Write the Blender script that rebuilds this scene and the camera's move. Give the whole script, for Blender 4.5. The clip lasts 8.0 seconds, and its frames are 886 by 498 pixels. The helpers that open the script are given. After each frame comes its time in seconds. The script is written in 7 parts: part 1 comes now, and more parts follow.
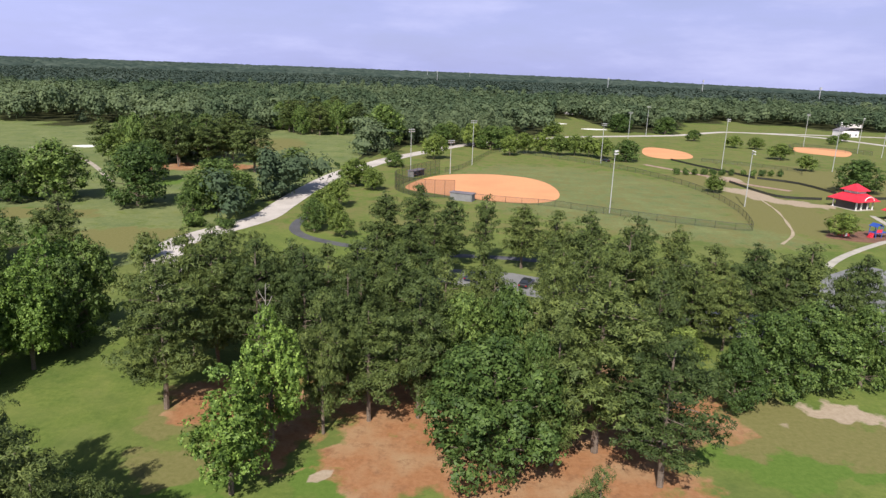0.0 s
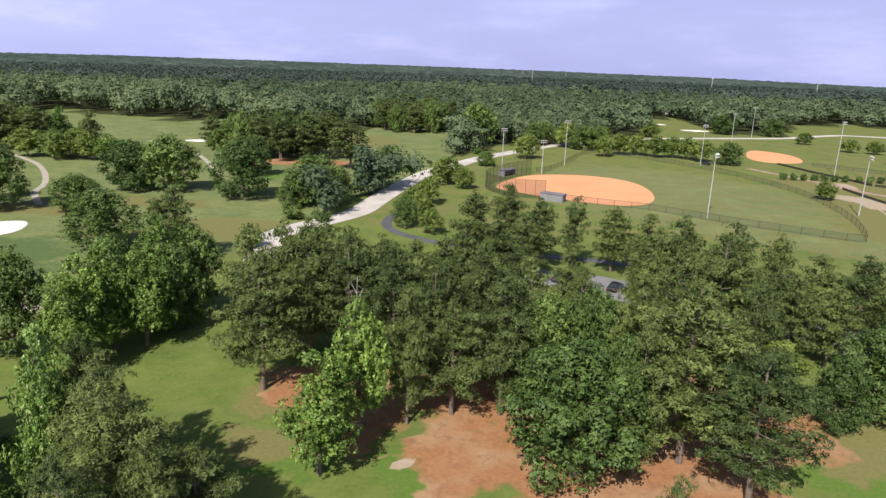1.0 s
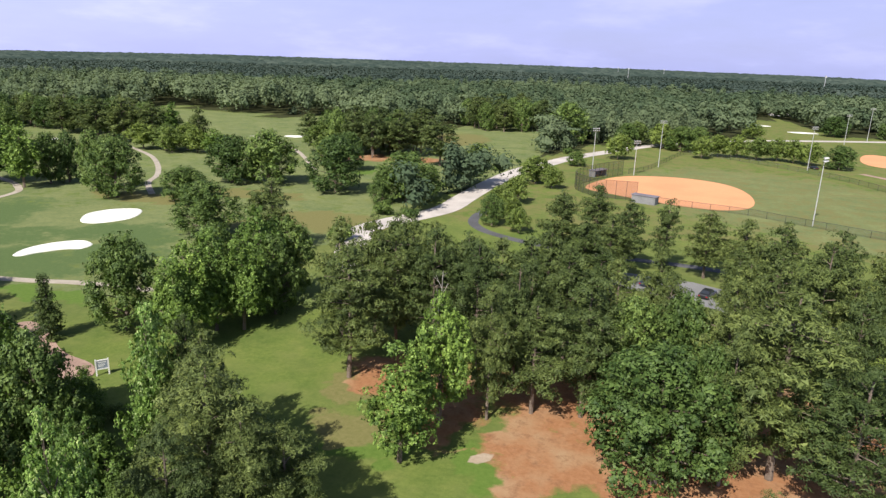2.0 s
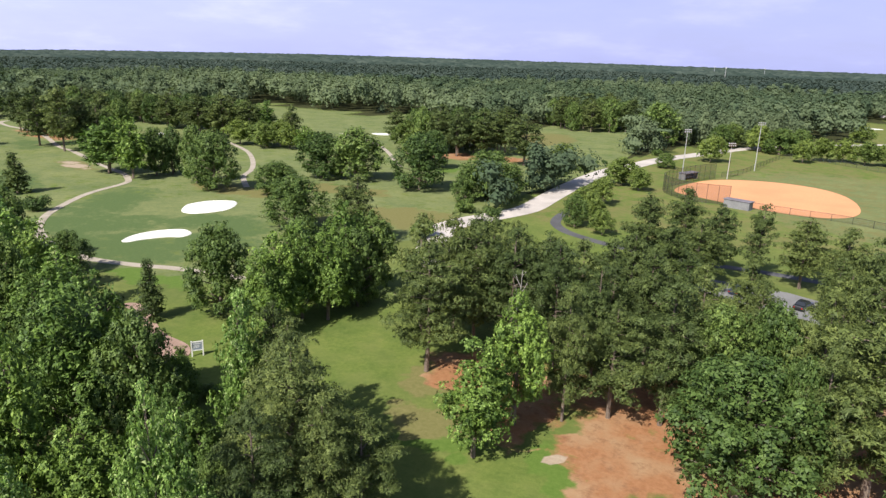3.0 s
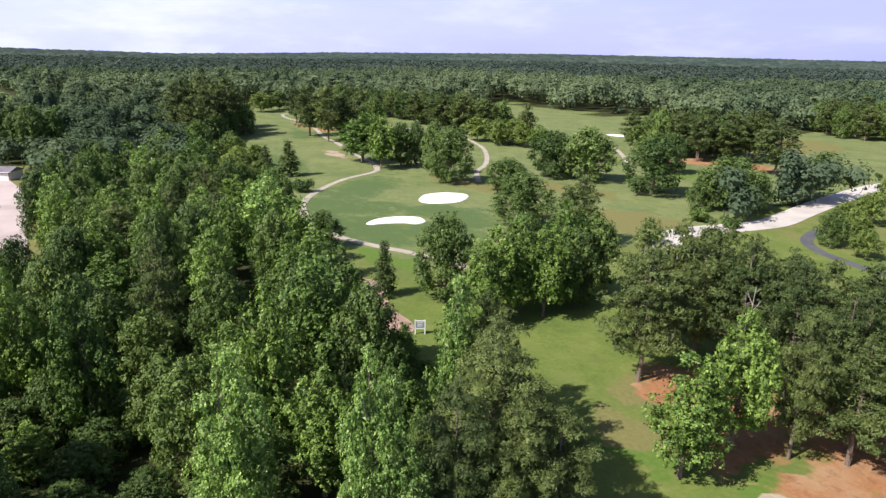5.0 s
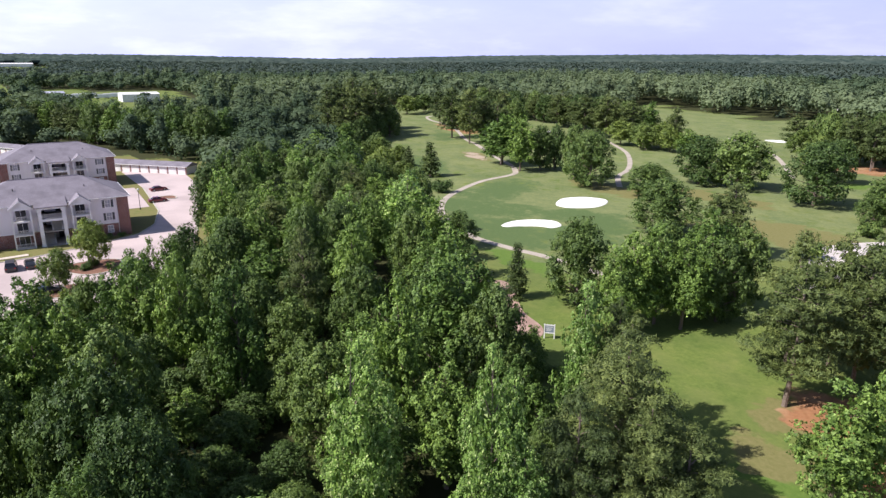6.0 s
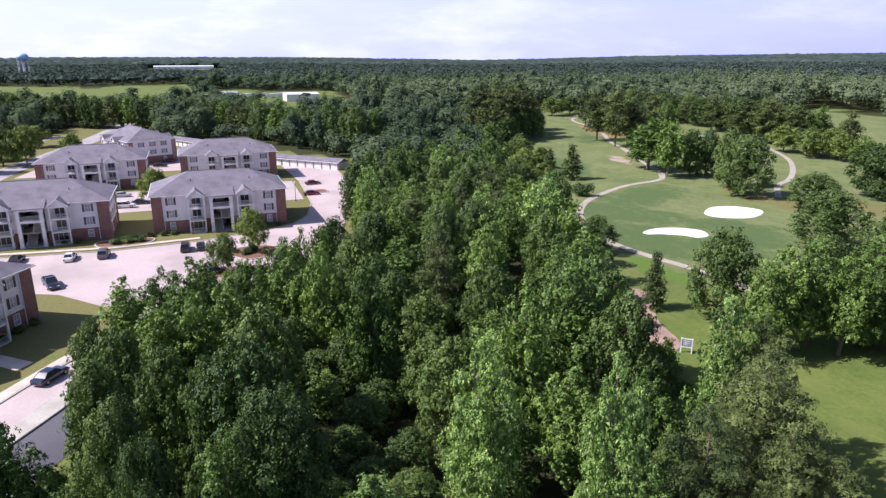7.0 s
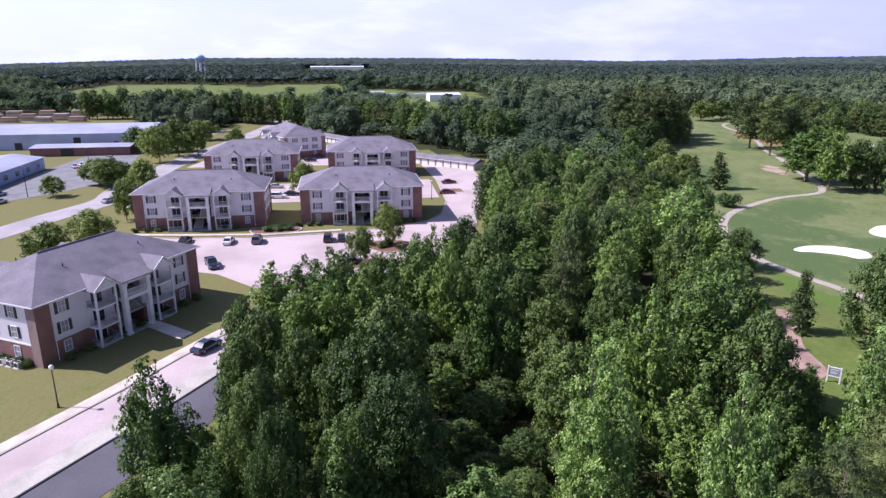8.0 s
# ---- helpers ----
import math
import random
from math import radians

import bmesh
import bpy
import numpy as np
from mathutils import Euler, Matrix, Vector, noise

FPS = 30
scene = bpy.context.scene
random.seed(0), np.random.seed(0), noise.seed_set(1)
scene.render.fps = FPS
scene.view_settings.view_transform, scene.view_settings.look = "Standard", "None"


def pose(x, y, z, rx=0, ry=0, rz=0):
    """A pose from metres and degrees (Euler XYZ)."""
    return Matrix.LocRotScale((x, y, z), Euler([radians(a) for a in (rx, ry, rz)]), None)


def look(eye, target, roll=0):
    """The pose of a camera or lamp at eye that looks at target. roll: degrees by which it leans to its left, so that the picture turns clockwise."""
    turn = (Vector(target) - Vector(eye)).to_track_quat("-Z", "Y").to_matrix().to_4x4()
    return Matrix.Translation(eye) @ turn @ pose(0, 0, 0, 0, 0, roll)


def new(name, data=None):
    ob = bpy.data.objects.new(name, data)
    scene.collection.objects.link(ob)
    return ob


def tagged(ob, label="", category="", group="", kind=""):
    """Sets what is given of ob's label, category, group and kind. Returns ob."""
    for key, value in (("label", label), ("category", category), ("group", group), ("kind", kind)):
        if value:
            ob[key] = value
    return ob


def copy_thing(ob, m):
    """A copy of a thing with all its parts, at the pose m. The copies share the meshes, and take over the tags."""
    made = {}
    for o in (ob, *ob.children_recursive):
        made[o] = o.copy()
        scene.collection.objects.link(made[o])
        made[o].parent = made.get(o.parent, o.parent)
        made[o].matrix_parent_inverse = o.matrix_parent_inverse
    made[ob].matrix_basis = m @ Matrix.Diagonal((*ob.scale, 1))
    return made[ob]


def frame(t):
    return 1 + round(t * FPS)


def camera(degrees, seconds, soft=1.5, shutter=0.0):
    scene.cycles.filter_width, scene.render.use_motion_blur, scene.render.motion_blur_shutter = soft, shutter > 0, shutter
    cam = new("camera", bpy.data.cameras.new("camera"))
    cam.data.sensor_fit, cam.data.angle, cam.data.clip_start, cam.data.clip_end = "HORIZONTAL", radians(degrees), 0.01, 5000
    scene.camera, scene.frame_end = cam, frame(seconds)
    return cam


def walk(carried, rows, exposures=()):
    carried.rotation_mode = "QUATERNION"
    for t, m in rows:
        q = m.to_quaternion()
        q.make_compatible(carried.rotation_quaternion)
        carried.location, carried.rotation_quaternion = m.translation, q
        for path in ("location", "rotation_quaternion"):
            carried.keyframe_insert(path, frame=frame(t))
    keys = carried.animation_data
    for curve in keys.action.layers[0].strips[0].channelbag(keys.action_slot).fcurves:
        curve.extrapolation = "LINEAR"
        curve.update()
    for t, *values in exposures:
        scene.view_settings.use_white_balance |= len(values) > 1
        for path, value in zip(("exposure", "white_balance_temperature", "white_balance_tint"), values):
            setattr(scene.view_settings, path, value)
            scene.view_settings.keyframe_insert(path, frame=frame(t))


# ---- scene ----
cam = camera(68.12, 8.0, 1.4)
PATH = [
    (0.0, pose(0.00, 0.00, 38.00, 74.86, -1.75, 1.34)),
    (0.5, pose(0.09, -0.55, 38.15, 74.69, -1.71, 5.07)),
    (1.0, pose(0.17, -1.02, 38.25, 74.51, -1.75, 9.35)),
    (1.5, pose(0.26, -1.43, 38.32, 74.32, -1.74, 13.43)),
    (3.0, pose(0.63, -2.31, 38.33, 73.87, -1.60, 24.45)),
    (3.5, pose(0.80, -2.49, 38.31, 73.74, -1.60, 28.42)),
    (4.0, pose(1.00, -2.63, 38.28, 73.59, -1.52, 32.32)),
    (4.5, pose(1.25, -2.72, 38.26, 73.43, -1.39, 38.36)),
    (6.0, pose(2.28, -2.76, 38.30, 73.46, -0.34, 56.68)),
    (6.5, pose(2.74, -2.71, 38.37, 73.47, -0.01, 63.17)),
    (7.0, pose(3.27, -2.63, 38.49, 73.51, 0.07, 69.10)),
    (7.5, pose(3.88, -2.54, 38.66, 73.53, 0.01, 74.90)),
    (8.0, pose(4.56, -2.42, 38.89, 73.60, 0.05, 81.12)),
]
# the picture turns a little cooler and pinker towards the end
walk(cam, PATH, [(0.0, 0.28, 6500, 10), (1.5, 0.40, 6500, 10), (3.0, 0.50, 6480, 10), (4.5, 0.58, 6420, 11), (6.0, 0.58, 6150, 16), (7.0, 0.56, 5900, 22), (8.0, 0.51, 5650, 29)])

from mathutils.geometry import tessellate_polygon

# ---------------------------------------------------------------- sky, sun, exposure
SUN_EL, SUN_AZ = 45.0, 194.0
world = bpy.data.worlds.new("sky")
scene.world = world
world.use_nodes = True
wn, wl = world.node_tree.nodes, world.node_tree.links
wn.clear()
sky = wn.new("ShaderNodeTexSky")
sky.sky_type, sky.sun_disc = "NISHITA", False
sky.sun_elevation, sky.sun_rotation = radians(SUN_EL), radians(SUN_AZ)
sky.air_density, sky.dust_density, sky.ozone_density = 1.0, 1.2, 1.6
# thin high cloud over the whole sky, thicker in streaks
tc = wn.new("ShaderNodeTexCoord")
mp = wn.new("ShaderNodeMapping")
mp.inputs["Scale"].default_value = (2.2, 2.2, 9.0)
wl.new(tc.outputs["Generated"], mp.inputs["Vector"])
cn = wn.new("ShaderNodeTexNoise")
cn.inputs["Scale"].default_value, cn.inputs["Detail"].default_value, cn.inputs["Roughness"].default_value = 1.6, 7.0, 0.58
wl.new(mp.outputs["Vector"], cn.inputs["Vector"])
cr = wn.new("ShaderNodeValToRGB")
cr.color_ramp.elements[0].position, cr.color_ramp.elements[0].color = 0.42, (0.72, 0.72, 0.72, 1)
cr.color_ramp.elements[1].position, cr.color_ramp.elements[1].color = 0.72, (0.92, 0.92, 0.92, 1)
wl.new(cn.outputs["Fac"], cr.inputs["Fac"])
cm = wn.new("ShaderNodeMixRGB")
cm.inputs["Color2"].default_value = (9.0, 9.6, 17.2, 1)
sx = wn.new("ShaderNodeSeparateXYZ")
wl.new(tc.outputs["Generated"], sx.inputs[0])
hz = wn.new("ShaderNodeMapRange")
for key, value in (("From Min", 0.09), ("From Max", 0.28), ("To Min", 1.0), ("To Max", 0.05)):
    hz.inputs[key].default_value = value
wl.new(sx.outputs["Z"], hz.inputs["Value"])
hm = wn.new("ShaderNodeMath")
hm.operation = "MULTIPLY"
wl.new(cr.outputs["Color"], hm.inputs[0])
wl.new(hz.outputs["Result"], hm.inputs[1])
wl.new(hm.outputs["Value"], cm.inputs["Fac"])
wl.new(sky.outputs["Color"], cm.inputs["Color1"])
cr2 = wn.new("ShaderNodeValToRGB")
cr2.color_ramp.elements[0].position, cr2.color_ramp.elements[0].color = 0.52, (0, 0, 0, 1)
cr2.color_ramp.elements[1].position, cr2.color_ramp.elements[1].color = 0.85, (0.40, 0.40, 0.40, 1)
wl.new(cn.outputs["Fac"], cr2.inputs["Fac"])
cm2 = wn.new("ShaderNodeMixRGB")
cm2.inputs["Color2"].default_value = (15.6, 15.4, 17.5, 1)
hm2 = wn.new("ShaderNodeMath")
hm2.operation = "MULTIPLY"
wl.new(cr2.outputs["Color"], hm2.inputs[0])
wl.new(hz.outputs["Result"], hm2.inputs[1])
wl.new(hm2.outputs["Value"], cm2.inputs["Fac"])
wl.new(cm.outputs["Color"], cm2.inputs["Color1"])
# brighter towards the sun
dt = wn.new("ShaderNodeVectorMath")
dt.operation = "DOT_PRODUCT"
dt.inputs[1].default_value = (math.sin(radians(SUN_AZ)), math.cos(radians(SUN_AZ)), 0)
wl.new(tc.outputs["Generated"], dt.inputs[0])
mr = wn.new("ShaderNodeMapRange")
for key, value in (("From Min", -0.95), ("From Max", 0.6), ("To Min", 1.0), ("To Max", 1.68)):
    mr.inputs[key].default_value = value
wl.new(dt.outputs["Value"], mr.inputs["Value"])
vs = wn.new("ShaderNodeVectorMath")
vs.operation = "SCALE"
wl.new(cm2.outputs["Color"], vs.inputs[0])
wl.new(mr.outputs["Result"], vs.inputs["Scale"])
bg = wn.new("ShaderNodeBackground")
bg.inputs["Strength"].default_value = 0.050
wl.new(vs.outputs["Vector"], bg.inputs["Color"])
wo = wn.new("ShaderNodeOutputWorld")
wl.new(bg.outputs["Background"], wo.inputs["Surface"])

sun_data = bpy.data.lights.new("sun", "SUN")
sun_data.energy, sun_data.angle, sun_data.color = 5.0, radians(0.53), (1.0, 0.94, 0.84)
sun = new("sun", sun_data)
to_sun = Vector((math.sin(radians(SUN_AZ)) * math.cos(radians(SUN_EL)), math.cos(radians(SUN_AZ)) * math.cos(radians(SUN_EL)), math.sin(radians(SUN_EL))))
sun.matrix_world = look(to_sun * 400, (0, 0, 0))


# ---------------------------------------------------------------- materials
def tree_of(name):
    m = bpy.data.materials.new(name)
    m.use_nodes = True
    n, l = m.node_tree.nodes, m.node_tree.links
    return m, n, l, n["Principled BSDF"]


def noise_node(n, l, vec, scale, detail=4.0, rough=0.55):
    q = n.new("ShaderNodeTexNoise")
    q.inputs["Scale"].default_value, q.inputs["Detail"].default_value, q.inputs["Roughness"].default_value = scale, detail, rough
    if vec:
        l.new(vec, q.inputs["Vector"])
    return q.outputs["Fac"]


def ramp(n, l, fac, lo, hi, a=(0, 0, 0), b=(1, 1, 1)):
    r = n.new("ShaderNodeValToRGB")
    e = r.color_ramp.elements
    e[0].position, e[0].color, e[1].position, e[1].color = lo, (*a, 1), hi, (*b, 1)
    l.new(fac, r.inputs["Fac"])
    return r.outputs["Color"]


def mix(n, l, fac, a, b, mode="MIX"):
    m = n.new("ShaderNodeMixRGB")
    m.blend_type = mode
    for socket, v in ((m.inputs["Fac"], fac), (m.inputs["Color1"], a), (m.inputs["Color2"], b)):
        if isinstance(v, (int, float)):
            socket.default_value = v
        elif isinstance(v, tuple):
            socket.default_value = (*v, 1)
        else:
            l.new(v, socket)
    return m.outputs["Color"]


def surf(name, a, b, grain=3.0, patch=0.15, rough=0.85, bump=0.0, metal=0.0, stain=None, vary=0.0):
    """A surface of colours a to b: fine grain, broad patches, an optional stain colour, and relief."""
    m, n, l, p = tree_of(name)
    vec = n.new("ShaderNodeTexCoord").outputs["Object"]
    fine = noise_node(n, l, vec, grain, 5)
    broad = noise_node(n, l, vec, patch, 3)
    col = mix(n, l, ramp(n, l, fine, 0.3, 0.7), a, b)
    dark = tuple(v * 0.72 for v in (stain or a))
    col = mix(n, l, ramp(n, l, broad, 0.42, 0.68, (0, 0, 0), (0.65, 0.65, 0.65)), col, dark)
    if vary:
        rnd = n.new("ShaderNodeObjectInfo").outputs["Random"]
        col = mix(n, l, 1.0, col, ramp(n, l, rnd, 0, 1, (1 - vary,) * 3, (1 + vary,) * 3), "MULTIPLY")
    l.new(col, p.inputs["Base Color"])
    p.inputs["Roughness"].default_value, p.inputs["Metallic"].default_value = rough, metal
    if bump:
        bn = n.new("ShaderNodeBump")
        bn.inputs["Strength"].default_value, bn.inputs["Distance"].default_value = bump, 0.05
        l.new(fine, bn.inputs["Height"])
        l.new(bn.outputs["Normal"], p.inputs["Normal"])
    return m


def leafy(name, a, b, tip=None, through_light=0.3, rough=0.55, tint=False):
    """Foliage: every leaf its own shade between a and b, every plant its own lightness."""
    m, n, l, p = tree_of(name)
    isl = n.new("ShaderNodeNewGeometry").outputs["Random Per Island"]
    col = mix(n, l, isl, a, b)
    if tip:
        col = mix(n, l, ramp(n, l, isl, 0.86, 0.92), col, tip)
    if tint:
        at = n.new("ShaderNodeAttribute")
        at.attribute_name = "tint"
        rnd = at.outputs["Fac"]
    else:
        rnd = n.new("ShaderNodeObjectInfo").outputs["Random"]
    col = mix(n, l, 1.0, col, ramp(n, l, rnd, 0, 1, (0.62, 0.68, 0.66), (1.32, 1.24, 1.12)), "MULTIPLY")
    # whole boughs differ in lightness
    if not tint:
        bough = noise_node(n, l, n.new("ShaderNodeTexCoord").outputs["Object"], 0.62, 2.0, 0.6)
        col = mix(n, l, 1.0, col, ramp(n, l, bough, 0.34, 0.64, (0.60, 0.64, 0.62), (1.34, 1.28, 1.22)), "MULTIPLY")
    l.new(col, p.inputs["Base Color"])
    p.inputs["Roughness"].default_value = rough
    p.inputs["Specular IOR Level"].default_value = 0.22 if rough < 0.8 else 0.04
    tr = n.new("ShaderNodeBsdfTranslucent")
    l.new(mix(n, l, 1.0, col, (1.5, 1.6, 0.7), "MULTIPLY"), tr.inputs["Color"])
    ms = n.new("ShaderNodeMixShader")
    ms.inputs["Fac"].default_value = through_light
    l.new(p.outputs["BSDF"], ms.inputs[1])
    l.new(tr.outputs["BSDF"], ms.inputs[2])
    l.new(ms.outputs["Shader"], n["Material Output"].inputs["Surface"])
    return m


def brick_mat(name):
    m, n, l, p = tree_of(name)
    vec = n.new("ShaderNodeTexCoord").outputs["Object"]
    w = n.new("ShaderNodeMapping")
    w.inputs["Rotation"].default_value = (radians(90), 0, 0)
    l.new(vec, w.inputs["Vector"])
    br = n.new("ShaderNodeTexBrick")
    br.inputs["Color1"].default_value, br.inputs["Color2"].default_value, br.inputs["Mortar"].default_value = (0.24, 0.085, 0.065, 1), (0.17, 0.06, 0.05, 1), (0.34, 0.30, 0.27, 1)
    br.inputs["Scale"].default_value, br.inputs["Mortar Size"].default_value = 1.0, 0.008
    br.inputs["Brick Width"].default_value, br.inputs["Row Height"].default_value = 0.215, 0.075
    l.new(w.outputs["Vector"], br.inputs["Vector"])
    broad = noise_node(n, l, vec, 0.6, 4)
    l.new(mix(n, l, 1.0, br.outputs["Color"], ramp(n, l, broad, 0.3, 0.7, (0.8, 0.8, 0.8), (1.15, 1.1, 1.08)), "MULTIPLY"), p.inputs["Base Color"])
    p.inputs["Roughness"].default_value = 0.88
    return m


def siding_mat(name):
    m, n, l, p = tree_of(name)
    vec = n.new("ShaderNodeTexCoord").outputs["Object"]
    wv = n.new("ShaderNodeTexWave")
    wv.bands_direction, wv.wave_profile = "Z", "SAW"
    wv.inputs["Scale"].default_value = 1.6
    l.new(vec, wv.inputs["Vector"])
    broad = noise_node(n, l, vec, 0.5, 4)
    l.new(mix(n, l, broad, (0.71, 0.67, 0.69), (0.79, 0.745, 0.765)), p.inputs["Base Color"])
    bn = n.new("ShaderNodeBump")
    bn.inputs["Strength"].default_value, bn.inputs["Distance"].default_value = 0.5, 0.02
    l.new(wv.outputs["Fac"], bn.inputs["Height"])
    l.new(bn.outputs["Normal"], p.inputs["Normal"])
    p.inputs["Roughness"].default_value = 0.6
    return m


def glass_mat(name, c=(0.03, 0.035, 0.045)):
    m, n, l, p = tree_of(name)
    p.inputs["Base Color"].default_value = (*c, 1)
    p.inputs["Roughness"].default_value = 0.08
    return m


def mesh_mat(name, c, cover):
    """Woven wire seen as a whole: the share that is wire, the rest clear."""
    m, n, l, p = tree_of(name)
    p.inputs["Base Color"].default_value = (*c, 1)
    p.inputs["Roughness"].default_value = 0.6
    t = n.new("ShaderNodeBsdfTransparent")
    ms = n.new("ShaderNodeMixShader")
    ms.inputs["Fac"].default_value = cover
    l.new(t.outputs["BSDF"], ms.inputs[1])
    l.new(p.outputs["BSDF"], ms.inputs[2])
    l.new(ms.outputs["Shader"], n["Material Output"].inputs["Surface"])
    return m


def ground_mat():
    m, n, l, p = tree_of("grass_ground")
    vec = n.new("ShaderNodeTexCoord").outputs["Object"]
    fine, mid, broad = noise_node(n, l, vec, 1.7, 6, 0.65), noise_node(n, l, vec, 0.16, 5, 0.6), noise_node(n, l, vec, 0.022, 4, 0.55)
    grass = mix(n, l, ramp(n, l, fine, 0.3, 0.72), (0.094, 0.138, 0.030), (0.142, 0.188, 0.046))
    grass = mix(n, l, ramp(n, l, mid, 0.44, 0.68), grass, (0.146, 0.178, 0.050))
    grass = mix(n, l, ramp(n, l, broad, 0.45, 0.65), grass, (0.136, 0.164, 0.050))
    a, b = n.new("ShaderNodeAttribute"), n.new("ShaderNodeAttribute")
    a.attribute_name, b.attribute_name = "soil", "turf"
    sa, sb = n.new("ShaderNodeSeparateColor"), n.new("ShaderNodeSeparateColor")
    l.new(a.outputs["Color"], sa.inputs["Color"])
    l.new(b.outputs["Color"], sb.inputs["Color"])
    edge = ramp(n, l, mix(n, l, 0.55, mid, noise_node(n, l, vec, 0.45, 6, 0.7)), 0.3, 0.7)

    def zone(weight, col, under, soft=0.16):
        # the zone's edge breaks up along the grain of the ground
        q = n.new("ShaderNodeMath")
        q.operation, q.use_clamp = "MULTIPLY", True
        q.inputs[1].default_value = 3.0
        l.new(weight, q.inputs[0])
        s = n.new("ShaderNodeMath")
        s.operation = "MULTIPLY_ADD"
        l.new(q.outputs[0], s.inputs[0])
        l.new(edge, s.inputs[1])
        l.new(weight, s.inputs[2])
        return mix(n, l, ramp(n, l, s.outputs[0], 0.98 - soft, 0.98 + soft), under, col)

    # litter colour with the shade under the trees painted in
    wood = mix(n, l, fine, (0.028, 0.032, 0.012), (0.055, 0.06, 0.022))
    straw = mix(n, l, ramp(n, l, fine, 0.3, 0.7), (0.27, 0.125, 0.058), (0.36, 0.185, 0.095))
    straw = mix(n, l, ramp(n, l, mid, 0.45, 0.7), straw, (0.36, 0.24, 0.14))
    straw = mix(n, l, ramp(n, l, noise_node(n, l, vec, 0.7, 5, 0.7), 0.52, 0.75), straw, (0.20, 0.10, 0.055))
    bare = mix(n, l, ramp(n, l, fine, 0.3, 0.7), (0.33, 0.26, 0.19), (0.43, 0.35, 0.27))
    dry = mix(n, l, ramp(n, l, fine, 0.3, 0.7), (0.146, 0.146, 0.050), (0.200, 0.182, 0.074))
    lush = mix(n, l, ramp(n, l, fine, 0.3, 0.72), (0.084, 0.146, 0.026), (0.126, 0.190, 0.040))
    dark = mix(n, l, ramp(n, l, fine, 0.3, 0.72), (0.134, 0.166, 0.066), (0.182, 0.212, 0.088))
    col = zone(sb.outputs["Green"], dark, grass, 0.25)
    # cropped and trodden patches, tufts and clover in the turf
    col = mix(n, l, 1.0, col, ramp(n, l, noise_node(n, l, vec, 0.075, 6, 0.68), 0.34, 0.66, (0.80, 0.86, 0.84), (1.22, 1.14, 1.16)), "MULTIPLY")
    col = mix(n, l, 1.0, col, ramp(n, l, noise_node(n, l, vec, 0.55, 5, 0.72), 0.32, 0.68, (0.86, 0.90, 0.88), (1.14, 1.09, 1.10)), "MULTIPLY")
    col = zone(sb.outputs["Red"], lush, col, 0.22)
    deep = mix(n, l, ramp(n, l, fine, 0.3, 0.72), (0.076, 0.118, 0.042), (0.104, 0.150, 0.054))
    col = zone(a.outputs["Alpha"], deep, col, 0.32)
    col = zone(sa.outputs["Blue"], dry, col, 0.28)
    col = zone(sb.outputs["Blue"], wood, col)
    col = zone(sa.outputs["Red"], straw, col, 0.3)
    col = zone(sa.outputs["Green"], bare, col, 0.3)
    l.new(col, p.inputs["Base Color"])
    p.inputs["Roughness"].default_value = 0.95
    p.inputs["Specular IOR Level"].default_value = 0.15
    bn = n.new("ShaderNodeBump")
    bn.inputs["Strength"].default_value, bn.inputs["Distance"].default_value = 0.6, 0.12
    l.new(fine, bn.inputs["Height"])
    l.new(bn.outputs["Normal"], p.inputs["Normal"])
    return m


M_GROUND = ground_mat()
M_PINE = leafy("pine_needles", (0.060, 0.090, 0.030), (0.132, 0.174, 0.056), None, 0.08, 0.6)
M_OAK = leafy("oak_leaves", (0.054, 0.098, 0.028), (0.132, 0.198, 0.056), None, 0.10, 0.55)
M_MAPLE = leafy("maple_leaves", (0.066, 0.124, 0.028), (0.160, 0.252, 0.054), (0.21, 0.32, 0.09), 0.10)
M_SILVER = leafy("pale_maple_leaves", (0.094, 0.182, 0.042), (0.226, 0.352, 0.090), (0.38, 0.48, 0.22), 0.12)
M_SMALL = leafy("park_tree_leaves", (0.090, 0.138, 0.036), (0.184, 0.248, 0.066), None, 0.15)
M_CEDAR = leafy("cedar_leaves", (0.046, 0.076, 0.026), (0.092, 0.130, 0.040), None, 0.1)
# leaves paler and bluer than on near trees: haze put into their colour
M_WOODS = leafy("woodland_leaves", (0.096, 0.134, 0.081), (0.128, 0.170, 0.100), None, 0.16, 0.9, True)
# the bluish tone is distance haze mixed into the base colour
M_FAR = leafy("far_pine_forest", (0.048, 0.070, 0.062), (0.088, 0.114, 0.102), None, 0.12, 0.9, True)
M_BARK = surf("bark", (0.12, 0.09, 0.07), (0.22, 0.175, 0.14), 6, 0.7, 0.95, 0.6)
M_PALE_BARK = surf("pale_bark", (0.30, 0.28, 0.24), (0.45, 0.42, 0.37), 5, 0.7, 0.9, 0.4)
M_PARKLOT = surf("worn_asphalt", (0.17, 0.17, 0.18), (0.25, 0.25, 0.255), 5, 0.2, 0.9, 0.15)
M_ROAD = surf("worn_road", (0.50, 0.45, 0.42), (0.60, 0.55, 0.52), 4, 0.12, 0.9, 0.15)
M_LOT = surf("concrete_lot", (0.465, 0.38, 0.37), (0.545, 0.45, 0.44), 3, 0.09, 0.85, 0.1)
M_STREET = surf("grey_street", (0.34, 0.31, 0.315), (0.43, 0.395, 0.40), 4, 0.12, 0.9, 0.15)
M_ASPHALT = surf("asphalt", (0.085, 0.082, 0.098), (0.125, 0.12, 0.138), 8, 0.15, 0.9, 0.2)
M_DARKPATH = surf("path_asphalt", (0.075, 0.075, 0.085), (0.12, 0.12, 0.13), 8, 0.25, 0.9, 0.2)
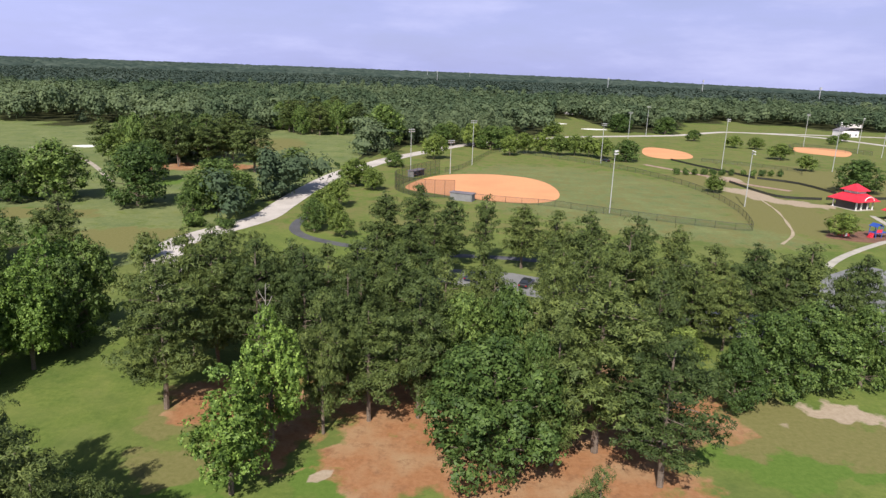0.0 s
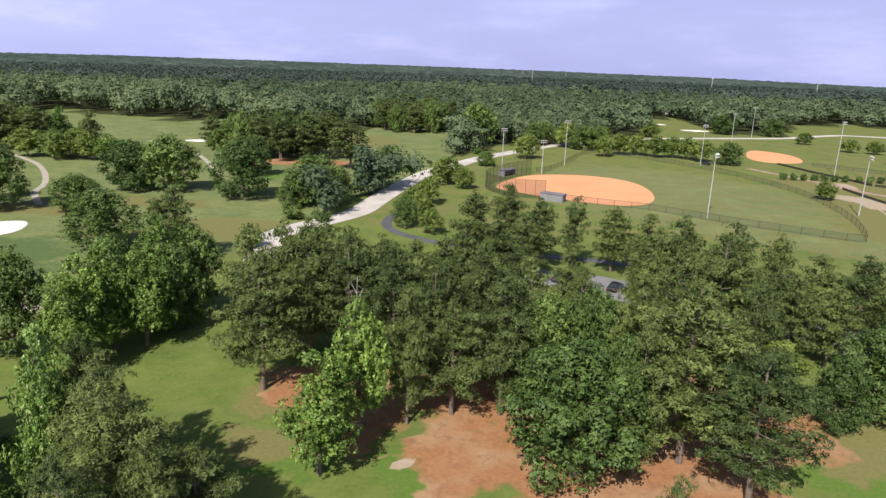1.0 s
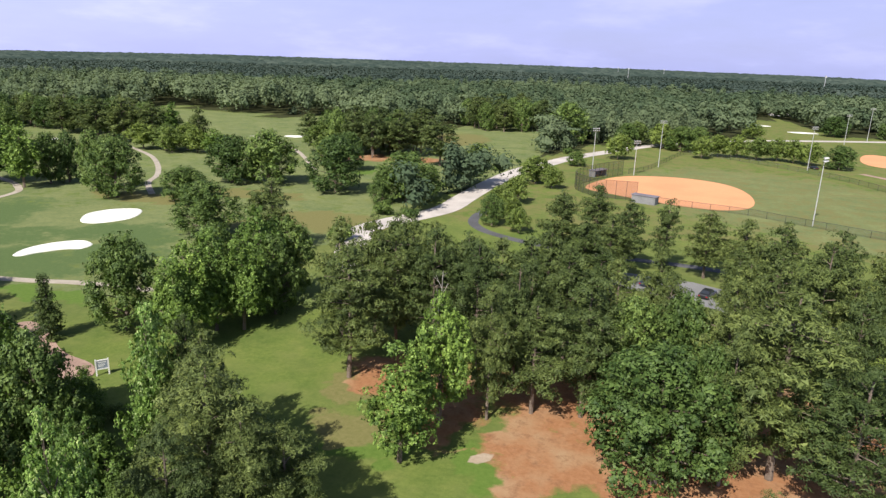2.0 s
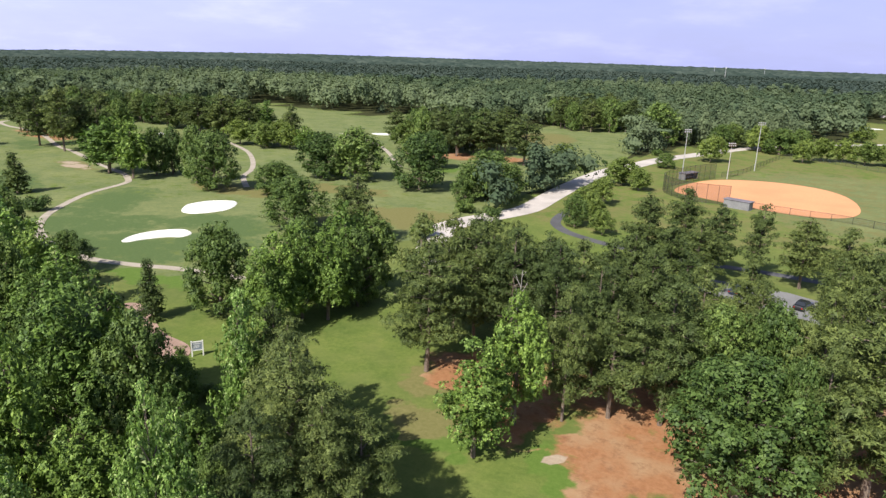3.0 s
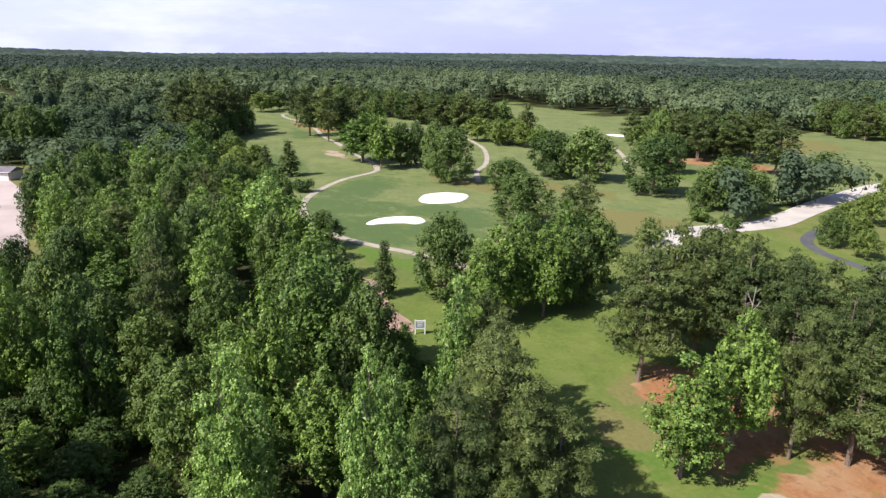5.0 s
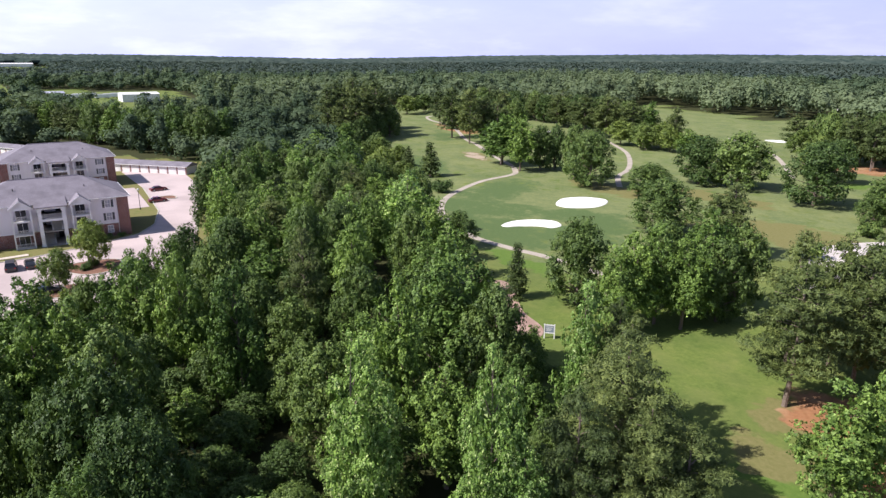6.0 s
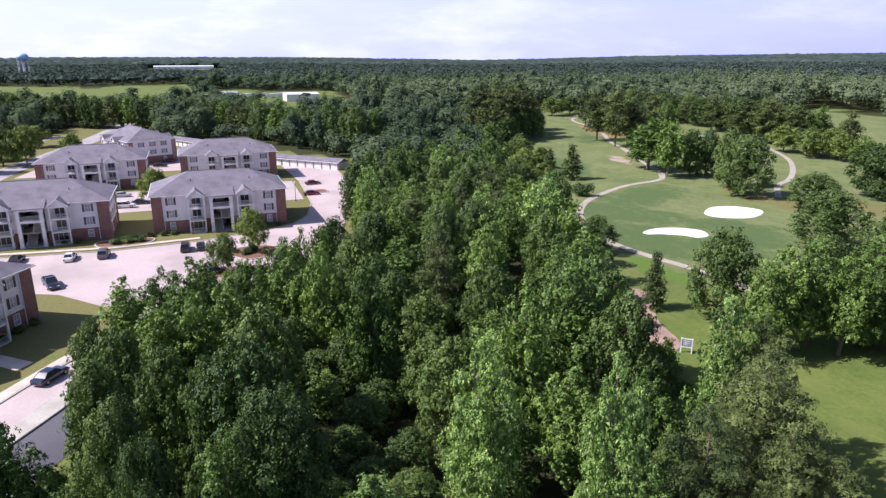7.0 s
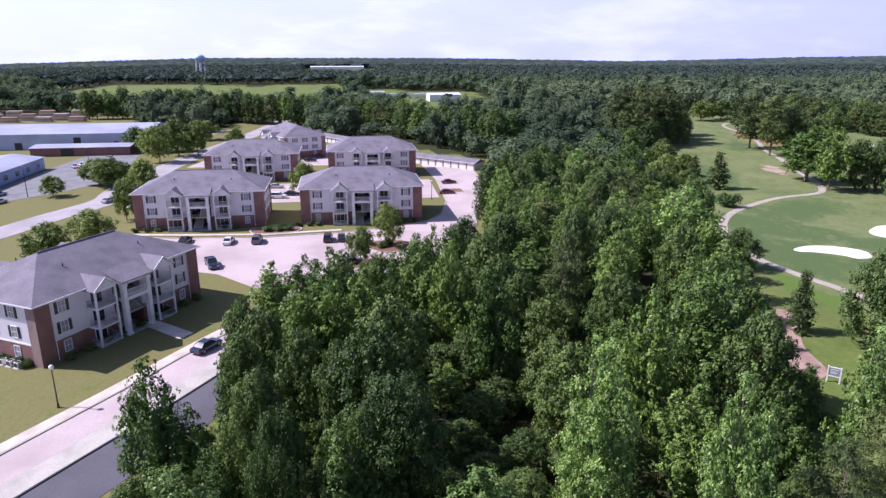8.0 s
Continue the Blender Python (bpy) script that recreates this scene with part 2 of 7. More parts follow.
M_CONC = surf("concrete", (0.42, 0.39, 0.34), (0.52, 0.485, 0.43), 4, 0.3, 0.85, 0.1)
M_CART = surf("cart_path_concrete", (0.36, 0.31, 0.255), (0.46, 0.405, 0.34), 4, 0.3, 0.9, 0.1)
M_SIDEWALK = surf("sidewalk_concrete", (0.55, 0.48, 0.40), (0.66, 0.58, 0.50), 4, 0.4, 0.85, 0.1)
M_SAND = surf("bunker_sand", (0.80, 0.78, 0.73), (0.90, 0.88, 0.84), 3, 0.2, 0.95, 0.2)
M_CLAY = surf("infield_clay", (0.66, 0.29, 0.135), (0.78, 0.37, 0.185), 2.5, 0.06, 0.95, 0.15, 0, (0.78, 0.37, 0.18))
M_WHITE = surf("white_paint", (0.76, 0.75, 0.74), (0.83, 0.82, 0.81), 4, 0.5, 0.5)
M_SIDING = siding_mat("vinyl_siding")
M_BRICK = brick_mat("red_brick")
M_SHINGLE = surf("grey_shingles", (0.155, 0.140, 0.165), (0.235, 0.215, 0.25), 5, 0.35, 0.9, 0.3)
M_SHUTTER = surf("dark_shutter", (0.018, 0.022, 0.026), (0.03, 0.034, 0.04), 6, 1, 0.5)
M_GLASS = glass_mat("window_glass")
M_BLIND = glass_mat("blinded_glass", (0.30, 0.30, 0.34))
M_DOOR = surf("dark_door", (0.05, 0.045, 0.045), (0.08, 0.07, 0.07), 3, 0.6, 0.5)
M_METAL = surf("galvanised_steel", (0.50, 0.50, 0.50), (0.60, 0.60, 0.59), 5, 0.8, 0.55, 0, 0.4)
M_DARKMETAL = surf("dark_metal", (0.03, 0.03, 0.032), (0.05, 0.05, 0.052), 5, 0.8, 0.5, 0, 0.3)
M_LAMP = surf("lamp_glass", (0.78, 0.78, 0.76), (0.86, 0.86, 0.84), 5, 0.8, 0.3)
M_MESH = mesh_mat("chain_link", (0.045, 0.055, 0.05), 0.24)
M_NET = mesh_mat("backstop_net", (0.03, 0.03, 0.032), 0.34)
M_BARE = surf("bare_earth", (0.36, 0.29, 0.20), (0.47, 0.39, 0.29), 2.5, 0.3, 0.95, 0.3)
M_BLACKFENCE = mesh_mat("silt_fence", (0.02, 0.02, 0.02), 0.93)
M_RED = surf("red_metal_roof", (0.62, 0.03, 0.055), (0.72, 0.05, 0.08), 3, 0.4, 0.45)
M_BLUE = surf("blue_plastic", (0.03, 0.08, 0.36), (0.05, 0.11, 0.45), 3, 0.5, 0.4)
M_MULCH = surf("mulch", (0.15, 0.07, 0.045), (0.25, 0.13, 0.085), 3, 0.5, 0.95, 0.4)
M_TANK = surf("pale_blue_tank", (0.50, 0.66, 0.82), (0.56, 0.72, 0.86), 1, 0.1, 0.5)
M_PINKSAND = surf("pink_gravel", (0.31, 0.20, 0.16), (0.44, 0.31, 0.25), 2.5, 0.3, 0.95, 0.3)
M_STEEL_ROOF = surf("pale_steel_roof", (0.36, 0.37, 0.45), (0.43, 0.44, 0.52), 2, 0.08, 0.5)
M_BLUEWALL = surf("blue_steel_wall", (0.30, 0.40, 0.62), (0.38, 0.47, 0.68), 2, 0.1, 0.5)
M_GREYWALL = surf("grey_blue_wall", (0.42, 0.47, 0.58), (0.50, 0.54, 0.64), 2, 0.1, 0.6)
M_TIMBER = surf("sawn_timber", (0.48, 0.29, 0.22), (0.58, 0.38, 0.30), 2, 0.2, 0.9, 0.2)
M_PANEL = surf("grey_blue_board", (0.20, 0.24, 0.30), (0.27, 0.31, 0.37), 3, 0.5, 0.5)
M_TYRE = surf("tyre_rubber", (0.02, 0.02, 0.02), (0.035, 0.035, 0.035), 8, 2, 0.9)
M_HEADLIGHT = surf("headlight", (0.65, 0.65, 0.65), (0.75, 0.75, 0.75), 5, 2, 0.15)
M_TAIL = surf("tail_light", (0.35, 0.01, 0.01), (0.45, 0.02, 0.02), 5, 2, 0.2)


def paint(name, c):
    m, n, l, p = tree_of(name)
    p.inputs["Base Color"].default_value = (*c, 1)
    p.inputs["Roughness"].default_value, p.inputs["Coat Weight"].default_value = 0.35, 0.6
    return m


PAINTS = {k: paint("car_paint_" + k, c) for k, c in dict(black=(0.012, 0.013, 0.016), navy=(0.015, 0.022, 0.05), white=(0.75, 0.75, 0.74), silver=(0.42, 0.43, 0.45), grey=(0.10, 0.105, 0.115), maroon=(0.14, 0.012, 0.018), red=(0.45, 0.02, 0.02)).items()}


# ---------------------------------------------------------------- mesh helpers
def part(name, bm, material, parent=None, label=""):
    me = bpy.data.meshes.new(name)
    bm.to_mesh(me)
    bm.free()
    me.materials.append(material)
    ob = new(name, me)
    if parent:
        ob.parent = parent
    return tagged(ob, label)


def again(src, parent, m=None):
    """Another object on the same mesh, under parent."""
    ob = new(src.name.split(".")[0], src.data)
    ob.parent = parent
    if m is not None:
        ob.matrix_basis = m
    if "label" in src:
        ob["label"] = src["label"]
    return ob


def thing(name, label, category, m=None, group="", kind=""):
    ob = new(name)
    ob.empty_display_size = 0.3
    if m is not None:
        ob.matrix_basis = m
    return tagged(ob, label, category, group, kind)


def box(bm, x0, y0, z0, x1, y1, z1, m=None):
    v = [bm.verts.new((x, y, z)) for z in (z0, z1) for y in (y0, y1) for x in (x0, x1)]
    for f in ((0, 2, 3, 1), (4, 5, 7, 6), (0, 1, 5, 4), (2, 6, 7, 3), (0, 4, 6, 2), (1, 3, 7, 5)):
        bm.faces.new([v[i] for i in f])
    if m is not None:
        bmesh.ops.transform(bm, matrix=m, verts=v)
    return bm


def boxes(*args):
    bm = bmesh.new()
    for a in args:
        box(bm, *a)
    return bm


def tube(points, r0, r1=None, sides=8, bm=None):
    """A tapered round bar along points."""
    bm = bm or bmesh.new()
    r1 = r0 if r1 is None else r1
    pts = [Vector(p) for p in points]
    rings = []
    for i, p in enumerate(pts):
        d = (pts[min(i + 1, len(pts) - 1)] - pts[max(i - 1, 0)]).normalized()
        q = d.to_track_quat("Z", "Y").to_matrix()
        r = r0 + (r1 - r0) * i / (len(pts) - 1)
        rings.append([bm.verts.new(p + q @ Vector((r * math.cos(2 * math.pi * k / sides), r * math.sin(2 * math.pi * k / sides), 0))) for k in range(sides)])
    for a, b in zip(rings, rings[1:]):
        for k in range(sides):
            bm.faces.new((a[k], a[(k + 1) % sides], b[(k + 1) % sides], b[k]))
    bm.faces.new(rings[0][::-1])
    bm.faces.new(rings[-1])
    return bm


def slab(poly, z0, z1):
    """A flat plate over any outline."""
    bm = bmesh.new()
    a = [bm.verts.new((x, y, z0)) for x, y in poly]
    b = [bm.verts.new((x, y, z1)) for x, y in poly]
    for t in tessellate_polygon([[Vector((x, y, 0)) for x, y in poly]]):
        f = bm.faces.new([b[i] for i in t])
        f.normal_update()
        if f.normal.z < 0:
            f.normal_flip()
    for i in range(len(poly)):
        j = (i + 1) % len(poly)
        bm.faces.new((a[i], a[j], b[j], b[i]))
    return bm


def smooth(pts, closed=False, step=6):
    """Catmull-Rom through points."""
    p = [Vector((*q, 0)[:3]) for q in pts]
    n, out = len(p), []
    for i in range(n if closed else n - 1):
        a, b, c, d = (p[(i + k) % n] if closed else p[min(max(i + k, 0), n - 1)] for k in (-1, 0, 1, 2))
        for k in range(step):
            t = k / step
            out.append(0.5 * (2 * b + (c - a) * t + (2 * a - 5 * b + 4 * c - d) * t * t + (3 * b - a - 3 * c + d) * t ** 3))
    if not closed:
        out.append(p[-1])
    return [(v.x, v.y) for v in out]


def ribbon(pts, width, z0, z1, wobble=0.0):
    """A paved strip along a line."""
    bm, prev = bmesh.new(), None
    for i, (x, y) in enumerate(pts):
        a, b = pts[max(i - 1, 0)], pts[min(i + 1, len(pts) - 1)]
        d = Vector((b[0] - a[0], b[1] - a[1])).normalized()
        w = width / 2 * (1 + wobble * noise.noise((x * 0.1, y * 0.1, 3)))
        s = [Vector((x - d.y * w, y + d.x * w)), Vector((x + d.y * w, y - d.x * w))]
        ring = [bm.verts.new((*s[0], z0)), bm.verts.new((*s[0], z1)), bm.verts.new((*s[1], z1)), bm.verts.new((*s[1], z0))]
        if prev:
            for k in range(3):
                bm.faces.new((prev[k], ring[k], ring[k + 1], prev[k + 1]))
        prev = ring
    bmesh.ops.recalc_face_normals(bm, faces=bm.faces)
    return bm


def inside(poly, x, y):
    """Which of the points lie in the polygon (arrays)."""
    x, y = np.asarray(x, float), np.asarray(y, float)
    hit = np.zeros(x.shape, bool)
    for (x0, y0), (x1, y1) in zip(poly, poly[1:] + poly[:1]):
        if y0 != y1:
            hit ^= ((y0 > y) != (y1 > y)) & (x < (x1 - x0) * (y - y0) / (y1 - y0) + x0)
    return hit


# ---------------------------------------------------------------- plan of the land
WOOD = [(-24, -20), (-36, -12), (-50, -8), (-62, -8), (-75, -6), (-80, 1), (-92, 12), (-98, 19), (-128, 27), (-165, 39), (-188, 56), (-190, 72), (-165, 76), (-145, 74), (-124, 72), (-100, 62), (-84, 55), (-66, 50), (-52, 42), (-44, 35), (-32, 27), (-22, 18), (-14, 4), (-14, -22)]
GOLF = [(-455, 228), (-410, 264), (-345, 296), (-330, 330), (-372, 456), (-284, 408), (-224, 402), (-215, 442), (-165, 385), (-111, 402), (-72, 493), (-42, 355), (-43, 255), (-57, 181), (-60, 130), (-75, 80), (-87, 76), (-119, 72), (-139, 80), (-165, 84), (-212, 100), (-268, 130)]
PARK = [(-60, -60), (-62, 120), (-50, 200), (-45, 273), (-25, 345), (20, 385), (60, 440), (81, 620), (110, 640), (118, 490), (165, 500), (200, 600), (260, 640), (330, 560), (560, 560), (560, -100)]
HOMES = [(-30, -140), (-40, -26), (-80, -12), (-98, 19), (-165, 39), (-200, 50), (-246, 58), (-262, 40), (-316, 20), (-330, -14), (-420, -26), (-430, -60), (-356, -74), (-380, -112), (-470, -140), (-490, -220), (-300, -240), (-150, -170)]
FIELD = [(-1060, -330), (-960, -114), (-1000, -2), (-790, 8), (-640, 20), (-480, -20), (-490, -110), (-530, -210), (-720, -310)]
FIELD_2 = [(-1150, -480), (-1120, -380), (-880, -340), (-860, -420)]
YARD = [(-374, 36), (-378, 84), (-480, 120), (-740, 150), (-820, 40), (-800, -10), (-640, 22)]
FIELD_3 = [(-1330, -70), (-1330, 85), (-1980, 110), (-2180, 110), (-2180, -110), (-1980, -100)]
OPENS = [FIELD_3, GOLF, PARK, HOMES, FIELD, FIELD_2, YARD]


def spacing(lo, hi, breaks):
    """Grid lines from lo to hi; breaks: (start, end, step) for the fine stretch, growing outwards."""
    a, b, s = breaks
    mid = list(np.arange(a, b + 0.01, s))
    left, right, st = [], [], s
    x = a
    while x > lo:
        st *= 1.12
        x -= st
        left.append(max(x, lo))
    x, st = b, s
    while x < hi:
        st *= 1.12
        x += st
        right.append(min(x, hi))
    return np.array(left[::-1] + mid + right)


def ellipse(X, Y, cx, cy, rx, ry, turn=0.0):
    # wandering outlines
    X, Y = X + 1.3 * np.sin(Y * 0.55 + 1.4 * np.sin(X * 0.37)) + 0.7 * np.sin(Y * 1.7 + X * 0.9), Y + 1.1 * np.sin(X * 0.61 + 1.2 * np.sin(Y * 0.43)) + 0.6 * np.sin(X * 1.9 - Y * 0.8)
    c, s = math.cos(radians(turn)), math.sin(radians(turn))
    u, v = (X - cx) * c + (Y - cy) * s, -(X - cx) * s + (Y - cy) * c
    return np.clip(1.5 - np.sqrt((u / rx) ** 2 + (v / ry) ** 2), 0, 1)


def rise(X, Y):
    """The far country is not quite level: low swells and dips some kilometres off."""
    d = np.hypot(X, Y)
    az = np.degrees(np.arctan2(-X, Y))
    slope = np.interp(az, [-60, -35, -12, 8, 35, 52, 66, 80, 100, 118, 140], [-10, -9, 1, 5, 7, 3, -4, 1, 2, -8, -8]) / 1160
    return d * slope * np.clip((d - 1100) / 1800, 0, 1)


def build_ground():
    gx, gy = spacing(-6500, 6500, (-150, 120, 1.5)), spacing(-6500, 6500, (-50, 180, 1.5))
    X, Y = np.meshgrid(gx, gy)
    X, Y = X.ravel(), Y.ravel()
    Z = rise(X, Y)
    nx, ny = len(gx), len(gy)
    i = (np.arange(ny - 1)[:, None] * nx + np.arange(nx - 1)).ravel()
    me = bpy.data.meshes.new("ground")
    me.from_pydata(np.c_[X, Y, Z].tolist(), [], np.c_[i, i + 1, i + nx + 1, i + nx].tolist())
    soil, turf = np.zeros((len(X), 4)), np.zeros((len(X), 4))
    turf[:, 3] = 1

    def put(target, ch, *ell):
        for e in ell:
            target[:, ch] = np.maximum(target[:, ch], ellipse(X, Y, *e) * (0.62 if ch == 3 else 1))

    # fallen needles under the pines
    put(soil, 0, (-6, 57.5, 5.2, 6.5), (15, 59, 9, 9), (5, 57, 8, 7.5), (-30, 65, 1.6, 1.3), (-19, 61, 4, 5), (-24, 70, 7, 7), (3, 70, 16, 9), (24, 72, 9, 9))
    put(soil, 0, (-106, 247, 12, 7), (-88, 250, 12, 7), (-292, 202, 24, 7, -25))
    # bare ground
    put(soil, 1, (48, 71.5, 5.5, 1.7, -25), (52, 67, 3, 1.2, -50), (39.5, 67.5, 1.7, 0.7), (-11, 54.5, 1.0, 0.5), (104, 226, 5, 14, 12), (113, 212, 10, 4, -30), (106, 262, 11, 2.5, -20), (-205, 150, 9, 3, -30), (-62, 178, 4, 2))
    # dry grass
    put(soil, 2, (-72, 140, 14, 9), (-84, 130, 9, 5), (38, 68, 9, 6), (50, 64, 8, 4), (-26, 56, 5, 3), (-30, 65, 4, 3.5), (98, 185, 16, 22), (100, 205, 13, 28), (110, 258, 24, 12), (-130, 145, 16, 5), (-106, 162, 14, 6), (-72, -36, 8, 7), (-64, -43, 9, 8), (-96, 330, 18, 26), (-205, 150, 12, 4, -25), (150, 260, 40, 40), (-110, -24, 10, 6))
    # watered, bright
    put(turf, 0, (-11.5, 53.5, 3.6, 3.4), (37, 59.5, 8, 3.2, 12), (30, 62, 4, 2.2), (36, 52, 3, 2), (-24, 52, 5, 2), (-168, 99, 8, 4), (-70, 52, 5, 3), (-166, -86, 22, 6, -20), (-262, -62, 18, 5, -8), (98, 238, 9, 3, 12), (-96, 212, 6, 4), (-92, 76, 9, 2.5))
    # deep green collar of the putting green, and deep green stretches of the fairway
    put(soil, 3, (-112, 88, 20, 9, -8), (-132, 98, 18, 9, 32), (-148, 116, 9, 20, 25), (-97, 98, 11, 10), (-112, 112, 12, 8, 40), (-196, 120, 26, 8, -28), (-268, 176, 22, 5, -28), (-100, 108, 7, 12))
    # mown course and outfield
    turf[inside(GOLF, X, Y), 1] = 0.5
    put(turf, 1, (-128, 108, 32, 24, 35), (42, 225, 40, 55, 20), (60, 170, 30, 12, -25))
    # leaf litter under the woods, near black so that gaps look shaded
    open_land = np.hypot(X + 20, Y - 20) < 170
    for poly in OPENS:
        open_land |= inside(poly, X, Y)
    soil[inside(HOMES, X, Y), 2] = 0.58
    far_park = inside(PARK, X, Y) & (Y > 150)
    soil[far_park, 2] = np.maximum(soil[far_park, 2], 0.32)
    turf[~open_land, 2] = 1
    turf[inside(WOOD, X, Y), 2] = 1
    for name, data in (("soil", soil), ("turf", turf)):
        at = me.color_attributes.new(name, "FLOAT_COLOR", "POINT")
        at.data.foreach_set("color", data.ravel())
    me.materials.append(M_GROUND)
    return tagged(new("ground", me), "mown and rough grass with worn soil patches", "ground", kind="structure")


build_ground()


def paved(name, bm, material, label, category="road"):
    return tagged(part(name, bm, material), label, category, kind="structure")


ROAD_LINE = smooth([(-50, 106), (-56, 120), (-59.8, 131), (-60, 139), (-57.3, 147), (-52.8, 156.5), (-49.3, 167), (-48.6, 184), (-47.2, 210), (-43.4, 242), (-36.5, 265), (-29, 290), (-14, 322), (3, 356), (30, 388), (67, 422), (113, 446), (153, 466), (190, 500), (215, 512), (262, 490), (285, 420), (300, 330)])
paved("road", ribbon(ROAD_LINE, 7.2, -0.05, 0.05), M_ROAD, "pale worn two-lane park road between grass verges")
paved("road", ribbon(smooth([(215, 512), (330, 505), (470, 470), (640, 440)]), 7.0, -0.05, 0.04), M_ROAD, "pale far road across the grass")
paved("path_dark", ribbon(smooth([(-36, 180), (-38.5, 170), (-39.5, 162), (-38.5, 154), (-35, 148), (-30, 144), (-22, 140), (-8, 136), (10, 135), (30, 132), (52, 134)]), 2.6, -0.05, 0.05), M_DARKPATH, "dark asphalt footpath curving through the grass", "path")
paved("cart_path", ribbon(smooth([(-76, 84), (-90, 82.5), (-98, 80.5), (-108, 79), (-117, 80), (-128, 83.5), (-138, 89), (-147, 97), (-155, 108), (-162, 121), (-166, 136), (-172, 142)]), 1.9, -0.05, 0.05), M_CART, "pale concrete golf cart path", "path")
paved("cart_path", ribbon(smooth([(-172, 142), (-180, 147), (-200, 155), (-235, 171), (-247, 175), (-261, 182), (-279, 192), (-301, 203), (-318, 208), (-336, 212), (-353, 219), (-361, 227), (-358, 238)]), 2.0, -0.05, 0.05, 0.5), M_CART, "pale cart path along the fairway", "path")
paved("cart_path", ribbon(smooth([(-132, 150), (-140, 158), (-146, 165), (-152, 176), (-165, 192), (-182, 209), (-200, 222), (-222, 236)]), 1.8, -0.05, 0.05), M_CART, "pale concrete golf cart path", "path")
paved("cart_path", ribbon(smooth([(-62, 240), (-80, 292), (-100, 320)]), 1.8, -0.05, 0.04), M_CART, "narrow pale track over the fairway", "path")
paved("cart_path", ribbon(smooth([(-112, 210), (-150, 260), (-190, 290)]), 1.8, -0.05, 0.04), M_CART, "narrow pale track over the fairway", "path")
paved("worn_track", ribbon(smooth([(103, 223), (99, 200), (93, 180), (88, 167), (80, 156)]), 0.7, -0.05, 0.04, 0.8), M_BARE, "bare worn track across dry grass", "path")
# gravel place with an information board at the wood's edge
paved("gravel_path", slab(smooth([(-82, 66.5), (-76, 63.5), (-70, 60), (-64, 58.5), (-61.5, 56), (-63, 54.2), (-67, 55), (-72, 58), (-79, 63), (-84, 65)], True, 4), -0.05, 0.05), M_PINKSAND, "pinkish gravel clearing at the edge of the wood", "path")


# ---------------------------------------------------------------- golf bunkers
def bunker(pts, label):
    line = smooth(pts, True, 8)
    cx, cy = sum(p[0] for p in line) / len(line), sum(p[1] for p in line) / len(line)
    bm = bmesh.new()
    rings = []
    # sand falls away inside a low raised lip
    for k, z in ((0.98, -0.02), (0.94, 0.15), (0.88, 0.09), (0.6, 0.05), (0.25, 0.06)):
        rings.append([bm.verts.new((cx + (x - cx) * k, cy + (y - cy) * k, z + 0.02 * noise.noise((x, y, k)))) for x, y in line])
    for a, b in zip(rings, rings[1:]):
        for i in range(len(line)):
            j = (i + 1) % len(line)
            bm.faces.new((a[i], a[j], b[j], b[i]))
    bm.faces.new(rings[-1])
    bmesh.ops.recalc_face_normals(bm, faces=bm.faces)
    return tagged(part("bunker", bm, M_SAND), label, "bunker", "golf bunkers", "structure")


bunker([(-126.5, 119), (-129, 124), (-127, 130), (-121.5, 133), (-117.5, 129), (-116, 123), (-119, 117), (-123, 116)], "white sand bunker, oval, in mown grass")
bunker([(-114.5, 90.5), (-116, 95), (-114.5, 100.5), (-110.5, 104), (-106.5, 102.5), (-106, 99), (-108.5, 97.5), (-111, 94), (-112.5, 90.5)], "white sand bunker, long and curved, beside a green")
bunker([(-176, 298), (-171, 303), (-165, 300), (-168, 295)], "small white sand bunker before trees")
bunker([(-262, 232), (-255, 238), (-248, 234), (-254, 229)], "small white sand bunker beyond trees")
bunker([(92, 498), (104, 502), (112, 496), (101, 491)], "small white sand bunker near the far road")
bunker([(66, 545), (80, 551), (90, 543), (76, 537)], "small white sand bunker before far woods")


# ---------------------------------------------------------------- ball fields
def clay(pts, label):
    return tagged(part("infield", slab(smooth(pts, True, 6), -0.05, 0.05), M_CLAY), label, "infield", "ball field infields", "structure")


clay([(-16.5, 217), (-12.4, 236), (-3.4, 249), (12, 254), (25, 250), (32, 241), (35, 227), (34.3, 212), (30.6, 202.5), (24, 198), (16, 198), (4.5, 202), (-6.3, 208.5)], "orange clay infield of a ball field")
clay([(106.6, 374.5), (115, 376), (123, 361), (122, 342), (116, 329), (104, 325), (97, 333), (98.5, 351)], "orange clay infield of a farther ball field")
clay([(204, 404), (212, 409), (224, 406), (230.5, 396), (226, 381), (211, 361.5), (201, 369), (194.5, 381)], "orange clay infield of a distant ball field")


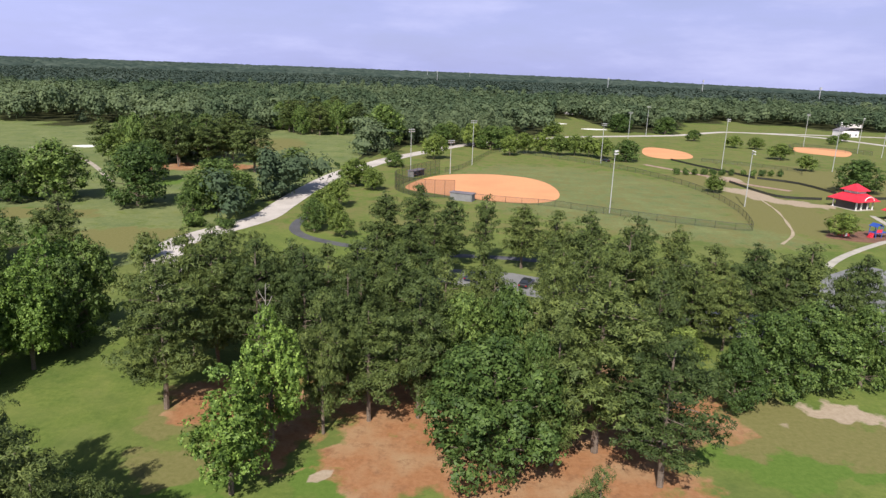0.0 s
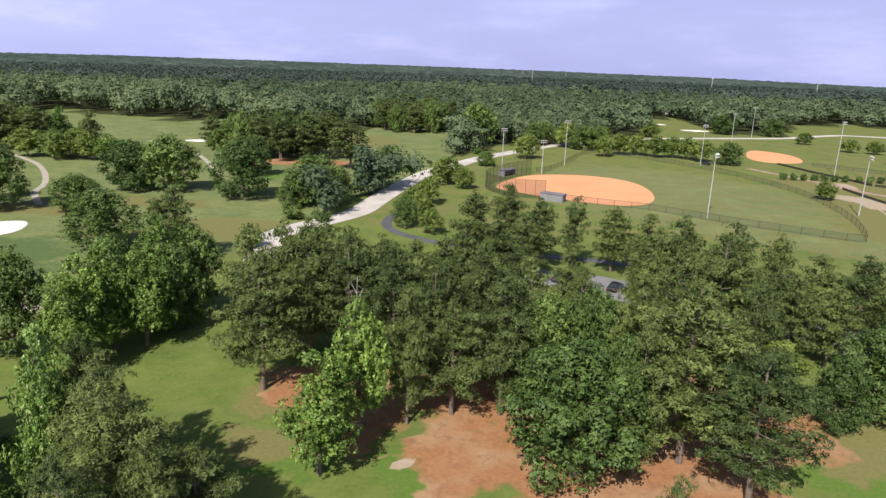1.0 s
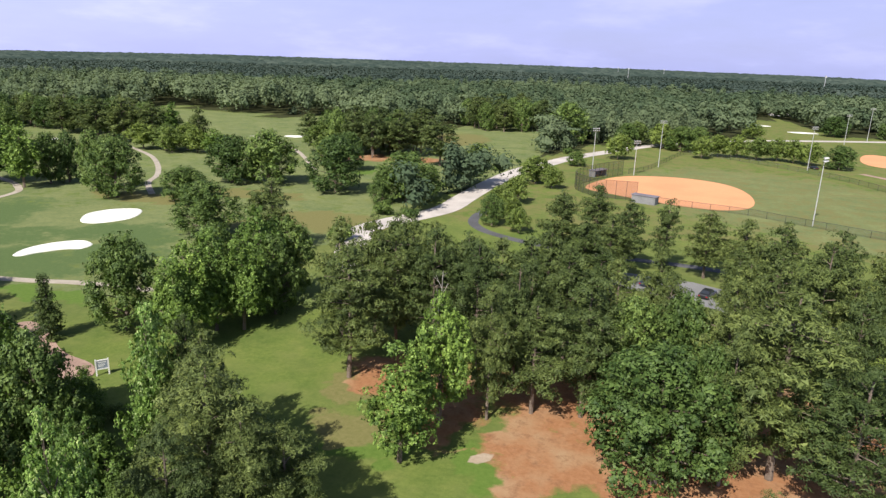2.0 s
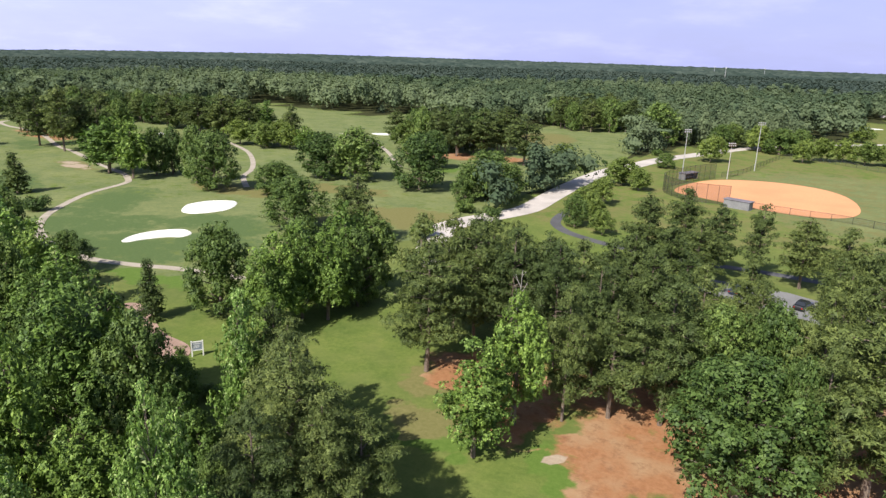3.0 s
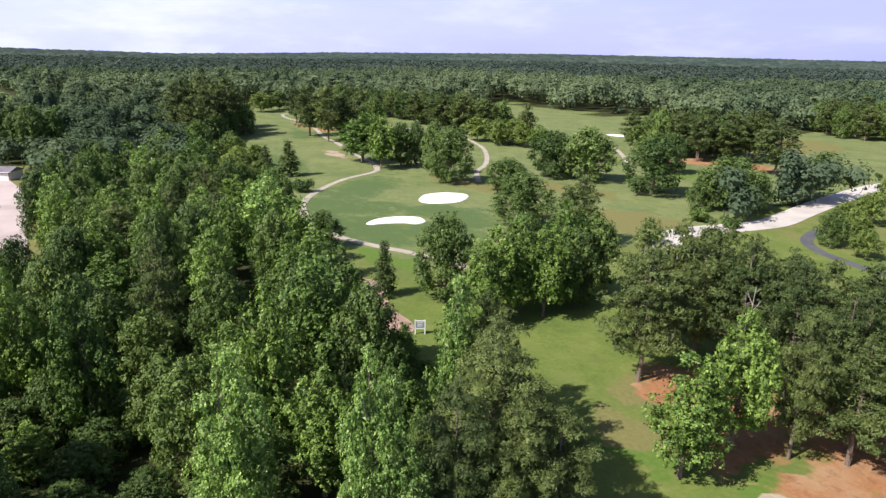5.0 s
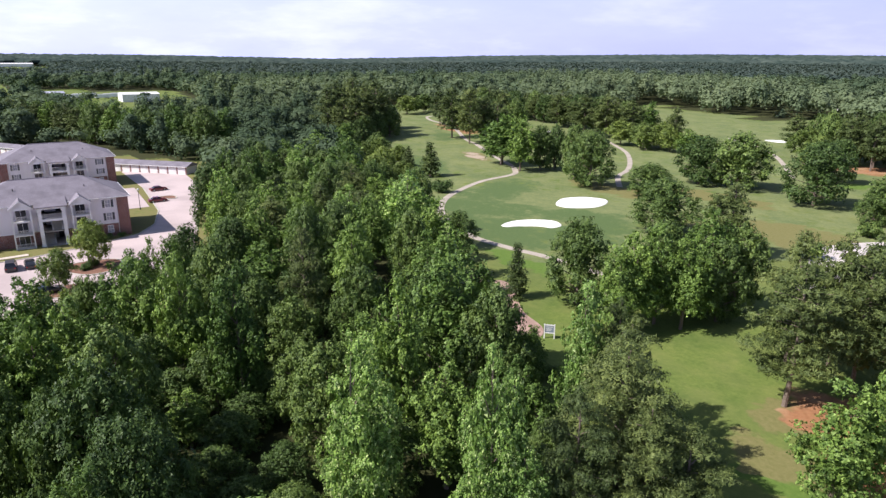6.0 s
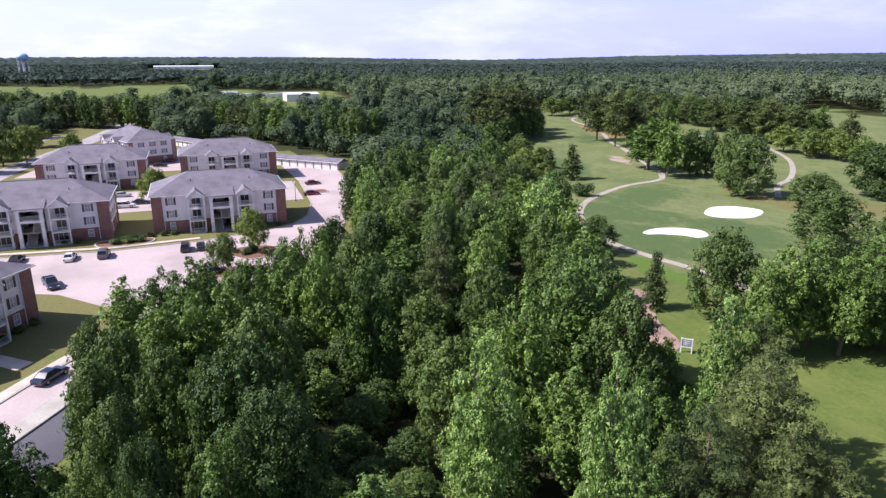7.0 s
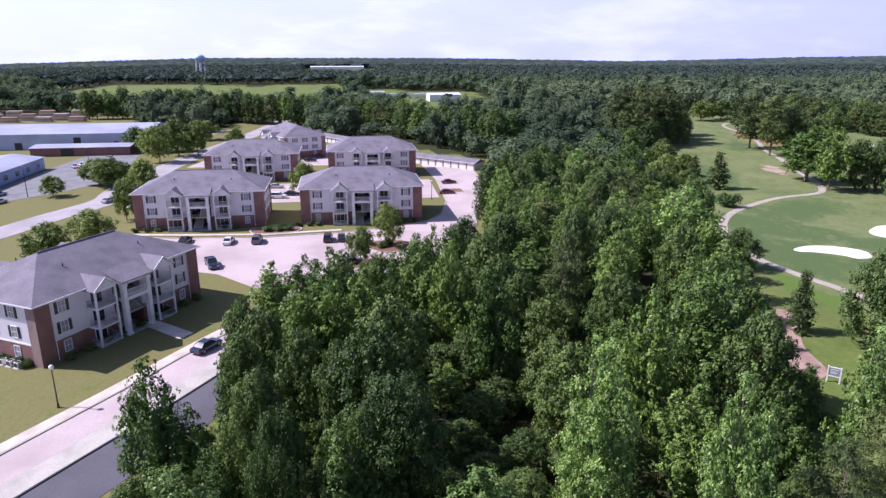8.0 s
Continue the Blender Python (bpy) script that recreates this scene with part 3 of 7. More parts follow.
def chain_fence(line, height, label, every=4.0, wire=None, name="chain_fence", post_mat=None):
    """Posts, rails and woven wire along a line."""
    root = thing(name, label, "fence", pose(line[0][0], line[0][1], 0), "field fences")
    o = Vector((line[0][0], line[0][1], 0))
    pts = [Vector((x, y, 0)) - o for x, y in line]
    bm = bmesh.new()
    lo, hi = [bm.verts.new(q + Vector((0, 0, 0.05))) for q in pts], [bm.verts.new(q + Vector((0, 0, height - 0.04))) for q in pts]
    for i in range(len(pts) - 1):
        bm.faces.new((lo[i], lo[i + 1], hi[i + 1], hi[i]))
    part("wire", bm, wire or M_MESH, root, "dark woven wire")
    up = Vector((0, 0, height))
    bm = tube([q + up for q in pts], 0.045, sides=5)
    part("top_rail", bm, post_mat or M_DARKMETAL, root)
    proto, run = None, 0.0
    total = sum((b - a).length for a, b in zip(pts, pts[1:]))
    n = max(1, int(total / every))
    cum = [0]
    for a, b in zip(pts, pts[1:]):
        cum.append(cum[-1] + (b - a).length)
    for k in range(n + 1):
        s = total * k / n
        i = max(j for j in range(len(cum) - 1) if cum[j] <= s + 1e-6)
        q = pts[i].lerp(pts[i + 1], (s - cum[i]) / max(cum[i + 1] - cum[i], 1e-6))
        if proto is None:
            proto = part("post", tube([(0, 0, 0), (0, 0, height + 0.05)], 0.05, sides=6), post_mat or M_DARKMETAL, root)
            proto.matrix_basis = Matrix.Translation(q)
        else:
            again(proto, root, Matrix.Translation(q))
    return root


OUTFIELD = smooth([(-4, 255), (3, 268), (16, 318), (23, 330), (39, 320), (67, 286), (78, 264), (85.5, 239), (87, 216), (85, 193), (80, 173), (77, 169.5), (67.7, 172.7), (54.4, 179), (40.4, 187), (29.8, 193.5), (18, 196.5), (6, 200)], False, 4)
chain_fence(OUTFIELD, 1.9, "dark chain-link outfield fence round a ball field", 5.0)
chain_fence(smooth([(-6, 250), (-14, 236), (-20, 216), (-12, 203), (0, 202)], False, 4), 5.6, "tall dark backstop fence behind home plate", 3.0, M_NET, "backstop")
chain_fence(smooth([(104, 320), (110, 298), (117, 280), (121, 266)], False, 3), 0.85, "low black fabric fence", 4.0, M_BLACKFENCE, "fabric_fence")
chain_fence(smooth([(122, 266), (133, 255), (136, 234)], False, 3), 0.85, "low black fabric fence", 4.0, M_BLACKFENCE, "fabric_fence")
chain_fence(smooth([(106, 254), (108, 232), (112, 222), (124, 221)], False, 3), 0.85, "low black fabric fence", 4.0, M_BLACKFENCE, "fabric_fence")
chain_fence(smooth([(126, 222), (148, 226), (172, 226)], False, 3), 0.85, "low black fabric fence", 4.0, M_BLACKFENCE, "fabric_fence")
chain_fence(smooth([(118, 318), (136, 306), (150, 292), (147, 280)], False, 3), 1.6, "dark chain-link fence of the farther field", 5.0)
chain_fence(smooth([(184, 362), (206, 408), (232, 372)], False, 3), 2.4, "dark chain-link fence of the distant field", 5.0)


# ---------------------------------------------------------------- trees
def unit_ball(divisions):
    bm = bmesh.new()
    bmesh.ops.create_icosphere(bm, subdivisions=divisions, radius=1)
    v, f = np.array([q.co[:] for q in bm.verts]), np.array([[q.index for q in face.verts] for face in bm.faces])
    bm.free()
    return v, f


ICO = unit_ball(1)
OCTA = (np.array([(1.1, 0, 0), (0, 1.1, 0), (-1.1, 0, 0), (0, -1.1, 0), (0, 0, 1.1), (0, 0, -1.1)]), np.array([(0, 1, 4), (1, 2, 4), (2, 3, 4), (3, 0, 4), (1, 0, 5), (2, 1, 5), (3, 2, 5), (0, 3, 5)]))


def tufts(rng, centre, radii, count, size, lift, big):
    """Twig ends on the skin of the boughs: places, outward directions and sizes."""
    w = (radii[:, 0] * radii[:, 1] + radii[:, 0] * radii[:, 2] * 2) ** 0.9 * (radii[:, 0] < big)
    pick = rng.choice(len(centre), count, p=w / w.sum())
    d = rng.normal(size=(count, 3)) + [0, 0, lift]
    d /= np.linalg.norm(d, axis=1)[:, None]
    p = centre[pick] + d * radii[pick] * (0.74 + 0.36 * rng.random(count))[:, None]
    return p, d, size * (0.65 + 0.8 * rng.random(count))


def leaves(rng, tips, per, a, b, shaggy, corners, up):
    """Small leaves domed over each twig end. Returns their vertices, three or four a leaf."""
    p, d, s = (np.repeat(q, per, 0) for q in tips)
    k = len(p)
    e = rng.normal(size=(k, 3)) + d * 0.8 + [0, 0, 0.35]
    e /= np.linalg.norm(e, axis=1)[:, None]
    at = p + e * (s * (0.5 + 0.65 * rng.random(k)))[:, None]
    nrm = e * 0.42 + d * 0.95 + rng.normal(size=(k, 3)) * shaggy + [0, 0, up]
    nrm /= np.linalg.norm(nrm, axis=1)[:, None]
    t = np.cross(nrm, rng.normal(size=(k, 3)))
    t /= np.linalg.norm(t, axis=1)[:, None] + 1e-9
    u = np.cross(nrm, t)
    g = (0.65 + 0.7 * rng.random(k))[:, None]
    droop = nrm * (0.3 * a)
    if corners == 3:
        return np.stack([at + t * a * g * 1.3 - droop, at + u * b * g * 1.25 - t * a * g * 0.7, at - u * b * g * 1.25 - t * a * g * 0.7], 1).reshape(-1, 3)
    return np.stack([at + t * a * g - droop, at + u * b * g, at - t * a * g - droop, at - u * b * g], 1).reshape(-1, 3)


def inner_leaves(rng, c, r, count, size):
    """Leaves deep inside the boughs, which close the crown. Returns vertices (3 a leaf)."""
    w = r[:, 0] * r[:, 1] * r[:, 2]
    pick = rng.choice(len(c), count, p=w / w.sum())
    d = rng.normal(size=(count, 3))
    d *= (0.62 * rng.random(count) ** 0.4 / np.linalg.norm(d, axis=1))[:, None]
    at = c[pick] + d * r[pick]
    t, u = rng.normal(size=(count, 3)), rng.normal(size=(count, 3))
    t, u = (q / np.linalg.norm(q, axis=1)[:, None] * size for q in (t, u))
    return np.stack([at + t, at + u, at - 0.5 * (t + u)], 1).reshape(-1, 3)


def foliage_mesh(name, outer, corners, inner, material):
    n, k = len(outer) // corners, len(inner) // 3
    me = bpy.data.meshes.new(name)
    me.from_pydata(np.concatenate([outer, inner]).tolist(), [], np.arange(n * corners).reshape(-1, corners).tolist() + (np.arange(k * 3).reshape(-1, 3) + n * corners).tolist())
    me.materials.append(material)
    return me


KINDS = {
    # height, radius, leaf half length, half width, twig size, material
    "pine": (17.0, 4.4, 0.20, 0.048, 0.40, M_PINE), "oak": (13.0, 6.0, 0.155, 0.105, 0.44, M_OAK), "maple": (16.0, 5.0, 0.165, 0.115, 0.42, M_MAPLE),
    "silver": (18.0, 4.8, 0.165, 0.12, 0.42, M_SILVER), "small": (9.0, 4.2, 0.15, 0.095, 0.40, M_SMALL), "cedar": (10.0, 2.8, 0.15, 0.06, 0.34, M_CEDAR), "shrub": (3.2, 2.6, 0.15, 0.09, 0.34, M_OAK)}


def lumps(kind, rng):
    """Where the boughs of one tree sit: centres and radii."""
    H, R = KINDS[kind][:2]
    c, r = [], []
    if kind == "pine":
        # irregular whorls of level boughs, each carrying two or three pads of needles
        for i in range(12):
            q = (i + 0.6 * rng.random()) / 11.6
            f = 0.24 + 0.72 * min(q, 1)
            th0 = rng.random() * 6.28
            for j in range(5 if q < 0.8 else 3):
                if rng.random() < 0.16:
                    continue
                reach = R * math.sin(math.pi * min(0.97, 0.22 + 0.74 * q)) ** 0.75 * (0.55 + 0.55 * rng.random())
                th = th0 + j * 6.28 / (5 if q < 0.8 else 3) + 0.5 * rng.normal()
                for g in ((0.42, 0.72, 1.0) if reach > 2.4 else (0.5, 1.0) if reach > 1.2 else (0.9,)):
                    s = (0.56 + 0.36 * rng.random()) * (1.12 if g > 0.8 else 0.95)
                    c.append((reach * g * math.cos(th), reach * g * math.sin(th), f * H - 0.7 + 0.5 * g + 0.25 * rng.normal()))
                    r.append((s * 1.5, s * 1.5, s * 0.55))
        c.append((0, 0, H - 0.9)), r.append((0.8, 0.8, 1.0))
    elif kind == "cedar":
        for i in range(26):
            f = 0.06 + 0.90 * i / 25
            s = R * (1.03 - f) * 0.52 + 0.22
            th = i * 2.4
            c.append((s * 0.75 * math.cos(th), s * 0.75 * math.sin(th), f * H))
            r.append((s, s, 0.7))
    elif kind == "shrub":
        for i in range(9):
            th, q = i * 2.4, R * 0.55 * math.sqrt(i / 9)
            s = 0.8 + 0.5 * rng.random()
            c.append((q * math.cos(th) * 1.2, q * math.sin(th) * 1.2, 0.9 + 1.0 * rng.random()))
            r.append((s * 1.2, s * 1.2, s))
    elif kind in ("maple", "silver"):
        # several upright leaders, each a fluted column of boughs that runs to a point
        n = 7
        for k in range(n):
            th, q = k * 2.4 + 0.6 * rng.random(), (0.0 if k == 0 else R * (0.42 + 0.26 * rng.random()))
            top = H * (1.0 if k == 0 else 0.68 + 0.28 * rng.random())
            low = H * (0.14 + 0.10 * rng.random())
            m = int((top - low) / 1.5)
            for i in range(m):
                f = (i + 0.5) / m
                wide = R * 0.50 * (0.45 + 0.75 * math.sin(math.pi * (0.14 + 0.72 * f))) * (1 - 0.32 * f)
                a = rng.random() * 6.28
                out = q * (1.0 - 0.25 * f)
                c.append((out * math.cos(th) + wide * 0.55 * math.cos(a), out * math.sin(th) + wide * 0.55 * math.sin(a), low + (top - low) * f))
                s = wide * (0.58 + 0.3 * rng.random())
                r.append((s, s, s * 0.92))
            c.append((q * 0.75 * math.cos(th), q * 0.75 * math.sin(th), top - 0.2)), r.append((R * 0.10, R * 0.10, R * 0.17))
    else:
        low, n = {"oak": (0.13, 60), "small": (0.24, 32)}[kind]
        for i in range(n):
            f = low + (0.97 - low) * (i + 0.5) / n
            q = (f - low) / (1 - low)
            prof = R * math.sin(math.pi * (0.18 + 0.82 * q)) ** 0.6
            reach = max(0, prof - R * 0.14) * (0.84 + 0.22 * rng.random()) if i % 5 else prof * 0.4
            th = i * 2.4 + 0.7 * rng.random()
            s = R * (0.13 + 0.12 * rng.random()) * (1.2 if kind == "small" else 1.05)
            c.append((reach * math.cos(th), reach * math.sin(th), f * H - s * 0.4))
            r.append((s * 1.1, s * 1.1, s * 0.85))
        # the dense body of a round crown
        c.append((0, 0, H * 0.55)), r.append((R * 0.70, R * 0.70, H * 0.34))
    return np.array(c), np.array(r)


def trunk_mesh(kind, rng, c, r, sides):
    H, R = KINDS[kind][:2]
    bm = bmesh.new()
    thick = {"pine": 0.26, "oak": 0.36, "maple": 0.30, "silver": 0.30, "small": 0.16, "cedar": 0.16, "shrub": 0.08}[kind]
    top = {"pine": 0.97, "cedar": 0.95, "shrub": 0.5}.get(kind, 0.8)
    bend = [rng.normal() * 0.25, rng.normal() * 0.25]
    line = [Vector((bend[0] * math.sin(3 * k / 6), bend[1] * math.sin(2 * k / 6), H * top * k / 6 - (0.25 if k == 0 else 0))) for k in range(7)]
    tube(line, thick * 1.15, thick * 0.22, sides, bm)
    for i in range(0, len(c), 2 if kind in ("oak", "small", "cedar") else 3):
        if r[i][0] > R * 0.5:
            continue
        z = max(H * 0.12, c[i][2] - (0.5 if kind == "pine" else 0.30 * H * 0.5))
        base = Vector((0, 0, min(z, H * top * 0.95)))
        k = base.z / (H * top) * 6
        j = min(int(k), 5)
        base.xy = line[j].lerp(line[j + 1], k - j).xy
        tip = Vector(c[i])
        tube([base, base.lerp(tip, 0.5) + Vector((0, 0, 0.12)), tip], thick * 0.32, 0.03, max(4, sides - 4), bm)
    me = bpy.data.meshes.new("trunk")
    bm.to_mesh(me)
    bm.free()
    me.materials.append(M_BARK)
    return me


# twig ends, leaves on each, leaf scale, twig scale, corners of a leaf, leaves inside and their size
LODS = {"close": (1750, 13, 0.64, 0.8, 3, 2200, 0.36), "near": (900, 13, 0.90, 0.92, 3, 1500, 0.42), "mid": (880, 10, 0.94, 1.0, 3, 1000, 0.55), "far": (560, 9, 1.22, 1.2, 3, 600, 0.8)}
TREE_MESHES = {}


def tree_meshes(kind, lod, variant):
    key = (kind, lod, variant)
    if key not in TREE_MESHES:
        rng = np.random.default_rng(100 + variant * 7 + sum(map(ord, kind)))
        c, r = lumps(kind, rng)
        trunk = trunk_mesh(kind, rng, c, r, 8 if lod in ("close", "near") else 5)
        count, per, k, g, corners, deep, size = LODS[lod]
        H, R, a, b, twig, material = KINDS[kind]
        share = {"oak": 1.35, "pine": 1.45, "cedar": 0.5, "shrub": 0.3, "small": 0.75}.get(kind, 1.05)
        tips = tufts(rng, c, r, int(count * share), twig * g, {"maple": 0.75, "silver": 0.8, "pine": 1.1}.get(kind, 0.5), R * 0.5)
        q = leaves(rng, tips, int(per * (1.25 if kind == "pine" else 1)), a * k, b * k * (1.3 if lod in ("mid", "far") and kind == "pine" else 1), 0.5 if kind == "pine" else 0.42, corners, {"mid": 0.35, "far": 0.55}.get(lod, 0.2))
        inside_q = inner_leaves(rng, c, r, int(deep * share * (0.5 if kind == "pine" else 1)), size * {"pine": 0.75, "shrub": 0.7, "cedar": 0.7}.get(kind, 1.0))
        TREE_MESHES[key] = (trunk, foliage_mesh("crown", q, corners, inside_q, material))
    return TREE_MESHES[key]


TREE_LABELS = {
    "pine": ("pine_tree", "tall grey-green pine with tufted boughs and a bare trunk", "pine tree"),
    "oak": ("oak_tree", "broad dark green oak with a dense rounded crown", "tree"),
    "maple": ("maple_tree", "leafy bright green deciduous tree with an upright crown", "tree"),
    "silver": ("poplar_tree", "tall tree with pale silvery-green glinting leaves", "tree"),
    "small": ("park_tree", "young round-headed olive-green tree standing in grass", "tree"),
    "cedar": ("cedar_tree", "dark conical cedar with foliage to the ground", "tree"),
    "shrub": ("shrub", "low dense green shrub on the grass", "shrub")}
PLANTED = []


def plant(kind, x, y, h, r, group=""):
    k = len(PLANTED)
    d = math.hypot(x, y)
    lod = "close" if d < 46 else "near" if d < 80 else "mid" if d < 200 else "far"
    r = min(r, (0.48 if kind == "pine" else 0.62 if kind in ("maple", "silver") else 0.8) * h)
    trunk, crown = tree_meshes(kind, lod, k % (4 if kind in ("pine", "maple") else 3))
    # the twig ends stand out past the boughs
    r *= {"pine": 0.86, "oak": 0.90, "small": 0.88, "maple": 0.88, "silver": 0.88}.get(kind, 1.0)
    H, R = KINDS[kind][:2]
    name, label, cat = TREE_LABELS[kind]
    root = thing(name, label, cat, Matrix.Translation((x, y, 0)) @ Matrix.Rotation(k * 2.39996, 4, "Z") @ Matrix.Diagonal((r / R, r / R, h / H, 1)), group)
    for me in (trunk, crown):
        ob = new(me.name.split(".")[0], me)
        ob.parent = root
    PLANTED.append((x, y, r))
    return root


# foreground group in the lawn
plant("pine", 15.6, 61.2, 19.3, 7.1)
plant("pine", 20.8, 55.6, 15.5, 5.7)
plant("pine", -8.7, 65.7, 13.5, 4.6)
plant("pine", -3.2, 66.8, 16.8, 5.1)
plant("pine", -31.9, 66.6, 17.2, 5.6)
plant("oak", 4.6, 56.7, 14.0, 8.0)
plant("maple", -17.8, 59.5, 15.0, 4.3)
plant("maple", -19.5, 51.8, 12.5, 4.5)
plant("pine", -29.3, 76.4, 19.0, 5.1)
plant("pine", -23.5, 75.5, 18.0, 4.6)
plant("pine", -17.1, 72.3, 18.0, 4.3)
plant("pine", -13.2, 62.6, 16.0, 3.2)
plant("pine", -0.8, 74.1, 17.0, 3.7)
plant("oak", 1.9, 68.9, 14.0, 4.7)
plant("oak", 6.6, 70.3, 15.0, 4.8)
plant("pine", 11.2, 68.5, 18.0, 4.1)
plant("pine", 17.6, 80.5, 18.0, 4.0)
plant("pine", 24.8, 89.3, 18.0, 4.9)
plant("pine", 22.9, 67.7, 18.0, 3.8)
plant("pine", 10.7, 58.4, 16.0, 3.5)
plant("oak", 8.8, 58.9, 14.0, 3.6)
plant("small", 29.3, 77.0, 8.0, 3.4)
# back row by the parking lot
plant("pine", -13.4, 126.5, 15.0, 4.7)
plant("pine", -7.6, 143.0, 14.0, 4.4)
plant("pine", -0.6, 126.7, 14.0, 4.2)
plant("pine", 6.5, 128.8, 14.6, 3.1)
plant("pine", 14.0, 127.6, 13.0, 5.1)
plant("pine", 19.2, 118.6, 14.0, 4.2)
plant("pine", 23.1, 107.7, 16.0, 4.6)
plant("pine", 30.5, 105.6, 16.0, 4.8)
plant("pine", 36.8, 104.6, 15.0, 3.9)
plant("pine", 41.9, 101.2, 13.0, 4.1)
plant("pine", 46.4, 97.2, 14.0, 4.8)
plant("pine", 55.4, 99.0, 14.0, 5.5)
plant("pine", 52.3, 83.8, 14.0, 3.5)
plant("oak", 39.9, 75.9, 11.0, 5.8)
plant("oak", 46.4, 78.1, 11.5, 6.5)
plant("oak", 53.8, 79.2, 11.0, 4.7)
plant("oak", 34.2, 71.4, 9.0, 3.3)
# more pines round the lot
plant("pine", -11.1, 76.2, 15.0, 3.1)
plant("pine", -3.4, 88.8, 14.0, 3.6)
plant("pine", -8.1, 88.3, 14.0, 3.6)
plant("pine", 16.0, 91.1, 14.0, 3.7)
plant("pine", 6.0, 84.8, 13.0, 3.1)
plant("pine", 27.2, 85.7, 15.0, 3.6)
plant("pine", 34.3, 87.9, 13.0, 3.8)
plant("pine", 39.6, 89.0, 12.0, 3.5)
plant("pine", 49.3, 92.8, 12.0, 3.7)
plant("pine", 63.0, 96.9, 13.0, 4.1)
# edge of the lawn
plant("pine", 10.2, 38.0, 13.0, 2.8)
plant("pine", -27.7, 34.0, 17.0, 5.7)
plant("silver", -39.4, 41.5, 17.5, 3.0)
plant("pine", -39.2, 46.1, 15.0, 2.6)
# clump on the far side of the lawn
plant("maple", -55.9, 73.3, 15.0, 4.6)
plant("maple", -54.9, 83.8, 16.0, 5.9)
plant("maple", -55.3, 64.2, 13.0, 3.9)
plant("oak", -68.2, 69.4, 14.2, 5.7)
plant("pine", -70.4, 112.2, 15.0, 5.9)
plant("oak", -89.5, 117.4, 12.2, 8.5)
plant("oak", -119.1, 147.4, 9.1, 7.5)
plant("cedar", -75.4, 62.9, 9.2, 2.8)
plant("oak", -104.6, 71.6, 7.7, 4.3)
# mid course trees
plant("oak", -122.7, 175.4, 14.8, 9.4)
plant("oak", -111.5, 178.8, 16.7, 10.2)
plant("oak", -86.6, 174.8, 16.9, 9.9)
plant("oak", -62.9, 171.9, 14.0, 10.5)
plant("oak", -68.2, 166.8, 9.0, 4.8)
plant("oak", -58.6, 180.0, 9.0, 4.0)
plant("small", -109.5, 218.3, 13.0, 6.0)
plant("pine", -122.9, 270.0, 19.0, 9.7)
plant("pine", -115.7, 278.9, 19.0, 9.9)
plant("pine", -96.3, 253.4, 19.0, 8.3)
plant("pine", -90.2, 263.2, 20.0, 9.7)
plant("pine", -74.2, 239.5, 19.0, 8.8)
plant("oak", -99.7, 212.6, 14.0, 6.2)
plant("small", -58.6, 238.6, 9.7, 5.9)
plant("pine", -146.6, 271.9, 15.0, 6.7)
plant("small", -132.5, 253.6, 12.0, 7.5)
plant("pine", -97.7, 395.7, 18.0, 10.6)
plant("pine", -99.9, 465.4, 19.0, 13.4)
plant("pine", -88.3, 483.6, 19.0, 13.9)
plant("small", -74.3, 482.9, 14.0, 10.6)
plant("oak", -37.6, 341.3, 21.1, 12.7)
plant("shrub", -32.3, 302.5, 3.5, 5.3)
# golf hole trees
plant("maple", -183.9, 145.2, 17.6, 10.7)
plant("maple", -169.9, 142.2, 18.2, 6.8)
plant("oak", -168.4, 150.1, 15.2, 5.3)
plant("oak", -166.1, 154.6, 15.4, 4.8)
plant("oak", -137.4, 142.5, 17.0, 8.7)
plant("oak", -149.1, 147.7, 17.3, 5.7)
plant("pine", -237.8, 169.5, 24.7, 7.6)
plant("pine", -259.4, 174.6, 23.2, 8.2)
plant("pine", -238.7, 178.5, 20.0, 6.5)
plant("pine", -232.1, 181.1, 18.0, 6.4)
plant("small", -380.8, 220.7, 12.0, 9.5)
plant("small", -388.5, 238.6, 12.0, 11.9)
plant("small", -200.1, 225.6, 10.5, 7.9)
plant("small", -189.8, 226.7, 10.6, 7.1)
plant("small", -183.4, 232.3, 10.7, 7.1)
plant("pine", -182.7, 239.8, 17.0, 5.3)
plant("maple", -164.0, 224.6, 10.2, 6.1)
plant("pine", -286.9, 271.4, 19.0, 10.3)
plant("pine", -240.8, 243.8, 19.0, 10.4)
plant("pine", -222.6, 240.0, 20.0, 10.0)
plant("pine", -209.1, 242.2, 18.0, 8.4)
plant("cedar", -177.6, 110.7, 11.0, 4.8)
plant("shrub", -153.9, 99.5, 4.0, 4.1)
# along the drive
plant("small", -33.4, 217.6, 9.0, 6.7)
plant("small", -32.8, 182.4, 8.0, 4.5)
plant("small", -35.0, 169.5, 7.0, 4.2)
plant("oak", -33.4, 152.6, 8.0, 3.8)
plant("small", -25.9, 148.2, 6.0, 3.3)
plant("small", -26.8, 210.5, 7.0, 4.2)
plant("small", -30.6, 162.0, 6.0, 3.3)
plant("oak", -24.7, 265.8, 6.0, 4.6)
plant("small", -9.8, 295.0, 11.0, 7.0)
plant("oak", 17.7, 343.1, 12.0, 8.9)
plant("small", 33.8, 328.3, 10.0, 6.4)
plant("small", 25.9, 316.8, 10.0, 5.5)
plant("small", 42.5, 330.9, 10.0, 6.5)
plant("small", 49.8, 323.9, 10.0, 6.0)
plant("small", 58.5, 326.5, 10.0, 6.0)
plant("small", 64.6, 322.4, 10.0, 6.0)
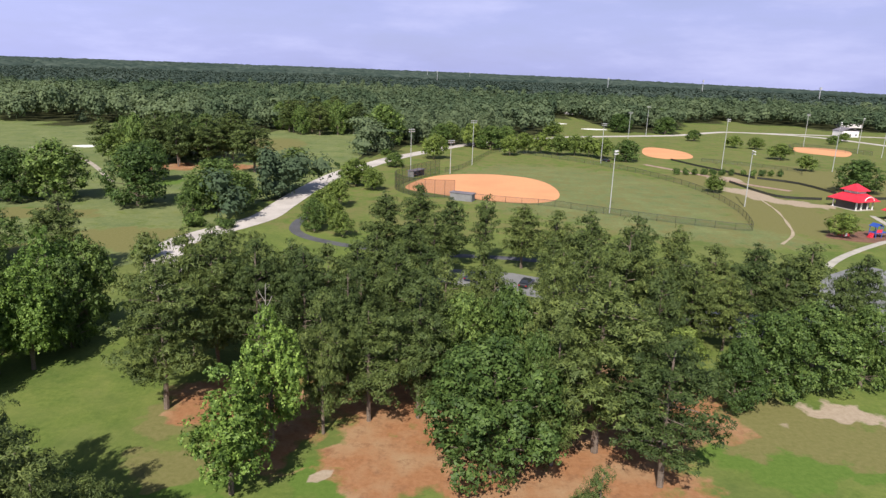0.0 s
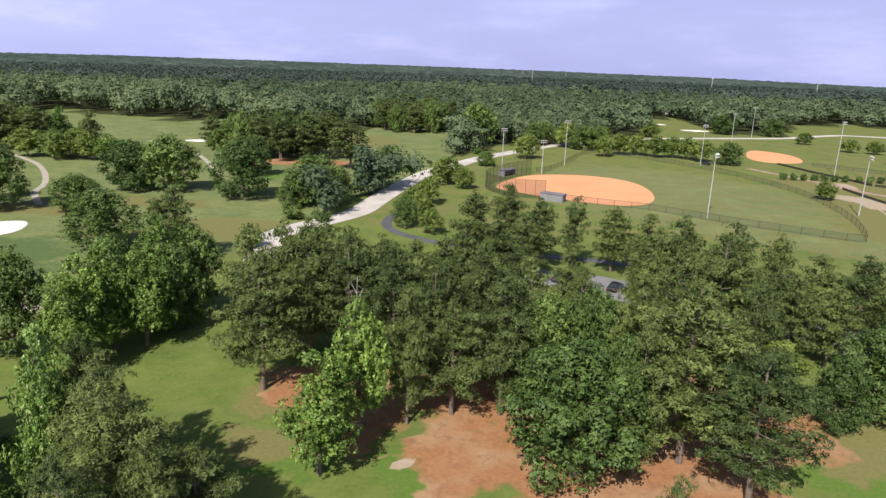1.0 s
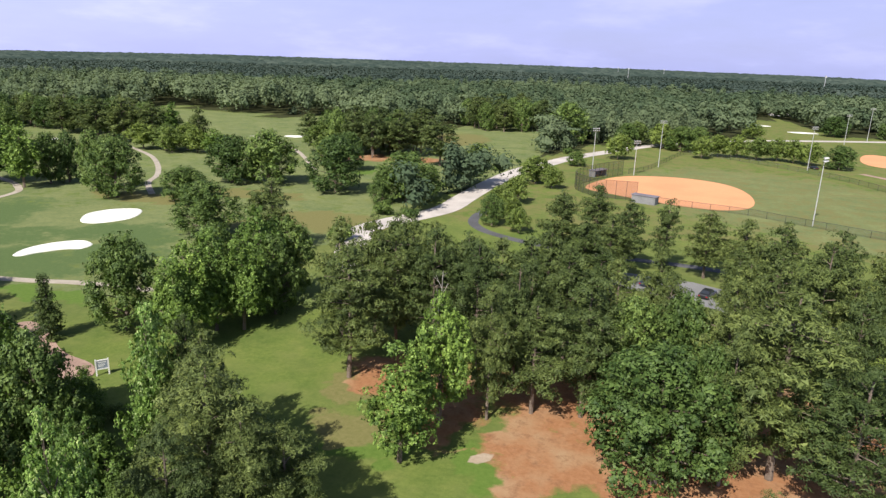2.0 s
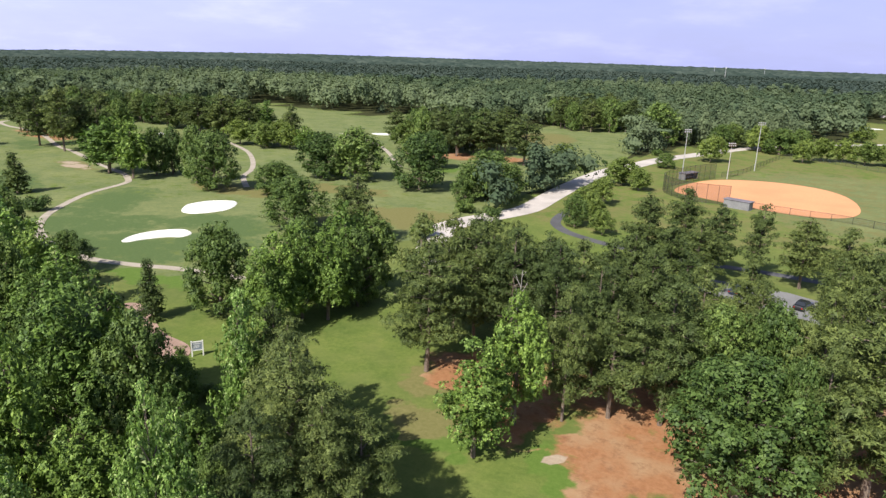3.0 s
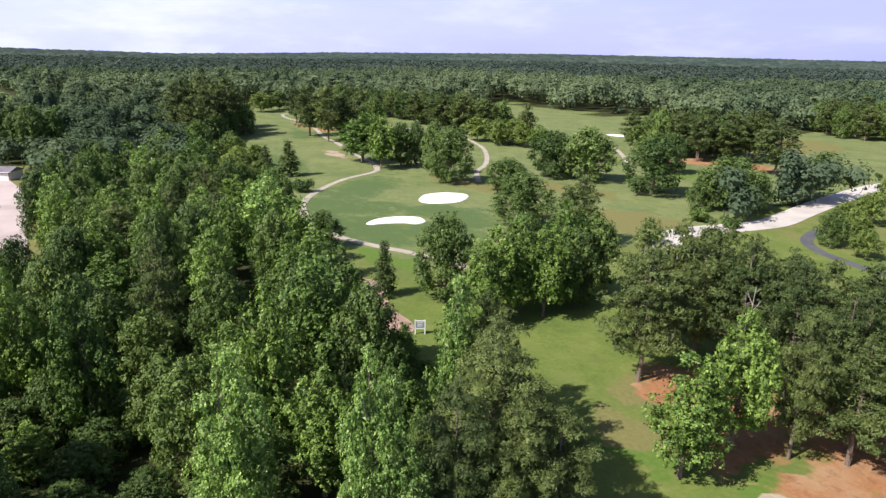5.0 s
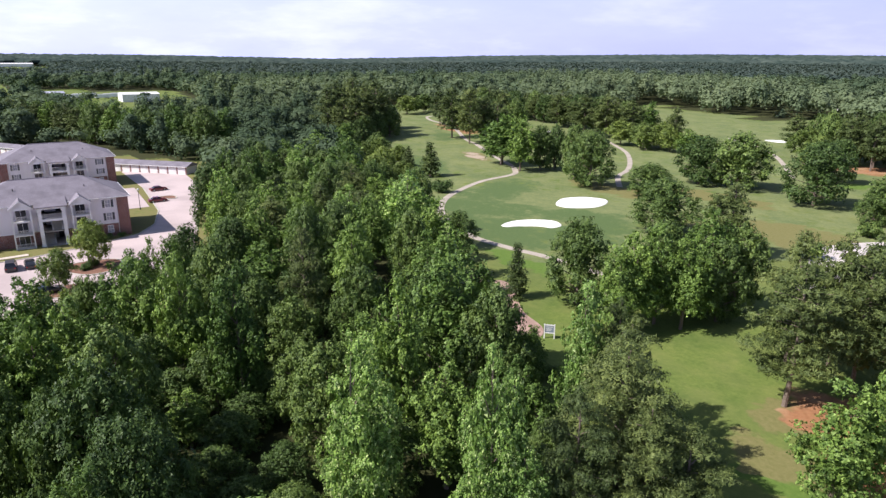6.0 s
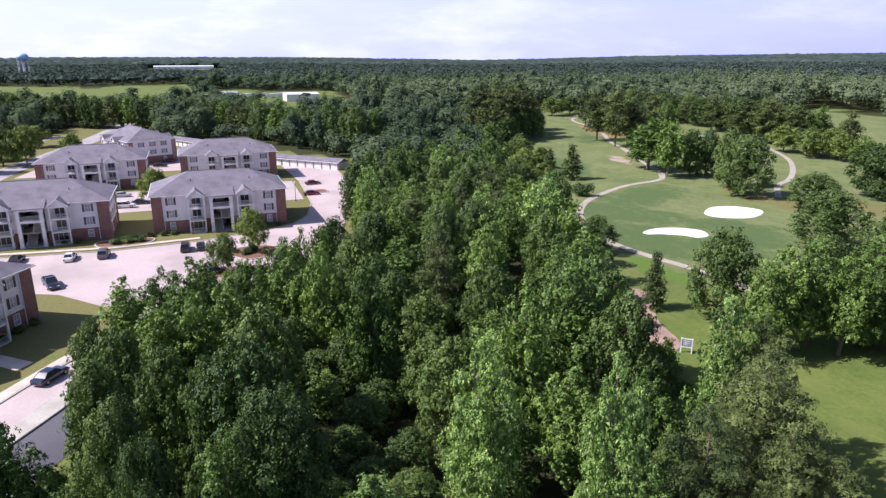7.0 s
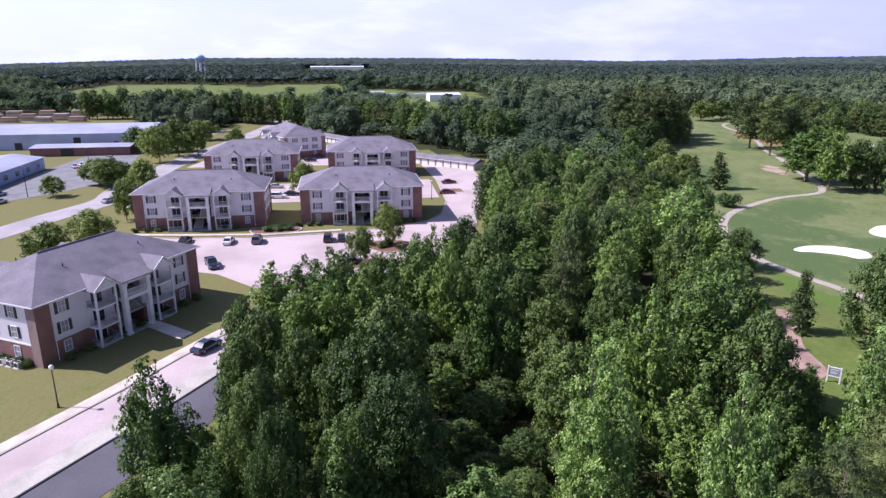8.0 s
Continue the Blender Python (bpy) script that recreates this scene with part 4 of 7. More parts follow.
plant("small", 69.9, 315.3, 10.0, 5.6)
plant("oak", 79.8, 309.9, 10.0, 7.6)
plant("small", 61.9, 429.9, 9.0, 7.5)
plant("oak", 128.9, 736.8, 15.0, 17.7)
plant("small", 90.9, 229.7, 6.0, 4.1)
plant("small", 164.1, 336.7, 8.0, 6.5)
plant("small", 163.0, 390.9, 7.0, 6.2)
plant("small", 173.4, 386.9, 7.0, 6.2)
plant("small", 151.5, 426.8, 7.0, 5.5)
plant("small", 156.6, 295.8, 7.0, 4.9)
plant("oak", 145.8, 238.0, 12.0, 10.9)
plant("small", 100.5, 166.8, 6.0, 4.7)
plant("oak", 162.4, 539.2, 15.0, 13.4)
plant("oak", 116.3, 477.2, 13.0, 12.7)
plant("oak", 147.7, 474.9, 12.0, 9.7)
plant("shrub", -62.5, 153.1, 4.0, 4.4)
plant("shrub", -61.4, 125.8, 4.0, 3.7)
plant("shrub", -54.7, 152.4, 3.0, 3.6)
# apartments
plant("small", -130.3, 6.9, 9.0, 3.7)
plant("small", -118.2, 0.7, 7.5, 3.3)
plant("small", -174.4, -53.4, 13.0, 5.7)
plant("small", -162.7, -55.2, 10.0, 3.8)
plant("small", -124.6, -58.1, 9.0, 5.0)
plant("small", -134.8, -53.7, 9.0, 5.2)
plant("small", -184.5, -13.3, 10.0, 4.5)
plant("small", -259.3, -70.9, 14.0, 6.5)
plant("small", -274.6, -67.2, 14.0, 7.4)
plant("small", -273.3, -59.4, 14.0, 6.1)
plant("small", -209.7, -73.2, 9.0, 6.4)
plant("small", -196.7, -85.1, 6.0, 3.8)
plant("small", -281.6, -45.6, 10.0, 5.0)
# wood edge, singled out
plant("silver", -37.2, 15.5, 19.0, 3.5)
plant("silver", -29.7, 22.5, 19.0, 2.9)
plant("maple", -54.0, 35.3, 18.0, 6.1)
plant("silver", -109.0, 62.1, 16.0, 5.1)
plant("maple", -162.7, 73.3, 17.0, 6.3)
plant("silver", -131.9, 31.9, 16.0, 3.6)
plant("maple", -76.5, -4.3, 15.0, 5.0)
plant("oak", -39.9, 0.5, 16.0, 5.2)
plant("maple", -71.5, 10.5, 17.0, 3.7)
plant("maple", -62.5, 14.3, 17.0, 3.4)
plant("pine", -71.4, 25.1, 18.0, 3.2)
plant("maple", -76.3, 34.3, 17.0, 3.5)
plant("maple", -49.0, -19.8, 14.0, 3.5)
plant("silver", -100.2, 57.1, 17.0, 6.2)
plant("maple", -48.2, 25.5, 18.0, 3.9)
# street side of the wood
plant("maple", -48.0, -16.4, 10.0, 3.2)
plant("maple", -56.8, -13.1, 13.0, 3.2)
plant("oak", -69.1, -14.6, 12.0, 3.4)
plant("maple", -78.4, -11.9, 13.0, 4.5)
plant("oak", -40.9, -15.9, 8.0, 3.2)
plant("maple", -42.8, -13.7, 9.0, 2.7)
plant("oak", -45.9, -10.2, 14.0, 3.2)
plant("oak", -44.4, -20.2, 6.0, 2.7)
plant("maple", -71.2, -0.5, 14.0, 3.8)
plant("maple", -67.6, -3.9, 14.0, 3.6)
# fuller clump beyond the lawn
# rest of the pine stand
plant("pine", -37.5, 76.3, 18.0, 4.2)
plant("pine", -33.4, 78.5, 18.0, 4.2)
plant("pine", -25.8, 82.6, 17.0, 4.3)
plant("pine", -20.2, 79.0, 17.0, 4.0)
plant("pine", -15.5, 78.2, 17.0, 4.0)
plant("pine", -7.0, 80.0, 16.0, 4.0)
plant("pine", -12.0, 71.0, 16.0, 3.6)
# street corner of the wood
plant("oak", -62.8, -11.3, 13.0, 3.7)
plant("oak", -55.3, -12.5, 13.0, 3.6)
plant("maple", -69.1, -8.3, 13.0, 4.0)
plant("oak", -54.1, -6.9, 14.0, 3.7)
plant("oak", -44.6, -10.5, 14.0, 3.5)
plant("oak", -37.7, -7.7, 15.0, 3.0)
plant("oak", -50.8, -3.6, 14.0, 3.6)
# before the sheds
plant("small", -295.6, -88.4, 10.0, 6.8)
plant("small", -287.5, -81.3, 10.0, 6.6)
plant("small", -290.5, -75.2, 11.0, 6.6)
plant("small", -289.2, -67.4, 11.0, 6.5)
plant("small", -328.4, -66.3, 9.0, 7.3)
plant("small", -214.9, -78.3, 8.0, 6.1)
plant("small", -210.2, -71.0, 8.0, 5.9)
# pines on this side of the dark path
plant("pine", -21.0, 84.0, 15.0, 4.4)
plant("pine", -13.6, 87.9, 15.0, 4.5)
plant("pine", -11.7, 97.3, 14.0, 4.5)
plant("pine", -31.1, 87.9, 16.0, 4.7)
plant("pine", -7.0, 107.1, 14.0, 4.8)
plant("pine", -3.0, 116.4, 13.0, 4.7)
plant("pine", -24.2, 32.8, 14.5, 3.7)
plant("pine", -27.1, 28.5, 15.5, 3.4)
plant("pine", -33.0, 40.0, 15.5, 4.2)
plant("pine", -35.8, 43.6, 14.5, 3.6)
plant("pine", -30.4, 37.4, 15.5, 4.0)
plant("pine", -22.6, 35.6, 12.5, 3.6)
plant("maple", -84.4, -8.2, 12.0, 3.9)
plant("maple", -78.1, -3.7, 12.0, 3.3)
plant("maple", -38.6, 34.7, 9.0, 3.0)
plant("oak", -32.7, 30.7, 9.0, 2.7)
plant("silver", -27.9, 24.2, 12.0, 2.7)
plant("maple", -40.3, 33.7, 11.0, 2.7)
# along the lot
plant("maple", -98.7, 11.9, 12.0, 2.3)
plant("maple", -93.5, 8.8, 12.0, 3.5)
plant("maple", -88.2, 5.5, 12.0, 3.3)
plant("oak", -88.5, 2.6, 11.0, 3.4)
plant("small", -89.6, 0.6, 9.0, 2.6)
plant("maple", -95.0, 14.6, 13.0, 3.1)
plant("oak", -100.7, 17.7, 13.0, 3.8)
plant("small", -91.8, -2.4, 9.0, 2.6)
plant("maple", -76.7, 3.3, 12.0, 3.0)
plant("oak", -77.5, -0.5, 10.0, 3.0)
# before the white house, and thicker pines by the lot
plant("small", 264.2, 457.4, 6.0, 6.8)
plant("oak", 244.3, 434.2, 6.0, 5.6)
plant("pine", 15.7, 97.7, 14.0, 3.5)
plant("pine", 4.7, 92.9, 14.0, 3.3)
plant("pine", 25.8, 94.8, 14.0, 3.7)
plant("pine", 34.4, 95.3, 13.0, 3.8)

# the wood between the lawn, the course and the apartments
def plant_wood():
    rng = np.random.default_rng(5)
    spots = [(x, y, r) for x, y, r in PLANTED]
    made = 0
    for _ in range(9000):
        x, y = -210 + 200 * rng.random(), -30 + 130 * rng.random()
        if not inside(WOOD, [x], [y])[0]:
            continue
        # a dim hollow without crowns, and the way to the gravel clearing
        if ((x + 52) / 11) ** 2 + ((y - 9) / 5.2) ** 2 < 1 or ((x + 62.5) / 9) ** 2 + ((y - 49.5) / 7) ** 2 < 1:
            continue
        gap = 6.5 if math.hypot(x, y) < 90 else 6.3
        if any((x - a) ** 2 + (y - b) ** 2 < max(gap, 0.62 * (r + 2.6)) ** 2 for a, b, r in spots):
            continue
        # darker oaks on the street side, pale poplars and maples towards the lawn
        mix_of = ("oak", "maple", "oak", "maple", "maple", "maple", "pine", "maple") if y < 12 else ("silver", "maple", "oak", "maple", "oak", "oak", "maple", "pine") if x > -72 else ("maple", "maple", "oak", "oak", "maple", "oak", "pine", "silver")
        kind = mix_of[int(rng.random() * 8)]
        plant(kind, x, y, 8.5 + 7.5 * rng.random(), 3.6 + 1.9 * rng.random(), "wood by the lawn")
        spots.append((x, y, 3.0))
        made += 1
    return made


for spot in (("oak", -53, 88.5, 14, 5.4), ("oak", -60.5, 80, 14, 5.2), ("maple", -57, 69, 14, 5.0), ("maple", -52.5, 75, 14.5, 4.6), ("oak", -51.5, 82, 12.5, 4.4), ("oak", -49, -0.5, 16, 5.2), ("oak", -57, 1.5, 15.5, 5.2), ("oak", -51, 8.5, 4.5, 3.0), ("oak", -56, 11, 5, 3.2), ("oak", -46, 9.5, 4, 2.8), ("maple", -60, 8, 6, 3.0), ("oak", -63, 16.5, 5, 3.2), ("oak", -59.5, 14, 4.5, 3.0), ("oak", -38, 7.5, 5, 3.2), ("oak", -41, 11.5, 5.5, 3.2), ("oak", -35.5, 10.5, 4.5, 3.0), ("oak", -43.5, 5, 5, 3.2), ("oak", -33.5, 6.5, 5, 3.0), ("oak", -48, 13.5, 5, 3.0), ("oak", -66, 8, 6, 3.4), ("oak", -63, 3, 6, 3.4), ("maple", -37.5, -2.5, 14, 3.6), ("oak", -72, 19, 12, 4.4), ("oak", -67, 22, 11, 4.2), ("oak", -75, 14, 12, 4.2), ("oak", -58.5, 19.5, 9, 3.8), ("oak", -65.5, 12, 8, 3.6), ("oak", -69.5, 6, 9, 3.8), ("maple", -53.5, 47, 6.5, 2.8), ("maple", -57, 50.5, 3.6, 2.2), ("maple", -50.5, 43, 8, 3.0)):
    plant(*spot, "clump beyond the lawn" if spot[2] > 60 else "wood by the lawn")
plant_wood()
# tall pines at the fairway's edge, young trees between them and the cedar
for x, y, h, r in ((-284, 147, 26, 8), (-278, 138, 25, 7.5), (-293, 139, 27, 8), (-271, 130, 23, 7), (-299, 153, 25, 8), (-286, 128, 26, 8), (-314, 163, 24, 8), (-306, 143, 26, 8), (-264, 121, 20, 7), (-277, 119, 24, 7.5)):
    plant("pine", x, y, h, r, "tall pines by the fairway")
for x, y, h, r in ((-273, 141, 13, 6), (-266, 132, 12, 6), (-280, 152, 14, 6.5), (-257, 124, 11, 6), (-293, 159, 14, 6.5), (-308, 168, 13, 6.5), (-248, 115, 11, 6)):
    plant("oak", x, y, h, r, "undergrowth by the fairway")
for x, y, h, r in ((-198, 92, 11.5, 6), (-186, 84, 12.5, 6), (-208, 84, 13, 6.5), (-222, 96, 12, 6.5), (-237, 108, 12, 6.5)):
    plant("maple", x, y, h, r, "young trees by the fairway")
for x, y, h, r in ((-180, 94, 9.5, 5), (-168, 86, 10, 5), (-158, 82, 9.5, 4.6), (-206, 102, 8.5, 4.6), (-192, 101, 8.5, 4.8), (-199, 111, 7.5, 4.4), (-168, 95, 7.5, 4.4), (-215, 112, 8.5, 5), (-229, 119, 8.5, 5)):
    plant("small", x, y, h, r, "young trees by the fairway")
plant("cedar", -188, 108.5, 8.5, 3.6)


def grove(kinds, cx, cy, rx, ry, gap, h, group, seed):
    """Trees standing close together on a patch of the course."""
    rng = np.random.default_rng(seed)
    spots = [(a, b, r) for a, b, r in PLANTED if math.hypot(a - cx, b - cy) < 90]
    for _ in range(600):
        x, y = cx + rx * (2 * rng.random() - 1), cy + ry * (2 * rng.random() - 1)
        if ((x - cx) / rx) ** 2 + ((y - cy) / ry) ** 2 > 1 or any((x - a) ** 2 + (y - b) ** 2 < gap ** 2 for a, b, r in spots):
            continue
        plant(kinds[int(rng.random() * len(kinds))], x, y, h * (0.85 + 0.25 * rng.random()), gap * 0.75, group)
        spots.append((x, y, 3))


grove(("pine", "pine", "oak"), -112, 264, 22, 18, 7.4, 18.0, "pine grove on the course", 31)
grove(("pine", "oak", "maple"), -252, 262, 36, 12, 10.5, 16.5, "trees between fairways", 32)
grove(("pine", "pine", "oak"), -276, 202, 38, 8, 9.5, 19.0, "pines along the cart path", 33)
grove(("pine", "pine", "oak"), -84, 406, 26, 22, 8.5, 18.0, "pine grove by the far fairway", 34)
grove(("small",), -188, 227, 18, 6, 8.5, 10.5, "row of small trees", 36)
grove(("oak", "pine"), -330, 268, 40, 16, 9.0, 17.0, "trees beyond the fairway", 37)
grove(("oak", "small"), 10, 352, 24, 8, 9.0, 12, "trees along the far road", 38)


def tree_belt(line, rows, gap, h, kinds, group, seed):
    """Tall trees in staggered rows behind a line."""
    rng = np.random.default_rng(seed)
    for (x0, y0), (x1, y1) in zip(line, line[1:]):
        n = max(1, int(math.hypot(x1 - x0, y1 - y0) / gap))
        nx, ny = -(y1 - y0), x1 - x0
        q = math.hypot(nx, ny)
        for j in range(rows):
            for k in range(n):
                f = (k + 0.5 * (j % 2) + 0.5 * rng.random()) / n
                o = gap * 0.85 * j + 2.0 * rng.random()
                plant(kinds[int(rng.random() * len(kinds))], x0 + (x1 - x0) * f + nx / q * o, y0 + (y1 - y0) * f + ny / q * o, h * (0.88 + 0.24 * rng.random()), gap * (0.6 + 0.25 * rng.random()), group)


tree_belt([(-254, 62), (-282, 49), (-311, 32), (-352, 12), (-385, -14), (-399, -44), (-418, -72), (-446, -110), (-452, -165)][::-1], 2, 7.5, 17.0, ("oak", "maple", "oak", "pine", "maple"), "tall trees behind the apartments", 41)

for spot in ((-57, 45, 2.4), (-60.5, 48.5, 1.6), (-65.5, 51.0, 1.6), (-51, 49, 1.8), (-66, 53.5, 1.2), (-51.5, 45, 2.6), (-70, 54, 3.0), (-66.5, 49, 3.8)):
    plant("shrub", *spot, 2.6, "undergrowth by the gravel")
for k in range(13):
    plant("shrub", -66 + 1.5 * k + 1.2 * math.sin(k * 2.1), 165 + 8.2 * k, 1.6 + 0.8 * math.sin(k * 1.3) ** 2, 2.0, "scrub along the road")


# ---------------------------------------------------------------- woods to the horizon
def scatter(lo, hi, step, seed):
    """Jittered rows of places between two distances, on wooded land."""
    rng = np.random.default_rng(seed)
    n = int(2 * hi / step) + 1
    g = (np.arange(n) - n / 2) * step
    X, Y = np.meshgrid(g, g)
    X, Y = (X + (rng.random(X.shape) - 0.5) * step * 0.9).ravel(), (Y + (rng.random(X.shape) - 0.5) * step * 0.9).ravel()
    d = np.hypot(X, Y)
    az = np.degrees(np.arctan2(-X, Y))
    keep = (d > lo) & (d < hi) & (az > -46) & (az < 126)
    X, Y = X[keep], Y[keep]
    ok = np.ones(len(X), bool)
    for poly in OPENS:
        ok &= ~inside(poly, X, Y)
    ok &= ~inside(WOOD, X, Y)
    X, Y = X[ok], Y[ok]
    if lo < 400 and PLANTED:
        P = np.array([p for p in PLANTED if math.hypot(p[0], p[1]) > 120])
        near = ((X[:, None] - P[:, 0]) ** 2 + (Y[:, None] - P[:, 1]) ** 2 < (P[:, 2] * 0.9 + 2.5) ** 2).any(1)
        X, Y = X[~near], Y[~near]
    return X, Y, rng


def woodland(name, label, lo, hi, step, radius, height, sprays, spray, ball, seed, lobes=1):
    X, Y, rng = scatter(lo, hi, step, seed)
    n = len(X)
    stand = np.array([noise.noise((x * 0.0042, y * 0.0042, 1.7)) for x, y in zip(X, Y)])
    patch = np.array([noise.noise((x * 0.02, y * 0.02, 5.1)) for x, y in zip(X, Y)])
    # groups of taller, narrow, darker conifers among the broadleaved crowns
    conifer = (rng.random(n) + 0.9 * patch) > 0.72
    H = height * (0.60 + 0.55 * rng.random(n) ** 1.3 + 0.35 * stand + 0.25 * conifer)
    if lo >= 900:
        # a level canopy far off
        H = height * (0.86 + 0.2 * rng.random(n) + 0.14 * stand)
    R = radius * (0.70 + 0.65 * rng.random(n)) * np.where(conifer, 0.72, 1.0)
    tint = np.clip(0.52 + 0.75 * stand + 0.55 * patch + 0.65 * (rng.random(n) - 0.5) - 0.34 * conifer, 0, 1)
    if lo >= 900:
        # sunlit tops toned down: shade put into the tint of distant crowns
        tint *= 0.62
    Z0 = rise(X, Y)
    bv, bf = ball
    m = n * lobes
    own = np.repeat(np.arange(n), lobes)
    off = rng.normal(size=(m, 3)) * [0.42, 0.42, 0.14]
    off[::lobes] *= 0.2
    low = np.arange(m) % lobes == 3
    off[low, 2] = -0.34
    c = np.c_[X[own] + off[:, 0] * R[own], Y[own] + off[:, 1] * R[own], Z0[own] + H[own] * (0.62 + off[:, 2])]
    shrink = 1.0 if lobes == 1 else 0.68
    if lobes == 1:
        c[:, 2] -= 0.08 * H
    r = np.c_[R[own] * shrink, R[own] * shrink, np.minimum(H[own] * (0.47 if lobes == 1 else 0.32), Z0[own] + H[own] - c[:, 2])]
    j = 1 + 0.3 * (rng.random((m, len(bv), 1)) - 0.5)
    V = (c[:, None] + bv[None] * j * r[:, None] * (0.58 if sprays else 1.0)).reshape(-1, 3)
    F = (bf[None] + (np.arange(m) * len(bv))[:, None, None]).reshape(-1, 3)
    T = np.repeat(tint[own], len(bv))
    faces = F.tolist()
    if sprays:
        k = m * sprays
        o = np.repeat(np.arange(m), sprays)
        d = rng.normal(size=(k, 3)) + [0, 0, 0.35]
        d /= np.linalg.norm(d, axis=1)[:, None]
        p = c[o] + d * r[o] * (0.66 + 0.44 * rng.random(k))[:, None]
        nr = d * 0.9 + rng.normal(size=(k, 3)) * 0.14 + [0, 0, 0.40]
        t = np.cross(nr, rng.normal(size=(k, 3)))
        t /= np.linalg.norm(t, axis=1)[:, None] + 1e-9
        u = np.cross(nr, t)
        u /= np.linalg.norm(u, axis=1)[:, None] + 1e-9
        s = (spray * (0.6 + 0.8 * rng.random(k)))[:, None]
        Q = np.stack([p + t * s, p + u * s * 0.8 - t * s * 0.6, p - u * s * 0.8 - t * s * 0.6], 1).reshape(-1, 3)
        faces += (np.arange(k * 3).reshape(-1, 3) + len(V)).tolist()
        V = np.concatenate([V, Q])
        T = np.concatenate([T, np.repeat(tint[own][o], 3)])
    me = bpy.data.meshes.new(name)
    me.from_pydata(V.tolist(), [], faces)
    me.attributes.new("tint", "FLOAT", "POINT").data.foreach_set("value", T)
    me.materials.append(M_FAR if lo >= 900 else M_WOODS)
    return tagged(new(name, me), label, "woods", kind="stuff")


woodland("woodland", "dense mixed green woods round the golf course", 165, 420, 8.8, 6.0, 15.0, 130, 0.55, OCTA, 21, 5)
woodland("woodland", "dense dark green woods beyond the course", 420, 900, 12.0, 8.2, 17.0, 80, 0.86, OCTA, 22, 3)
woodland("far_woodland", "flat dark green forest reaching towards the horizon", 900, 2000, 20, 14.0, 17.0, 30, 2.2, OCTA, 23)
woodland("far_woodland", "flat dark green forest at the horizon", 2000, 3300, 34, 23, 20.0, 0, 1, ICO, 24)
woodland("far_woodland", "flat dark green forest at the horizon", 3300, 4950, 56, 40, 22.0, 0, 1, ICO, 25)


# ---------------------------------------------------------------- a dead tree behind the bright maple
def dead_tree(x, y, h):
    rng = np.random.default_rng(77)
    root = thing("dead_tree", "bare grey dead tree with thin forked twigs", "tree", pose(x, y, 0))
    line = [Vector((0.25 * math.sin(k), 0.2 * math.cos(1.7 * k) - 0.2, h * k / 8 - (0.2 if k == 0 else 0))) for k in range(9)]
    part("trunk", tube(line, 0.12, 0.03, 7), M_PALE_BARK, root)
    for k in range(11):
        f = 4.2 + 3.6 * k / 11
        j = int(f)
        a = line[j].lerp(line[j + 1], f - j)
        th, reach = k * 2.4, 0.7 + 1.1 * rng.random()
        tip = a + Vector((math.cos(th) * reach * 0.5, math.sin(th) * reach * 0.5, 1.1 + 1.0 * rng.random()))
        mid = a.lerp(tip, 0.55) + Vector((0, 0, -0.12))
        bm = tube([a, mid, tip], 0.035, 0.012, 5)
        tube([mid, mid + Vector((math.cos(th + 0.9) * 0.5, math.sin(th + 0.9) * 0.5, 0.6))], 0.025, 0.012, 4, bm)
        part("branch", bm, M_PALE_BARK, root)


dead_tree(-18.6, 61.2, 17.2)


# ---------------------------------------------------------------- streets and lots by the apartments
LOT = [(-146.5, -56), (-143.5, -40), (-141, -20), (-142.5, -3), (-146, 9), (-150.5, 18), (-158, 22.5), (-172, 26), (-205, 28), (-238, 27), (-248, 34), (-228, 46), (-222, 44), (-204, 43), (-178, 37), (-152, 31), (-128, 24), (-108, 14), (-100, 2), (-99, -9), (-108, -19), (-116, -26), (-121, -36), (-128, -56), (-134, -66)]
paved("parking_lot", slab(LOT, -0.05, 0.05), M_LOT, "sunlit pale concrete parking lot before the apartments", "parking lot")
paved("parking_lot", slab([(-178, -60), (-206, -60), (-207, 26), (-178, 25)], -0.05, 0.042), M_LOT, "pale concrete lot between two rows of apartments", "parking lot")
paved("parking_lot", slab([(-244, -58), (-276, -52), (-278, 28), (-240, 28)], -0.05, 0.042), M_LOT, "pale concrete lot behind the second row of apartments", "parking lot")


def line_at(pts, off):
    out = []
    for i, (x, y) in enumerate(pts):
        a, b = pts[max(i - 1, 0)], pts[min(i + 1, len(pts) - 1)]
        d = Vector((b[0] - a[0], b[1] - a[1])).normalized()
        out.append((x + d.y * off, y - d.x * off))
    return out


# the near street: walk, kerb, concrete lane, dark lane
STREET = smooth([(-40, -50.5), (-59, -38.4), (-71.5, -30.2), (-83, -23.2), (-93, -16.5), (-104, -9.5), (-112, -5)], False, 4)
paved("sidewalk", ribbon(line_at(STREET, -0.95), 1.7, -0.05, 0.17), M_SIDEWALK, "pale concrete sidewalk along a kerbed street", "sidewalk")
paved("kerb", ribbon(line_at(STREET, 0.02), 0.22, -0.05, 0.15), M_CONC, "low concrete kerb beside a street", "kerb")
paved("street", ribbon(line_at(STREET, 2.55), 4.9, -0.05, 0.035), M_LOT, "pale concrete street lane with parked car", "street")
paved("kerb", ribbon(line_at(STREET, 6.5), 2.9, -0.05, 0.06), M_CONC, "broad pale concrete gutter between lanes", "kerb")
paved("kerb", ribbon(line_at(STREET, 8.08), 0.24, -0.05, 0.14), M_DARKMETAL, "dark kerb line between lanes", "kerb")
paved("street", ribbon(line_at(STREET, 11.6), 6.8, -0.05, 0.035), M_ASPHALT, "smooth dark asphalt lane at the wood's edge", "street")
